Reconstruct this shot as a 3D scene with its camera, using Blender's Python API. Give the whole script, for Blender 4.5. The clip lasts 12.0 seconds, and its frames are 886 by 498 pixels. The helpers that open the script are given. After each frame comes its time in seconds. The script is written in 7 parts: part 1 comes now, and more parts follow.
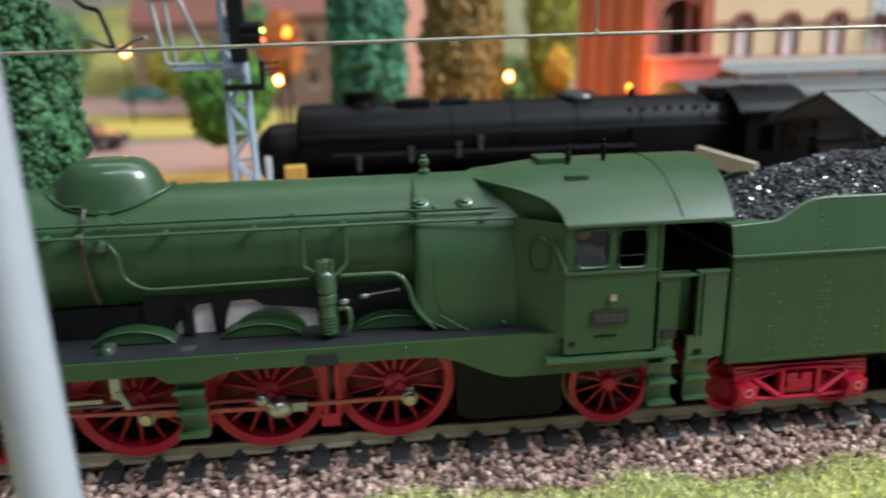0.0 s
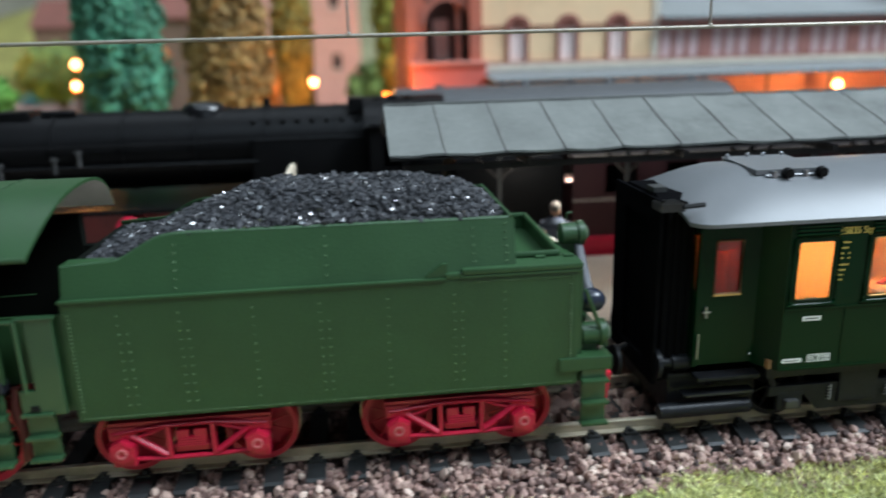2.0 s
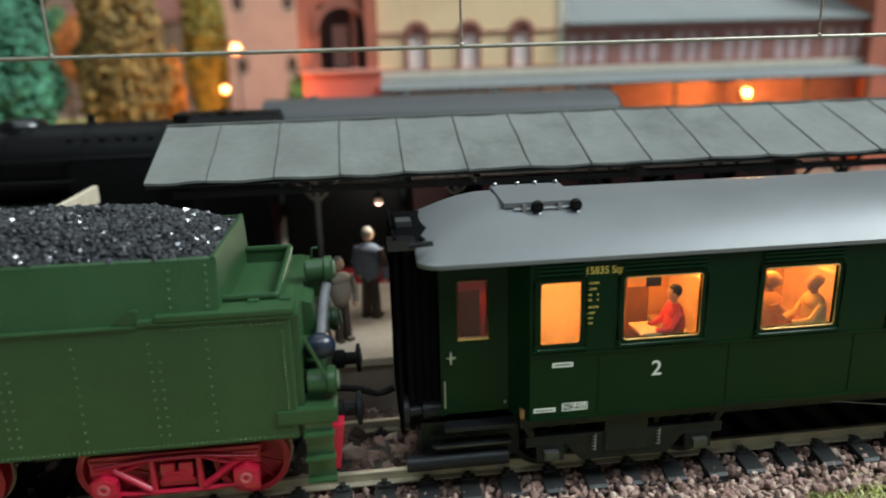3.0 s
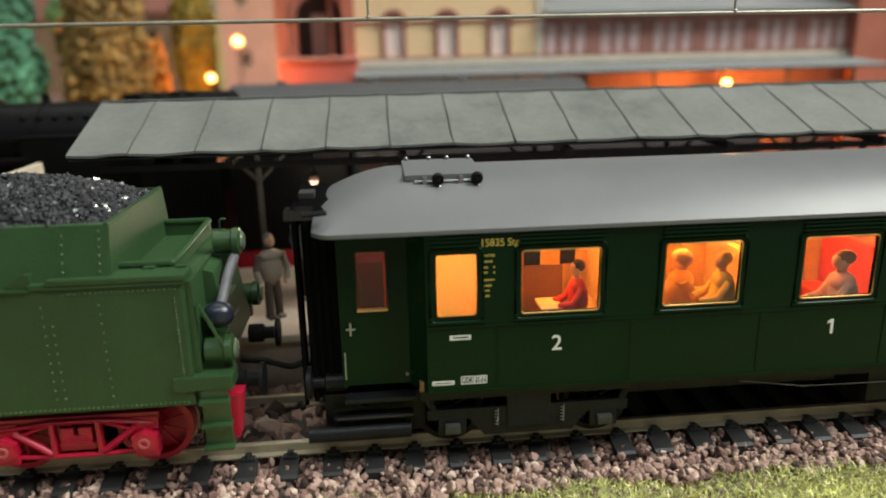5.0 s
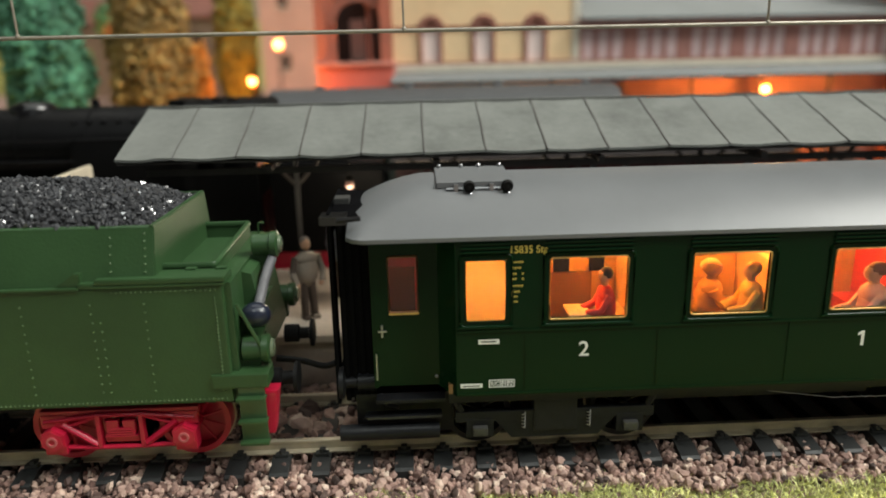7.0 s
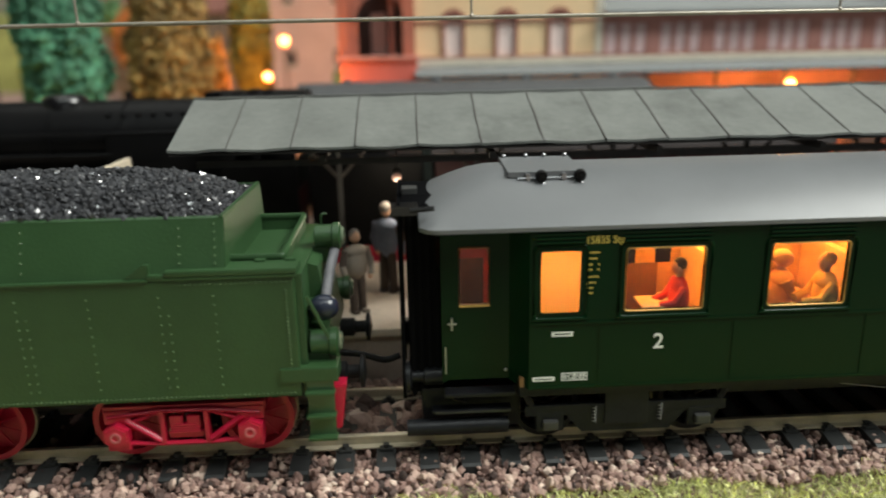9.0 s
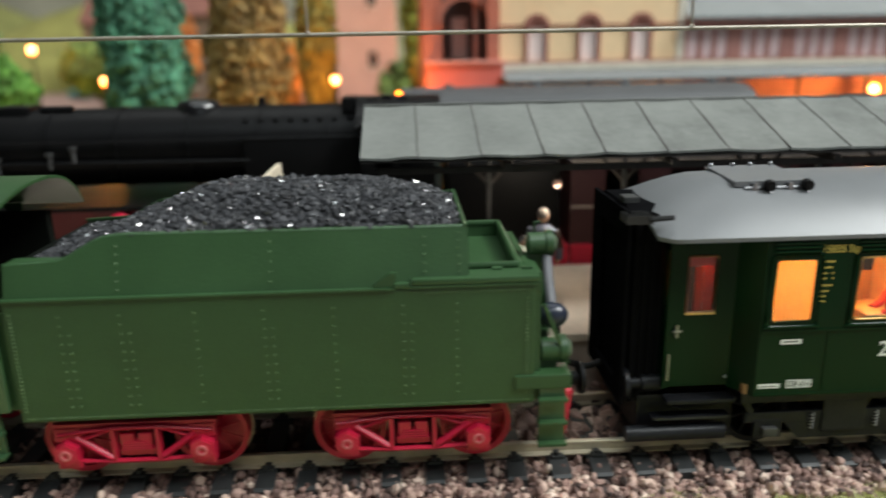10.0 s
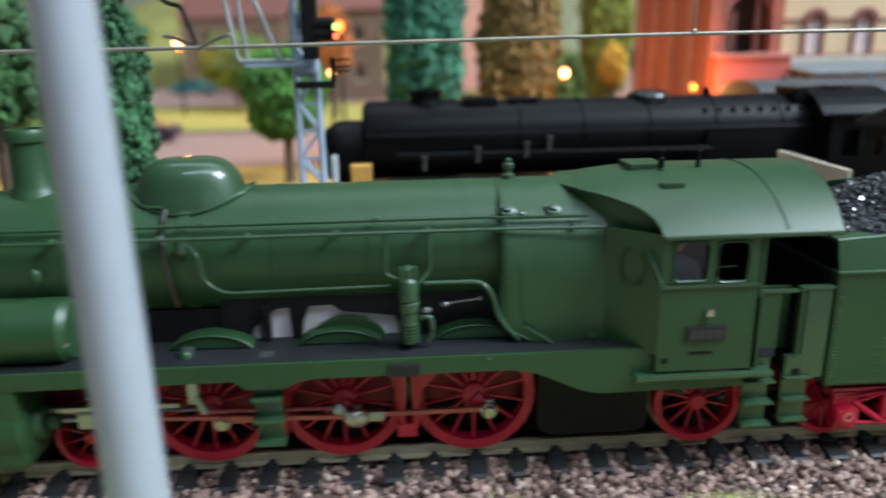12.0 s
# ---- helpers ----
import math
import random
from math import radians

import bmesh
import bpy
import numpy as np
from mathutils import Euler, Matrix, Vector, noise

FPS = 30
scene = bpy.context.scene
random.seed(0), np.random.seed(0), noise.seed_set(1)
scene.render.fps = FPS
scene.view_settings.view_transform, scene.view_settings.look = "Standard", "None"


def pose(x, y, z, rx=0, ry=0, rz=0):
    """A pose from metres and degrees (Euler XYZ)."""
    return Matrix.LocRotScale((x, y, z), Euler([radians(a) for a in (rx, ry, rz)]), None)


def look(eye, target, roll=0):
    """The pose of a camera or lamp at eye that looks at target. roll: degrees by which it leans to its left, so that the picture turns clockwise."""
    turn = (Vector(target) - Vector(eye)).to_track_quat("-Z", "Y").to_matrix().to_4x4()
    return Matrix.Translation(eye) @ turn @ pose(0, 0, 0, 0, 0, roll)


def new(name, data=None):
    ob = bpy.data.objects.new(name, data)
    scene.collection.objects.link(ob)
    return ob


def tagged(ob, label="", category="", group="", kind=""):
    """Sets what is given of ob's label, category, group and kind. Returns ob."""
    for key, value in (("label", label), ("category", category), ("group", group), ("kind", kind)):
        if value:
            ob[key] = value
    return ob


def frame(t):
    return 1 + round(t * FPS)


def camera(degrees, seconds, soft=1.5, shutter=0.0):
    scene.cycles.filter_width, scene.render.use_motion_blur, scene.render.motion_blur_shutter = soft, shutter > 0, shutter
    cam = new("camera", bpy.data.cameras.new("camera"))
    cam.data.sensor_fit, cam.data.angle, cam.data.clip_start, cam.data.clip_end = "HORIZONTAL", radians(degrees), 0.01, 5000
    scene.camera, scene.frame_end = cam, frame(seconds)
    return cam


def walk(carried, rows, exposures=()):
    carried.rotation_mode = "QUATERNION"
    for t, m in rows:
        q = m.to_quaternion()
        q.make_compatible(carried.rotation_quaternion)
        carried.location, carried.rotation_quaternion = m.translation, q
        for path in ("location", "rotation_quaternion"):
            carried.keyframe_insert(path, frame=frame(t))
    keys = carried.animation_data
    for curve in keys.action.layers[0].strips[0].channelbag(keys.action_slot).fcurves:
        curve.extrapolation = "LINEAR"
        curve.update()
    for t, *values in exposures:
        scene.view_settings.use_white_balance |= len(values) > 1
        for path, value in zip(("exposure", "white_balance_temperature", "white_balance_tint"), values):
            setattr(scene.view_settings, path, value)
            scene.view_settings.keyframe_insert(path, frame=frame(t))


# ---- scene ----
# A model railway in scale 1:87, built at its true (small) size.
# The x axis runs along the track, y away from the camera, z = 0 at the railhead.
cam = camera(63.3, 12.0, soft=1.8, shutter=0.35)
cam.data.dof.use_dof = True
cam.data.dof.focus_distance = 0.118
cam.data.dof.aperture_fstop = 13.0
ROWS = [
    (0.0, 0.00401, -0.00010, 0.06493, -6.226, -15.751, -1.441),
    (0.5, 0.03052, -0.00102, 0.06452, -6.394, -15.618, -1.571),
    (1.0, 0.05373, -0.00202, 0.06182, -6.514, -15.620, -1.535),
    (1.5, 0.08200, 0.00157, 0.06297, -6.397, -15.651, -1.659),
    (2.0, 0.10576, 0.00379, 0.06435, -6.459, -15.707, -1.526),
    (2.5, 0.13039, 0.00708, 0.06407, -6.504, -15.547, -1.501),
    (3.0, 0.14873, 0.00963, 0.06665, -6.556, -15.793, -1.602),
    (3.5, 0.15499, 0.01275, 0.06281, -6.729, -15.855, -1.442),
    (3.7, 0.15962, 0.01381, 0.06311, -6.797, -16.033, -1.596),
    (5.3, 0.16686, 0.00555, 0.06202, -3.852, -15.869, -0.959),
    (5.5, 0.16785, 0.00547, 0.05992, -2.778, -15.849, -0.943),
    (6.0, 0.16969, 0.00329, 0.06333, -2.163, -15.825, -1.000),
    (6.5, 0.16778, 0.00373, 0.06382, -2.149, -15.698, -1.152),
    (8.3, 0.16476, 0.00421, 0.06365, -2.431, -15.794, -1.125),
    (8.5, 0.16282, 0.00529, 0.06133, -2.451, -15.834, -1.172),
    (9.0, 0.15498, 0.00625, 0.06238, -2.653, -15.845, -1.191),
    (9.5, 0.13829, 0.00748, 0.06390, -2.803, -15.778, -1.048),
    (10.0, 0.11990, 0.00724, 0.06440, -2.778, -15.774, -1.015),
    (10.5, 0.08631, 0.00909, 0.06398, -2.837, -15.771, -0.980),
    (11.0, 0.05552, 0.01134, 0.06441, -3.111, -16.161, -1.208),
    (11.5, 0.03054, 0.00932, 0.06432, -3.090, -15.873, -1.286),
    (12.0, -0.00322, 0.00539, 0.06590, -3.265, -16.155, -1.059),
]
# the clip's camera adjusts its exposure and white balance on the way
EXPOSURES = [
    (0.0, 0.30, 6110, 7), (1.0, 0.25, 6060, 6), (1.5, 0.19, 5900, 6), (2.0, 0.09, 5650, 3), (2.5, 0.0, 5960, 0), (3.0, -0.09, 6120, -1), (3.5, -0.12, 6560, 1), (5.5, -0.08, 7060, 5),
    (6.5, -0.08, 7100, 5), (9.0, -0.08, 6900, 3), (9.5, -0.05, 6680, 4), (10.5, 0.15, 6410, 4), (11.0, 0.12, 6130, 4), (11.5, 0.16, 6140, 4), (12.0, 0.22, 5610, 4),
]
walk(cam, [(t, pose(x, y, z, 90 + pitch, 0, yaw) @ pose(0, 0, 0, 0, 0, roll)) for t, x, y, z, yaw, pitch, roll in ROWS], EXPOSURES)

# ---- light: a room with ceiling lamps ----
world = bpy.data.worlds.new("room_light")
scene.world = world
world.use_nodes = True
world.node_tree.nodes["Background"].inputs["Color"].default_value = (0.80, 0.88, 1.0, 1)
world.node_tree.nodes["Background"].inputs["Strength"].default_value = 0.058


def area_lamp(name, eye, target, sx, sy, watts, colour):
    data = bpy.data.lights.new(name, "AREA")
    data.shape, data.size, data.size_y, data.energy, data.color = "RECTANGLE", sx, sy, watts, colour
    ob = new(name, data)
    ob.matrix_world = look(eye, target)
    return ob


area_lamp("ceiling_lamp", (1.35, -0.17, 1.42), (0.10, 0.12, 0.0), 0.9, 0.6, 52.0, (0.97, 0.98, 1.0))
area_lamp("window_light", (1.15, -2.59, 0.60), (0.10, 0.12, 0.03), 1.5, 1.2, 3.0, (0.88, 0.95, 1.0))
area_lamp("ceiling_lamp", (0.45, -0.60, 1.66), (0.12, 0.12, 0.0), 2.2, 0.35, 17.0, (0.86, 0.94, 1.0))
# unseen extra lamp, added to light the town and canopy
area_lamp("ceiling_lamp", (0.0, 0.75, 1.7), (0.0, 0.4, 0.0), 1.6, 0.7, 9.0, (0.97, 0.98, 1.0))

# ---- materials ----
MATS = {}


def material(name, colour, rough=0.5, metal=0.0, spec=0.5, var=0.25, scale=200.0, bump=0.0, bump_scale=900.0, coat=0.0, tint=None, island=0.0, stain=0.0):
    """Principled material with variation at two scales, a fine bump and, for joined pieces, a random tone per piece."""
    if name in MATS:
        return MATS[name]
    m = bpy.data.materials.new(name)
    m.use_nodes = True
    nt = m.node_tree
    b = nt.nodes["Principled BSDF"]
    b.inputs["Roughness"].default_value = rough
    b.inputs["Metallic"].default_value = metal
    b.inputs["Specular IOR Level"].default_value = spec
    b.inputs["Coat Weight"].default_value = coat
    tc = nt.nodes.new("ShaderNodeTexCoord")
    n1 = nt.nodes.new("ShaderNodeTexNoise")
    n1.inputs["Scale"].default_value = scale
    n1.inputs["Detail"].default_value = 6
    n2 = nt.nodes.new("ShaderNodeTexNoise")
    n2.inputs["Scale"].default_value = scale * 6
    n2.inputs["Detail"].default_value = 3
    nt.links.new(tc.outputs["Object"], n1.inputs["Vector"])
    nt.links.new(tc.outputs["Object"], n2.inputs["Vector"])
    add = nt.nodes.new("ShaderNodeMath")
    add.operation = "MULTIPLY_ADD"
    add.inputs[1].default_value = 0.45
    nt.links.new(n2.outputs["Fac"], add.inputs[0])
    nt.links.new(n1.outputs["Fac"], add.inputs[2])
    ramp = nt.nodes.new("ShaderNodeMapRange")
    ramp.inputs["From Min"].default_value = 0.42
    ramp.inputs["From Max"].default_value = 1.02
    nt.links.new(add.outputs[0], ramp.inputs["Value"])
    mix = nt.nodes.new("ShaderNodeMix")
    mix.data_type = "RGBA"
    lo = tint if tint else [c * (1 - var) for c in colour]
    hi = [min(1.0, c * (1 + var)) for c in colour]
    mix.inputs["A"].default_value = (*lo, 1)
    mix.inputs["B"].default_value = (*hi, 1)
    nt.links.new(ramp.outputs["Result"], mix.inputs["Factor"])
    out = mix.outputs["Result"]
    if island:
        geo = nt.nodes.new("ShaderNodeNewGeometry")
        mr = nt.nodes.new("ShaderNodeMapRange")
        mr.inputs["To Min"].default_value = 1 - island
        mr.inputs["To Max"].default_value = 1 + island
        nt.links.new(geo.outputs["Random Per Island"], mr.inputs["Value"])
        mul = nt.nodes.new("ShaderNodeVectorMath")
        mul.operation = "SCALE"
        nt.links.new(out, mul.inputs[0])
        nt.links.new(mr.outputs["Result"], mul.inputs["Scale"])
        out = mul.outputs["Vector"]
    if stain:
        n3 = nt.nodes.new("ShaderNodeTexNoise")
        n3.inputs["Scale"].default_value = scale * 0.3
        n3.inputs["Detail"].default_value = 8
        n3.inputs["Roughness"].default_value = 0.7
        nt.links.new(tc.outputs["Object"], n3.inputs["Vector"])
        mr3 = nt.nodes.new("ShaderNodeMapRange")
        mr3.inputs["From Min"].default_value = 0.5
        mr3.inputs["From Max"].default_value = 0.75
        mr3.inputs["To Min"].default_value = 1.0
        mr3.inputs["To Max"].default_value = 1 - stain
        nt.links.new(n3.outputs["Fac"], mr3.inputs["Value"])
        mul3 = nt.nodes.new("ShaderNodeVectorMath")
        mul3.operation = "SCALE"
        nt.links.new(out, mul3.inputs[0])
        nt.links.new(mr3.outputs["Result"], mul3.inputs["Scale"])
        out = mul3.outputs["Vector"]
    nt.links.new(out, b.inputs["Base Color"])
    rr = nt.nodes.new("ShaderNodeMapRange")
    rr.inputs["To Min"].default_value = max(0.03, rough - 0.08)
    rr.inputs["To Max"].default_value = min(1.0, rough + 0.10)
    nt.links.new(n1.outputs["Fac"], rr.inputs["Value"])
    nt.links.new(rr.outputs["Result"], b.inputs["Roughness"])
    if bump:
        n4 = nt.nodes.new("ShaderNodeTexNoise")
        n4.inputs["Scale"].default_value = bump_scale
        n4.inputs["Detail"].default_value = 4
        nt.links.new(tc.outputs["Object"], n4.inputs["Vector"])
        bp = nt.nodes.new("ShaderNodeBump")
        bp.inputs["Strength"].default_value = bump
        bp.inputs["Distance"].default_value = 0.0004
        nt.links.new(n4.outputs["Fac"], bp.inputs["Height"])
        nt.links.new(bp.outputs["Normal"], b.inputs["Normal"])
    MATS[name] = m
    return m


def glow(name, colour, strength):
    if name in MATS:
        return MATS[name]
    m = bpy.data.materials.new(name)
    m.use_nodes = True
    b = m.node_tree.nodes["Principled BSDF"]
    b.inputs["Base Color"].default_value = (*colour, 1)
    b.inputs["Emission Color"].default_value = (*colour, 1)
    b.inputs["Emission Strength"].default_value = strength
    MATS[name] = m
    return m


def glass(name, colour=(1, 1, 1), rough=0.02):
    if name in MATS:
        return MATS[name]
    m = bpy.data.materials.new(name)
    m.use_nodes = True
    nt = m.node_tree
    nt.nodes.remove(nt.nodes["Principled BSDF"])
    tr = nt.nodes.new("ShaderNodeBsdfTransparent")
    tr.inputs["Color"].default_value = (*colour, 1)
    gl = nt.nodes.new("ShaderNodeBsdfGlossy")
    gl.inputs["Roughness"].default_value = rough
    fr = nt.nodes.new("ShaderNodeFresnel")
    fr.inputs["IOR"].default_value = 1.45
    mx = nt.nodes.new("ShaderNodeMixShader")
    nt.links.new(fr.outputs[0], mx.inputs["Fac"])
    nt.links.new(tr.outputs[0], mx.inputs[1])
    nt.links.new(gl.outputs[0], mx.inputs[2])
    nt.links.new(mx.outputs[0], nt.nodes["Material Output"].inputs["Surface"])
    MATS[name] = m
    return m


GREEN = material("loco_green_paint", (0.0240, 0.063, 0.0215), 0.42, spec=0.5, var=0.16, scale=60, bump=0.12, bump_scale=2500, stain=0.14)
GLOSSGREEN = material("glossy_loco_green_paint", (0.025, 0.064, 0.025), 0.45, var=0.10, scale=60, coat=0.6)
GLOSSGREEN.node_tree.nodes["Principled BSDF"].inputs["Coat Roughness"].default_value = 0.08
# rivet glints are put into a lighter green than the tank's
RIVET = material("glint_green_rivet", (0.085, 0.135, 0.065), 0.25, var=0.4, scale=900)
# near-black colour holds the shade inside the cab
GREEN_IN = material("shaded_cab_interior", (0.004, 0.0055, 0.004), 0.8, spec=0.1)
BLACKBOARD = material("black_running_board", (0.009, 0.010, 0.012), 0.6, var=0.4, scale=150, bump=0.2)
RED = material("red_wheel_paint", (0.46, 0.009, 0.040), 0.36, var=0.15, scale=150)
STEEL = material("bright_rod_steel", (0.36, 0.365, 0.38), 0.32, metal=0.9, var=0.15)
BRASS = material("brass", (0.47, 0.44, 0.38), 0.3, metal=0.9)
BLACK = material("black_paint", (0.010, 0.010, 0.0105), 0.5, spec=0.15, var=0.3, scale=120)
SATIN = material("satin_black_loco", (0.0036, 0.0036, 0.004), 0.42, spec=0.13, var=0.3, scale=80)
GLOSSBLACK = material("glossy_black_dome", (0.004, 0.004, 0.005), 0.3, spec=0.3, var=0.2, scale=80, coat=0.5)
COACH = material("coach_green_paint", (0.0024, 0.0175, 0.0058), 0.22, spec=0.13, var=0.08, scale=60)
UNDERGEAR = material("dusty_black_gear", (0.0085, 0.009, 0.0105), 0.4, spec=0.25, var=0.5, scale=200, bump=0.2)
BELLOWS = material("matt_black_bellows", (0.0055, 0.0055, 0.006), 0.9, spec=0.0, var=0.3, scale=120)
ROOF = material("grey_roof_paint", (0.130, 0.136, 0.142), 0.42, var=0.07, scale=60, bump=0.05, bump_scale=2500, stain=0.06)
RAIL = material("rail_metal", (0.46, 0.41, 0.31), 0.42, metal=0.55, var=0.2, scale=150)
SLEEPER = material("black_sleeper_plastic", (0.016, 0.017, 0.017), 0.55, var=0.3, scale=300, bump=0.2)
STONE = material("pink_granite_ballast", (0.40, 0.26, 0.215), 0.8, var=0.35, scale=400, island=0.85, bump=0.3)
nt = STONE.node_tree
geo = nt.nodes.new("ShaderNodeNewGeometry")
ramp = nt.nodes.new("ShaderNodeValToRGB")
ramp.color_ramp.interpolation = "LINEAR"
els = ramp.color_ramp.elements
els[0].position, els[0].color = 0.0, (0.05, 0.034, 0.03, 1)
els[1].position, els[1].color = 1.0, (0.74, 0.60, 0.50, 1)
for at, c in ((0.2, (0.13, 0.078, 0.066, 1)), (0.45, (0.29, 0.18, 0.15, 1)), (0.7, (0.41, 0.278, 0.235, 1)), (0.9, (0.53, 0.375, 0.305, 1))):
    e = els.new(at)
    e.color = c
nt.links.new(geo.outputs["Random Per Island"], ramp.inputs["Fac"])
mixes = [n for n in nt.nodes if n.bl_idname == "ShaderNodeMix"]
grain = nt.nodes.new("ShaderNodeMix")
grain.data_type, grain.blend_type = "RGBA", "MULTIPLY"
grain.inputs["Factor"].default_value = 0.5
mixes[0].inputs["A"].default_value = (0.55, 0.55, 0.55, 1)
mixes[0].inputs["B"].default_value = (1.3, 1.25, 1.2, 1)
nt.links.new(ramp.outputs["Color"], grain.inputs["A"])
nt.links.new(mixes[0].outputs["Result"], grain.inputs["B"])
nt.links.new(grain.outputs["Result"], nt.nodes["Principled BSDF"].inputs["Base Color"])
GRASS = material("static_grass", (0.68, 0.66, 0.34), 0.8, var=0.3, scale=70, island=0.6, tint=(0.48, 0.52, 0.24))
SOIL = material("grass_mat_base", (0.38, 0.39, 0.16), 0.95, var=0.4, scale=300)
COAL = material("coal", (0.028, 0.029, 0.033), 0.6, var=0.4, scale=500, spec=0.4, island=0.5)
nt = COAL.node_tree
geo = nt.nodes.new("ShaderNodeNewGeometry")
gate = nt.nodes.new("ShaderNodeMapRange")
gate.inputs["From Min"].default_value, gate.inputs["From Max"].default_value = 0.80, 0.84
nt.links.new(geo.outputs["Random Per Island"], gate.inputs["Value"])
nt.links.new(gate.outputs["Result"], nt.nodes["Principled BSDF"].inputs["Coat Weight"])
nt.nodes["Principled BSDF"].inputs["Coat Roughness"].default_value = 0.12
nt.nodes["Principled BSDF"].inputs["Coat IOR"].default_value = 2.1
WOOD = material("pale_wood", (0.52, 0.45, 0.34), 0.7, var=0.2, scale=300)
MASTGREY = material("pale_grey_mast_paint", (0.36, 0.385, 0.43), 0.55, var=0.08, scale=80)
WIRE = material("wire_metal", (0.34, 0.31, 0.26), 0.45, metal=0.6)
SIGNALBLUE = material("blue_grey_lattice_paint", (0.36, 0.43, 0.52), 0.55, var=0.1)
CANOPY = material("grey_canopy_sheet", (0.140, 0.147, 0.136), 0.75, var=0.22, scale=110, stain=0.55, bump=0.1)
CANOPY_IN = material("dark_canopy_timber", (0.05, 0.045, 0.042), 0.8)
PLATFORM = material("beige_platform_paving", (0.60, 0.50, 0.41), 0.85, var=0.15, scale=120)
GROUND = material("brown_layout_ground", (0.20, 0.15, 0.12), 0.95, var=0.3, scale=80, bump=0.3)
ROAD = material("pinkish_road", (0.335, 0.21, 0.172), 0.9, var=0.12, scale=40)
LAWN = material("yellow_green_lawn", (0.40, 0.36, 0.08), 0.95, var=0.25, scale=90)
YELLOW = material("ochre_verge", (0.58, 0.38, 0.09), 0.95, var=0.2, scale=90)
WALL = material("sand_yellow_wall", (0.82, 0.60, 0.36), 0.85, var=0.1, scale=50)
BRICK = material("red_brick_wall", (0.42, 0.14, 0.09), 0.85, var=0.15, scale=90)
REDRAIL = material("red_parapet", (0.60, 0.15, 0.12), 0.8, var=0.1, scale=90)
TRIM = material("dark_red_trim", (0.30, 0.12, 0.09), 0.8)
CREAM = material("cream_stone", (0.60, 0.55, 0.46), 0.85, var=0.1)
GREYROOF = material("pale_grey_station_roof", (0.165, 0.175, 0.175), 0.8, var=0.1, scale=60)
CURTAIN = material("white_pink_window", (0.88, 0.72, 0.68), 0.5, var=0.08)
ORANGE_BULB = glow("orange_bulb", (1.0, 0.42, 0.15), 18.0)
LAMP_GLOW = glow("orange_lamp_glow", (1.0, 0.22, 0.03), 1.6)
DARKRED = material("dark_red_coach", (0.032, 0.006, 0.007), 0.5)

# ---- builders (centimetres) ----
CM = 0.01
ORIGIN = {}


def thing(name, x, y, z, label, category, group="", kind=""):
    ob = new(name)
    ob.empty_display_size = 0.005
    ob.location = (x * CM, y * CM, z * CM)
    ORIGIN[ob.name] = Vector((x, y, z))
    return tagged(ob, label, category, group, kind)


def root_origin(ob):
    while ob.parent:
        ob = ob.parent
    return ORIGIN.get(ob.name, Vector((0, 0, 0)))


def part(name, bm, mat, parent, label="", smooth=None, kind=""):
    """Links a bmesh, modelled in world centimetres, as one mesh under its thing."""
    o = root_origin(parent)
    for v in bm.verts:
        v.co = (v.co - o) * CM
    me = bpy.data.meshes.new(name)
    bm.to_mesh(me)
    bm.free()
    me.materials.append(mat)
    if smooth is not None:
        for p in me.polygons:
            p.use_smooth = True
        me.set_sharp_from_angle(angle=radians(smooth))
    ob = new(name, me)
    ob.parent = parent
    if label:
        ob["label"] = label
    if kind:
        ob["kind"] = kind
    return ob


def solo(name, bm, mat, label, category, group="", kind="", smooth=None, origin=None, more=()):
    """A thing that is one plain mesh."""
    if origin is None:
        zs = min(v.co.z for v in bm.verts)
        xs = sum(v.co.x for v in bm.verts) / len(bm.verts)
        ys = sum(v.co.y for v in bm.verts) / len(bm.verts)
        origin = (xs, ys, zs)
    o = Vector(origin)
    for v in bm.verts:
        v.co = (v.co - o) * CM
    me = bpy.data.meshes.new(name)
    bm.to_mesh(me)
    bm.free()
    for m in (mat, *more):
        me.materials.append(m)
    if smooth is not None:
        for p in me.polygons:
            p.use_smooth = True
        me.set_sharp_from_angle(angle=radians(smooth))
    ob = new(name, me)
    ob.location = o * CM
    return tagged(ob, label, category, group, kind)


def box(x0, x1, y0, y1, z0, z1, bevel=0.0, bm=None):
    bm = bm or bmesh.new()
    r = bmesh.ops.create_cube(bm, size=1.0, matrix=Matrix.Translation(((x0 + x1) / 2, (y0 + y1) / 2, (z0 + z1) / 2)) @ Matrix.Diagonal((x1 - x0, y1 - y0, z1 - z0, 1)))
    if bevel:
        es = list({e for v in r["verts"] for e in v.link_edges})
        bmesh.ops.bevel(bm, geom=es, offset=bevel, segments=2, affect="EDGES", profile=0.7)
    return bm


def cyl(p0, p1, r0, r1=None, n=20, bm=None, caps=True):
    bm = bm or bmesh.new()
    p0, p1 = Vector(p0), Vector(p1)
    r1 = r0 if r1 is None else r1
    d = p1 - p0
    m = Matrix.Translation((p0 + p1) / 2) @ d.to_track_quat("Z", "Y").to_matrix().to_4x4()
    bmesh.ops.create_cone(bm, cap_ends=caps, segments=n, radius1=r0, radius2=r1, depth=d.length, matrix=m)
    return bm


def ball(c, rx, ry=None, rz=None, n=16, bm=None):
    bm = bm or bmesh.new()
    m = Matrix.Translation(c) @ Matrix.Diagonal((rx, ry or rx, rz or rx, 1))
    bmesh.ops.create_uvsphere(bm, u_segments=n, v_segments=max(6, n // 2), radius=1.0, matrix=m)
    return bm


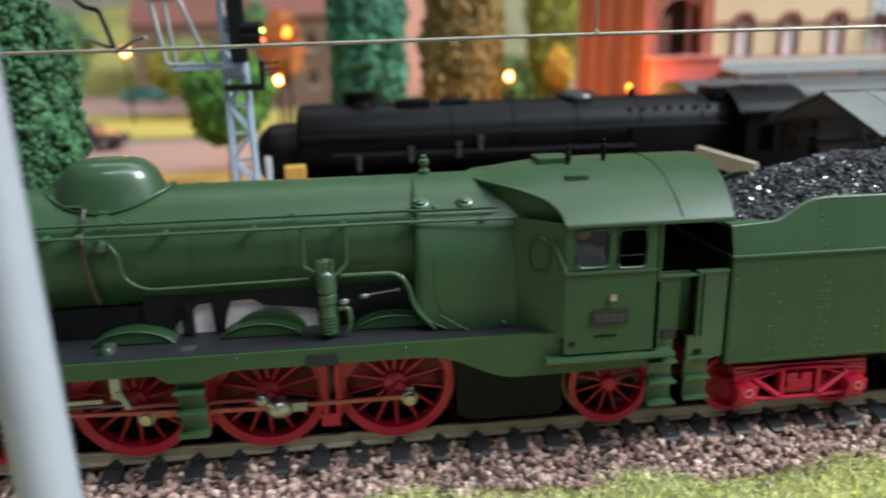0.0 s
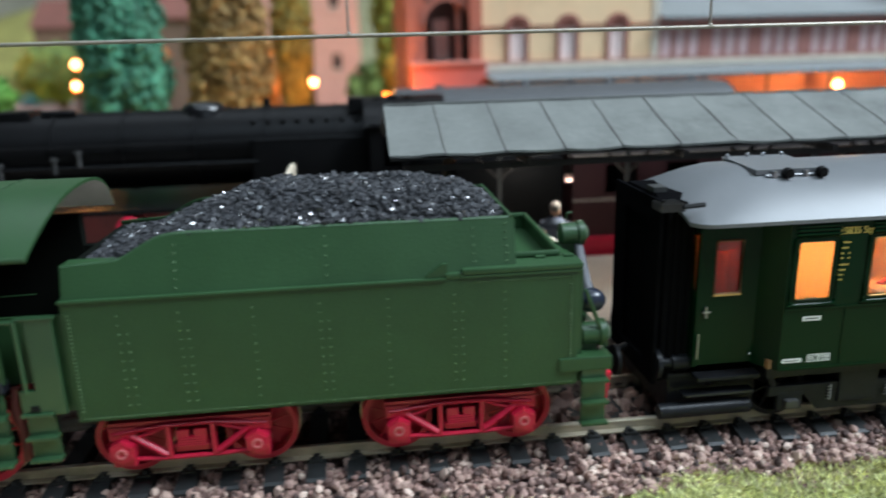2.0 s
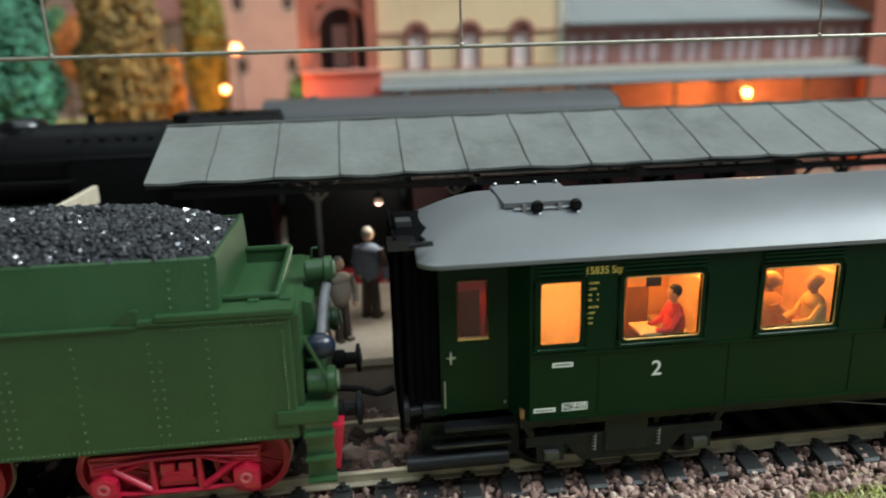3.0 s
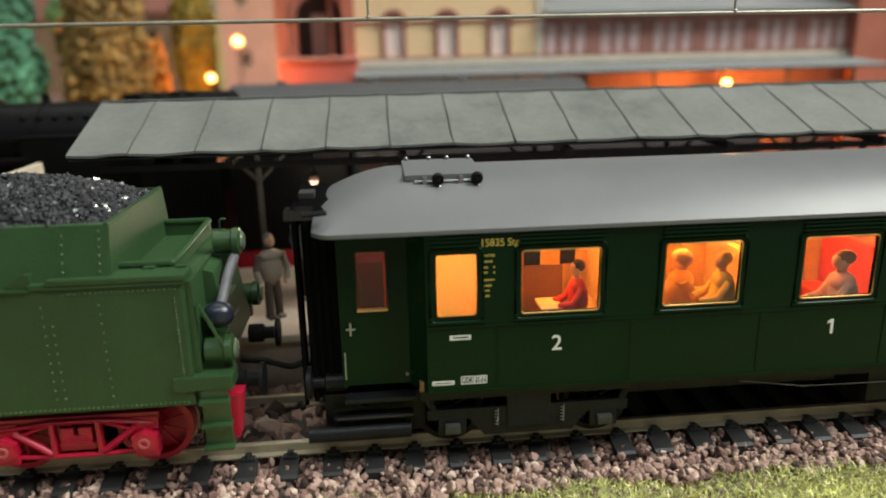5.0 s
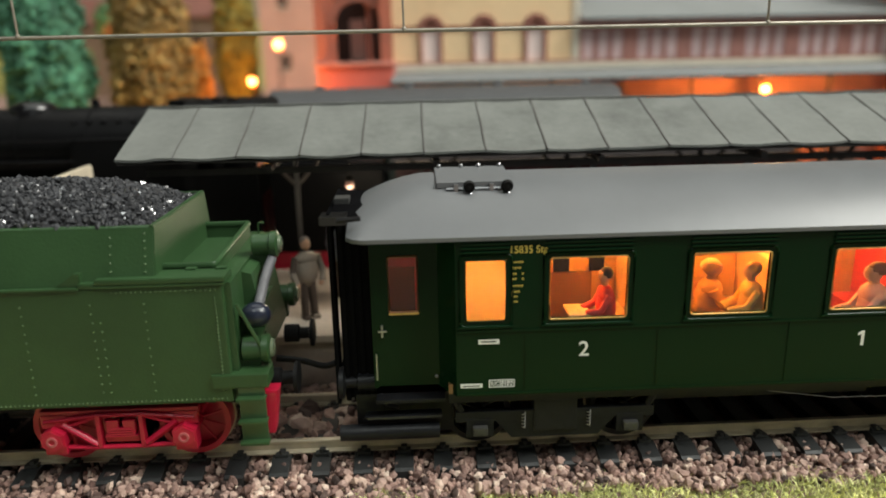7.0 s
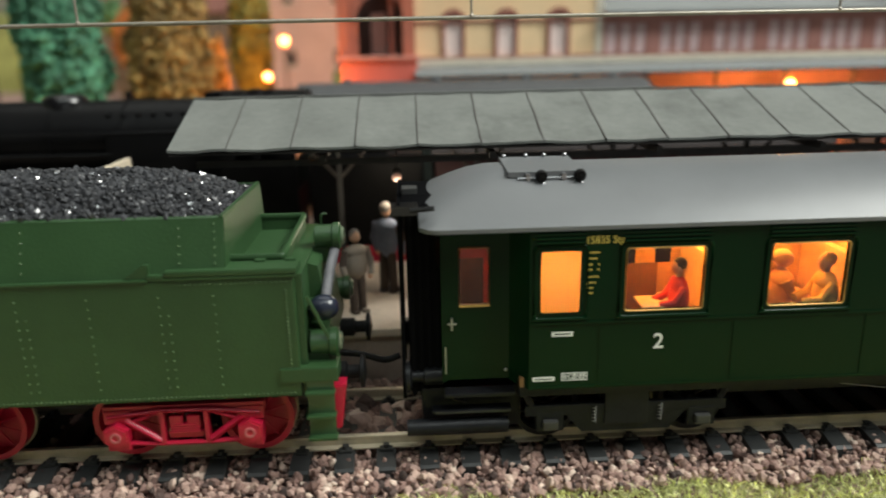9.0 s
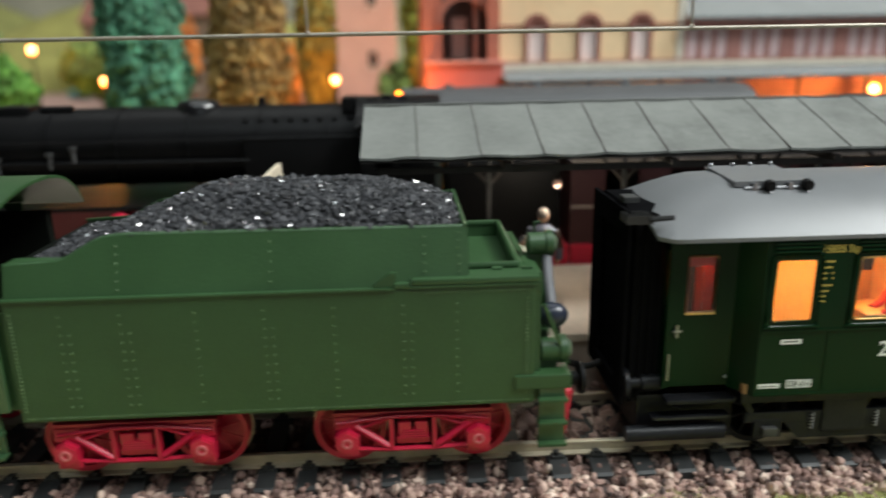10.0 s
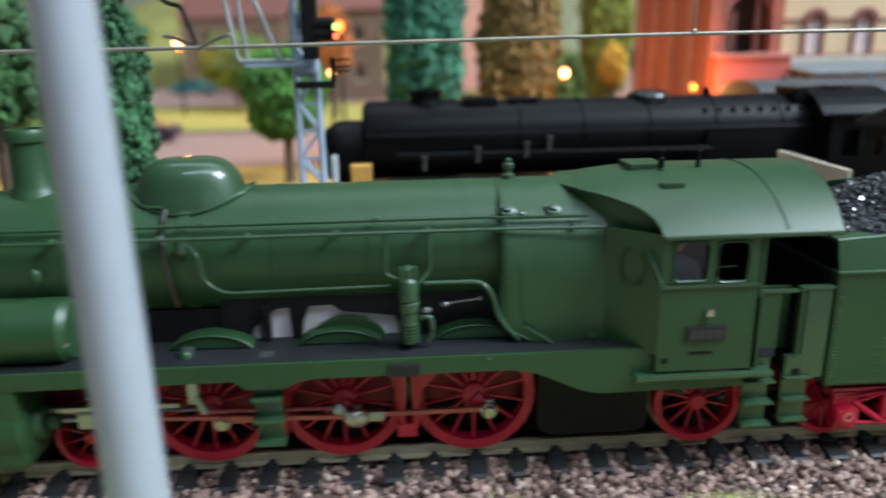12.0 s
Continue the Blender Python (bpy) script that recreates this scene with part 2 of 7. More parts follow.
def lathe(profile, p, axis=(0, 0, 1), n=28, bm=None):
    """Turns (radius, height) pairs round an axis through p."""
    bm = bm or bmesh.new()
    q = Vector(axis).to_track_quat("Z", "Y").to_matrix()
    rings = []
    for r, h in profile:
        rings.append([bm.verts.new(Vector(p) + q @ Vector((r * math.cos(2 * math.pi * k / n), r * math.sin(2 * math.pi * k / n), h))) for k in range(n)])
    for a, b in zip(rings, rings[1:]):
        for k in range(n):
            bm.faces.new((a[k], a[(k + 1) % n], b[(k + 1) % n], b[k]))
    bm.faces.new(rings[0][::-1])
    bm.faces.new(rings[-1])
    return bm


def tube(points, r, n=8, bm=None, closed=False):
    """A round rod along a line of points."""
    bm = bm or bmesh.new()
    pts = [Vector(p) for p in points]
    rings = []
    for k, p in enumerate(pts):
        a = pts[k - 1] if k or closed else p
        b = pts[(k + 1) % len(pts)] if k < len(pts) - 1 or closed else p
        q = (b - a).normalized().to_track_quat("Z", "Y").to_matrix()
        rings.append([bm.verts.new(p + q @ Vector((r * math.cos(2 * math.pi * j / n), r * math.sin(2 * math.pi * j / n), 0))) for j in range(n)])
    pairs = list(zip(rings, rings[1:])) + ([(rings[-1], rings[0])] if closed else [])
    for a, b in pairs:
        for j in range(n):
            bm.faces.new((a[j], a[(j + 1) % n], b[(j + 1) % n], b[j]))
    if not closed:
        bm.faces.new(rings[0][::-1])
        bm.faces.new(rings[-1])
    return bm


def rounded(points, radius, steps=4):
    """A line of points with its inner corners rounded."""
    pts = [Vector(p) for p in points]
    out = [pts[0]]
    for a, b, c in zip(pts, pts[1:], pts[2:]):
        u, w = (a - b), (c - b)
        k = min(radius, u.length / 2, w.length / 2)
        s, e = b + u.normalized() * k, b + w.normalized() * k
        for j in range(steps + 1):
            f = j / steps
            out.append(s * (1 - f) ** 2 + b * 2 * f * (1 - f) + e * f * f)
    out.append(pts[-1])
    return out


def prism(poly, axis, a, b, bm=None, bevel=0.0):
    """Extrudes a polygon of two coordinates along the third axis, from a to b."""
    bm = bm or bmesh.new()

    def at(p, w):
        return {"x": (w, p[0], p[1]), "y": (p[0], w, p[1]), "z": (p[0], p[1], w)}[axis]

    va = [bm.verts.new(at(p, a)) for p in poly]
    vb = [bm.verts.new(at(p, b)) for p in poly]
    n = len(poly)
    fs = [bm.faces.new(va), bm.faces.new(vb[::-1])]
    for k in range(n):
        fs.append(bm.faces.new((va[(k + 1) % n], va[k], vb[k], vb[(k + 1) % n])))
    bmesh.ops.recalc_face_normals(bm, faces=fs)
    if bevel:
        bmesh.ops.bevel(bm, geom=list({e for f in fs[:2] for e in f.edges}), offset=bevel, segments=2, affect="EDGES")
    return bm


def ring(c, axis, r_in, r_out, half, n=36, bm=None):
    """A flat ring with a square section."""
    bm = bm or bmesh.new()
    q = Vector(axis).to_track_quat("Z", "Y").to_matrix()
    c = Vector(c)
    loops = []
    for r, h in ((r_in, -half), (r_out, -half), (r_out, half), (r_in, half)):
        loops.append([bm.verts.new(c + q @ Vector((r * math.cos(2 * math.pi * k / n), r * math.sin(2 * math.pi * k / n), h))) for k in range(n)])
    for i in range(4):
        a, b = loops[i], loops[(i + 1) % 4]
        for k in range(n):
            bm.faces.new((a[k], a[(k + 1) % n], b[(k + 1) % n], b[k]))
    return bm


def arc(cy, cz, r, a0, a1, n):
    return [(cy + r * math.cos(radians(a0 + (a1 - a0) * k / n)), cz + r * math.sin(radians(a0 + (a1 - a0) * k / n))) for k in range(n + 1)]

# ---- setting ----


def ground_height(x, y):
    if y < 22.5:
        return -0.62
    if y < 25.5:
        f = (y - 22.5) / 3.0
        return -0.62 + 1.37 * f * f * (3 - 2 * f)
    if y < 60:
        return 0.75
    return 0.75 + (y - 60) * 0.012


def sheet(name, x0, x1, y0, y1, nx, ny, mat, label, lift=0.0, kind="structure", category="ground", rough=0.0):
    bm = bmesh.new()
    grid = []
    for j in range(ny + 1):
        row = []
        for i in range(nx + 1):
            x, y = x0 + (x1 - x0) * i / nx, y0 + (y1 - y0) * j / ny
            row.append(bm.verts.new((x, y, ground_height(x, y) + lift + rough * noise.noise((x * 0.9, y * 0.9, 3)))))
        grid.append(row)
    for j in range(ny):
        for i in range(nx):
            bm.faces.new((grid[j][i], grid[j][i + 1], grid[j + 1][i + 1], grid[j + 1][i]))
    return solo(name, bm, mat, label, category, kind=kind, smooth=60)


sheet("ground", -160, 200, -30, 215, 40, 160, GROUND, "brown scenic layout ground under tracks and town", rough=0.05)
solo("baseboard", box(-160, 200, -30, 215, -9, -0.8), material("plain_baseboard", (0.30, 0.24, 0.18), 0.8), "plain wooden baseboard under the layout", "baseboard", kind="structure")
for bx in (-150, 190):
    for by in (-20, 205):
        solo("baseboard_leg", box(bx - 4, bx + 4, by - 4, by + 4, -90, -9), MATS["plain_baseboard"], "plain wooden leg under the baseboard", "leg", kind="structure")
solo("backdrop", box(-160, 200, 216, 217, -4, 90), material("hazy_backdrop", (0.42, 0.40, 0.30), 0.95, var=0.25, scale=8), "hazy pale painted backdrop behind the layout", "backdrop", kind="structure")

# the room that stands round the layout


def panel_wall(x0, x1, z0, z1, hole, y0, y1):
    """A wall with one window opening."""
    a, b, c, d = hole
    bm = box(x0, a, y0, y1, z0, z1)
    box(b, x1, y0, y1, z0, z1, bm=bm)
    box(a, b, y0, y1, z0, c, bm=bm)
    box(a, b, y0, y1, d, z1, bm=bm)
    return bm


ROOMWALL = material("plain_room_wall", (0.27, 0.27, 0.265), 0.9, var=0.04, scale=4)
solo("wall_south", panel_wall(-300, 320, -90, 190, (40, 190, 0, 120), -262, -260), ROOMWALL, "plain pale room wall behind the viewer", "wall", kind="structure")
solo("ceiling", box(-300, 320, -260, 240, 190, 192), ROOMWALL, "plain pale room ceiling", "ceiling", kind="structure")
solo("wall_west", box(-302, -300, -260, 240, -90, 190), ROOMWALL, "plain pale room wall", "wall", kind="structure")
solo("wall_east", box(320, 322, -260, 240, -90, 190), ROOMWALL, "plain pale room wall", "wall", kind="structure")
solo("wall_north", box(-300, 320, 240, 242, -90, 190), ROOMWALL, "plain pale room wall behind the layout", "wall", kind="structure")
solo("floor", box(-300, 320, -260, 240, -92, -90), material("room_floor", (0.25, 0.22, 0.2), 0.7), "plain brown room floor", "floor", kind="structure")

sheet("road", -90, 14, 36.5, 50, 20, 8, ROAD, "pinkish town road", lift=0.06, category="road")
sheet("road", -110, 10, 72, 100, 20, 6, ROAD, "pinkish far town road", lift=0.08, category="road")
sheet("lawn", -100, 12, 52, 71, 20, 8, LAWN, "yellow-green lawn beside the road", lift=0.10, category="lawn")
sheet("verge", -60, 12, 28.5, 36, 20, 8, YELLOW, "ochre sand verge along the road", lift=0.09, category="verge")

# ---- railway tracks ----


def railway_track(yc, x0, x1, pitch, label, group):
    t = thing("railway_track", x0, yc, -0.6, label, "railway track", group)
    for s in (-0.825, 0.825):
        y = yc + s
        w = 0.05
        prof = [(y - 0.13, -0.20), (y + 0.13, -0.20), (y + 0.13, -0.175), (y + 0.042, -0.155), (y + 0.042, -0.065), (y + w, -0.045), (y + w, -0.008), (y + w - 0.012, 0.0), (y - w + 0.012, 0.0), (y - w, -0.008), (y - w, -0.045), (y - 0.042, -0.065), (y - 0.042, -0.155), (y - 0.13, -0.175)]
        part("rail", prism(prof, "x", x0, x1), RAIL, t, "grey-brass metal rail")
    bm = bmesh.new()
    hw = 0.155
    prof = [(yc - 1.47, -0.58), (yc - 1.45, -0.30), (yc - 1.40, -0.265), (yc - 1.08, -0.205), (yc + 1.10, -0.205), (yc + 1.40, -0.26), (yc + 1.46, -0.58)]
    prism(prof, "x", -hw, hw, bm=bm)
    for s in (-0.825, 0.825):
        for d in (-1, 1):
            box(-0.11, 0.11, yc + s + d * 0.165 - 0.065, yc + s + d * 0.165 + 0.065, -0.24, -0.155, 0.02, bm=bm)
            cyl((0, yc + s + d * 0.165, -0.16), (0, yc + s + d * 0.165, -0.10), 0.05, 0.035, 6, bm=bm)
            box(-0.05, 0.05, yc + s + d * 0.09 - 0.05, yc + s + d * 0.09 + 0.05, -0.18, -0.135, bm=bm)
    n = int((x1 - x0) / pitch)
    first = None
    for k in range(n):
        x = x0 + (k + 0.5) * pitch
        if first is None:
            o = ORIGIN[t.name]
            for v in bm.verts:
                v.co = Vector((v.co.x * CM, (v.co.y - o.y) * CM, (v.co.z - o.z) * CM))
            first = bpy.data.meshes.new("sleeper")
            bm.to_mesh(first)
            bm.free()
            first.materials.append(SLEEPER)
        ob = new("sleeper", first)
        ob.parent = t
        ob.location = ((x - x0) * CM, 0, 0)
        ob.rotation_euler = (0, 0, random.uniform(-0.02, 0.02))
    return t


railway_track(12.1, 12.28 - 0.6775 * 33.5, 12.28 + 0.6775 * 34.5, 0.6775, "model railway track with black sleepers and brassy rails", "tracks").location.z += 0.075 * CM
railway_track(20.4, -14.0, 40.0, 0.6775, "second model railway track beyond the platform", "tracks")


def grass_edge(x):
    """How far the grass reaches towards the track."""
    e = np.interp(x, [-7, -1.6, 1.4, 3.5, 6, 8.5, 11.2, 13.5, 14.8, 16.3, 18.5, 22, 29], [10.1, 10.1, 10.2, 10.05, 9.97, 10.0, 9.85, 9.8, 10.1, 10.3, 10.3, 10.35, 10.25])
    return e + 0.07 * np.sin(x * 2.9) + 0.05 * np.sin(x * 6.1 + 1)


def ballast(name, x0, x1, y0, y1, count, top, seed, label, sizes=(0.04, 0.052, 0.062, 0.075, 0.095)):
    """A bed with many small angular stones."""
    rnd = random.Random(seed)
    base = bmesh.new()
    bmesh.ops.create_icosphere(base, subdivisions=1, radius=1.0)
    bv = np.array([v.co for v in base.verts])
    bf = np.array([[v.index for v in f.verts] for f in base.faces])
    base.free()
    rs = np.random.RandomState(seed)
    verts, faces = [], []
    for k in range(count):
        x, y = rnd.uniform(x0, x1), rnd.uniform(y0, y1)
        y = max(y, grass_edge(x) - rnd.uniform(0.0, 0.18)) if y < 10.6 else y
        s = rnd.choice(sizes)
        z = top + rnd.uniform(-0.05, 0.04) + (0.07 if rnd.random() < 0.06 else 0.0) - 0.14 * min(1.0, max(0.0, (10.65 - y) / 0.7))
        rot = Euler((rnd.uniform(0, 6), rnd.uniform(0, 6), rnd.uniform(0, 6))).to_matrix()
        v = (bv * (1 + rs.uniform(-0.35, 0.25, (len(bv), 1)))) * np.array([s, s * rnd.uniform(0.7, 1.1), s * rnd.uniform(0.6, 1.0)])
        v = v @ np.array(rot).T + np.array([x, y, z])
        faces.append(bf + 12 * k)
        verts.append(v)
    me = bpy.data.meshes.new(name)
    o = np.array([(x0 + x1) / 2, (y0 + y1) / 2, -0.62])
    me.from_pydata(((np.concatenate(verts) - o) * CM).tolist(), [], np.concatenate(faces).tolist())
    me.materials.append(STONE)
    ob = new(name, me)
    ob.location = o * CM
    return tagged(ob, label, "ballast", kind="stuff")


bed = [(9.3, -0.66), (10.35, -0.45), (10.75, -0.40), (13.9, -0.37), (14.15, -0.66)]
solo("ballast_bed", prism(bed, "x", -12, 37), material("ballast_bed", (0.22, 0.14, 0.12), 0.95, var=0.4, scale=500, bump=0.8), "low bed of ballast under the track", "ballast", kind="structure")
ballast("ballast", -8.5, 28.0, 9.45, 11.45, 14500, -0.288, 5, "loose pinkish-brown granite ballast beside the rail")
ballast("ballast", 12.0, 17.5, 11.3, 13.8, 5500, -0.27, 6, "pinkish-brown ballast between the rails")
ballast("ballast", 13.6, 17.2, 11.5, 13.5, 110, -0.20, 8, "larger brown stones lying between the rails", (0.13, 0.17, 0.21))
ballast("ballast", -8.0, 12.0, 11.3, 14.0, 2600, -0.33, 7, "pinkish-brown ballast between the rails")


def grass_strip():
    rs = np.random.RandomState(9)
    n = 90000
    x = rs.uniform(-7, 29, n)
    y = 10.75 - rs.uniform(0, 1, n) ** 0.8 * 3.2
    lim = grass_edge(x) + rs.normal(0, 0.07, n)
    y = np.where(y > lim, lim - rs.uniform(0, 1.6, n), y)
    z = np.full(n, -0.48) + 0.08 * np.sin(x * 1.7) * np.sin(y * 2.1) + 0.06 * np.clip((y - 9.7) / 0.7, 0, 1)
    h = rs.uniform(0.04, 0.15, n)
    a = rs.uniform(0, 2 * np.pi, n)
    lean = rs.uniform(0.1, 1.5, n) * h
    w = rs.uniform(0.006, 0.013, n)
    b = a + np.pi / 2 + rs.uniform(-0.6, 0.6, n)
    base = np.stack([x, y, z], 1)
    side = np.stack([np.cos(b) * w, np.sin(b) * w, 0 * w], 1)
    tip = base + np.stack([np.cos(a) * lean, np.sin(a) * lean, h], 1)
    mid = base + np.stack([np.cos(a) * lean * 0.3, np.sin(a) * lean * 0.3, h * 0.6], 1)
    v = np.stack([base - side, base + side, mid + side * 0.8, tip, mid - side * 0.8], 1).reshape(-1, 3)
    i = np.arange(n)[:, None] * 5
    f = (i + np.array([[0, 1, 2, 3, 4]])).tolist()
    me = bpy.data.meshes.new("grass")
    o = np.array([11, 9, -0.6])
    me.from_pydata(((v - o) * CM).tolist(), [], f)
    me.materials.append(GRASS)
    ob = new("grass", me)
    ob.location = o * CM
    tagged(ob, "short yellow-green static grass beside the ballast", "grass", kind="stuff")


grass_strip()
bm = bmesh.new()
g = []
for j in range(13):
    g.append([bm.verts.new((-14 + 54 * i / 120, 4 + 6.0 * j / 12, -0.50 + 0.10 * math.sin((-14 + 54 * i / 120) * 1.7) * math.sin((4 + 6.0 * j / 12) * 2.1) - (0.1 if j == 12 else 0))) for i in range(121)])
for j in range(12):
    for i in range(120):
        bm.faces.new((g[j][i], g[j][i + 1], g[j + 1][i + 1], g[j + 1][i]))
solo("grass_mat", bm, SOIL, "green-brown grass mat on the embankment", "grass", kind="structure", smooth=60)

# ---- platform and canopy ----
pl = thing("platform", 10, 16.4, -0.6, "beige paved station platform between two tracks", "platform", kind="structure")
part("paving", box(-13, 40, 13.85, 18.5, 0.72, 0.88, 0.03), PLATFORM, pl)
part("edge_wall", box(-13, 40, 13.93, 18.42, -0.62, 0.72), material("platform_edge", (0.42, 0.34, 0.28), 0.9, var=0.2, scale=150), pl, "beige-brown platform edge wall")


def canopy():
    t = thing("platform_canopy", 24, 16.0, 0.88, "grey sheet-roofed platform canopy on dark timber frames", "canopy")
    x0, pitch = 11.14, 1.165
    y0, z0, y1, z1 = 13.85, 4.50, 16.0, 5.27
    n = 24
    rnd = random.Random(8)
    for k in range(n):
        a, b = x0 + k * pitch - 0.10, x0 + (k + 1) * pitch - 0.10
        a = x0 if k == 0 else a
        # each sheet sags a little and carries a worn welt on its far joint
        for side in (-1, 1):
            bm = bmesh.new()
            rows = []
            for i in range(5):
                row = []
                for j in range(9):
                    f = j / 8
                    x = a + (b - a - 0.012) * i / 4
                    y = y1 + side * (y1 - y0) * (1 - f)
                    z = z0 + (z1 - z0) * f - 0.018 * math.sin(math.pi * i / 4) + 0.012 * noise.noise((x * 1.3, y * 1.7, 4)) + (rnd.uniform(-0.012, 0.012) if j == 0 else 0)
                    row.append(bm.verts.new((x, y + (rnd.uniform(-0.02, 0.02) if j == 0 else 0), z)))
                rows.append(row)
            under = [[bm.verts.new(v.co - Vector((0, 0, 0.045))) for v in row] for row in rows]
            for g, up in ((rows, True), (under, False)):
                for i in range(4):
                    for j in range(8):
                        q = (g[i][j], g[i + 1][j], g[i + 1][j + 1], g[i][j + 1])
                        bm.faces.new(q if up else q[::-1])
            rim = [(i, 0) for i in range(4)] + [(4, j) for j in range(8)] + [(i, 8) for i in range(4, 0, -1)] + [(0, j) for j in range(8, 0, -1)]
            for (i, j), (k2, l) in zip(rim, rim[1:] + rim[:1]):
                bm.faces.new((rows[i][j], under[i][j], under[k2][l], rows[k2][l]))
            bmesh.ops.recalc_face_normals(bm, faces=bm.faces[:])
            sh = part("roof_sheet", bm, CANOPY, t, smooth=30)
            line = [(b - 0.006 + 0.02 * noise.noise((b, f * 3.0, side)), y1 + side * (y1 - y0) * (1 - f), z0 + (z1 - z0) * f - 0.004) for f in (g / 10 for g in range(11))]
            part("joint", tube(line, 0.016 + 0.006 * min(1, k / 5), 5), CANOPY_IN, sh, "dark ragged joint between sheets")
    xe = x0 + n * pitch
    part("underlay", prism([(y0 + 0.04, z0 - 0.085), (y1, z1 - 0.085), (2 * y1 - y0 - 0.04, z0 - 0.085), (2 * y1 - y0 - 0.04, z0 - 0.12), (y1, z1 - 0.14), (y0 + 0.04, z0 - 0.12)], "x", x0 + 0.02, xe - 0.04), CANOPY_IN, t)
    part("ridge_strip", box(x0, xe, y1 - 0.05, y1 + 0.05, z1 - 0.005, z1 + 0.02), CANOPY, t)
    for y in (14.6, 17.4):
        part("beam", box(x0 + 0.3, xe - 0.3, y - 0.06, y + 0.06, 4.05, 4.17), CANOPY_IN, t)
    for k in range(10):
        x = 13.9 + 3.2 * k
        if x > xe - 1:
            break
        for y in ((17.25,) if k < 2 else (14.75, 17.25)):
            part("post", box(x - 0.05, x + 0.05, y - 0.05, y + 0.05, 0.88, 4.1), material("grey_canopy_post", (0.045, 0.048, 0.05), 0.7), t, "thin grey canopy post")
            for s in (-1, 1):
                part("brace", tube([(x, y, 3.3), (x + s * 0.75, y, 4.08)], 0.045, 6), CANOPY_IN, t)
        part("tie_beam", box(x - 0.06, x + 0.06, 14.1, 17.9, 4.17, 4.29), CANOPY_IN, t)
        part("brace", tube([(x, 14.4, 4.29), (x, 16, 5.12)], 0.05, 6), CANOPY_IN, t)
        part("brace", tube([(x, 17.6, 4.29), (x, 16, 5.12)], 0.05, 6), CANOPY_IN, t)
    return t


canopy()
# ---- green steam locomotive ----


def panel(x0, x1, z0, z1, holes, y0, y1, bm=None, place=None):
    """A flat wall in x and z, from y0 to y1 thick, with rectangular openings that go through it."""
    bm = bm or bmesh.new()
    place = place or (lambda x, y, z: (x, y, z))
    xs = sorted({x0, x1, *[h[0] for h in holes], *[h[1] for h in holes]})
    zs = sorted({z0, z1, *[h[2] for h in holes], *[h[3] for h in holes]})

    def solid(i, j):
        if not (0 <= i < len(xs) - 1 and 0 <= j < len(zs) - 1):
            return False
        cx, cz = (xs[i] + xs[i + 1]) / 2, (zs[j] + zs[j + 1]) / 2
        return not any(a < cx < b and c < cz < d for a, b, c, d in holes)

    va = [[bm.verts.new(place(x, y0, z)) for z in zs] for x in xs]
    vb = [[bm.verts.new(place(x, y1, z)) for z in zs] for x in xs]
    for i in range(len(xs) - 1):
        for j in range(len(zs) - 1):
            if not solid(i, j):
                continue
            bm.faces.new((va[i][j], va[i + 1][j], va[i + 1][j + 1], va[i][j + 1]))
            bm.faces.new((vb[i][j], vb[i][j + 1], vb[i + 1][j + 1], vb[i + 1][j]))
            for di, dj, p, q in ((-1, 0, (i, j), (i, j + 1)), (1, 0, (i + 1, j + 1), (i + 1, j)), (0, -1, (i + 1, j), (i, j)), (0, 1, (i, j + 1), (i + 1, j + 1))):
                if not solid(i + di, j + dj):
                    bm.faces.new((va[p[0]][p[1]], va[q[0]][q[1]], vb[q[0]][q[1]], vb[p[0]][p[1]]))
    loose = [v for v in bm.verts if not v.link_faces]
    bmesh.ops.delete(bm, geom=loose, context="VERTS")
    bmesh.ops.recalc_face_normals(bm, faces=bm.faces[:])
    return bm


def frame_ring(x0, x1, z0, z1, y, w, d, r=0.06):
    """A rounded window frame in x and z, as a rod."""
    pts = []
    for cx, cz, a in ((x1 - r, z1 - r, 0), (x0 + r, z1 - r, 90), (x0 + r, z0 + r, 180), (x1 - r, z0 + r, 270)):
        for k in range(4):
            t = radians(a + 30 * k)
            pts.append((cx + r * math.cos(t), y, cz + r * math.sin(t)))
    return tube(pts, w, 6, closed=True)


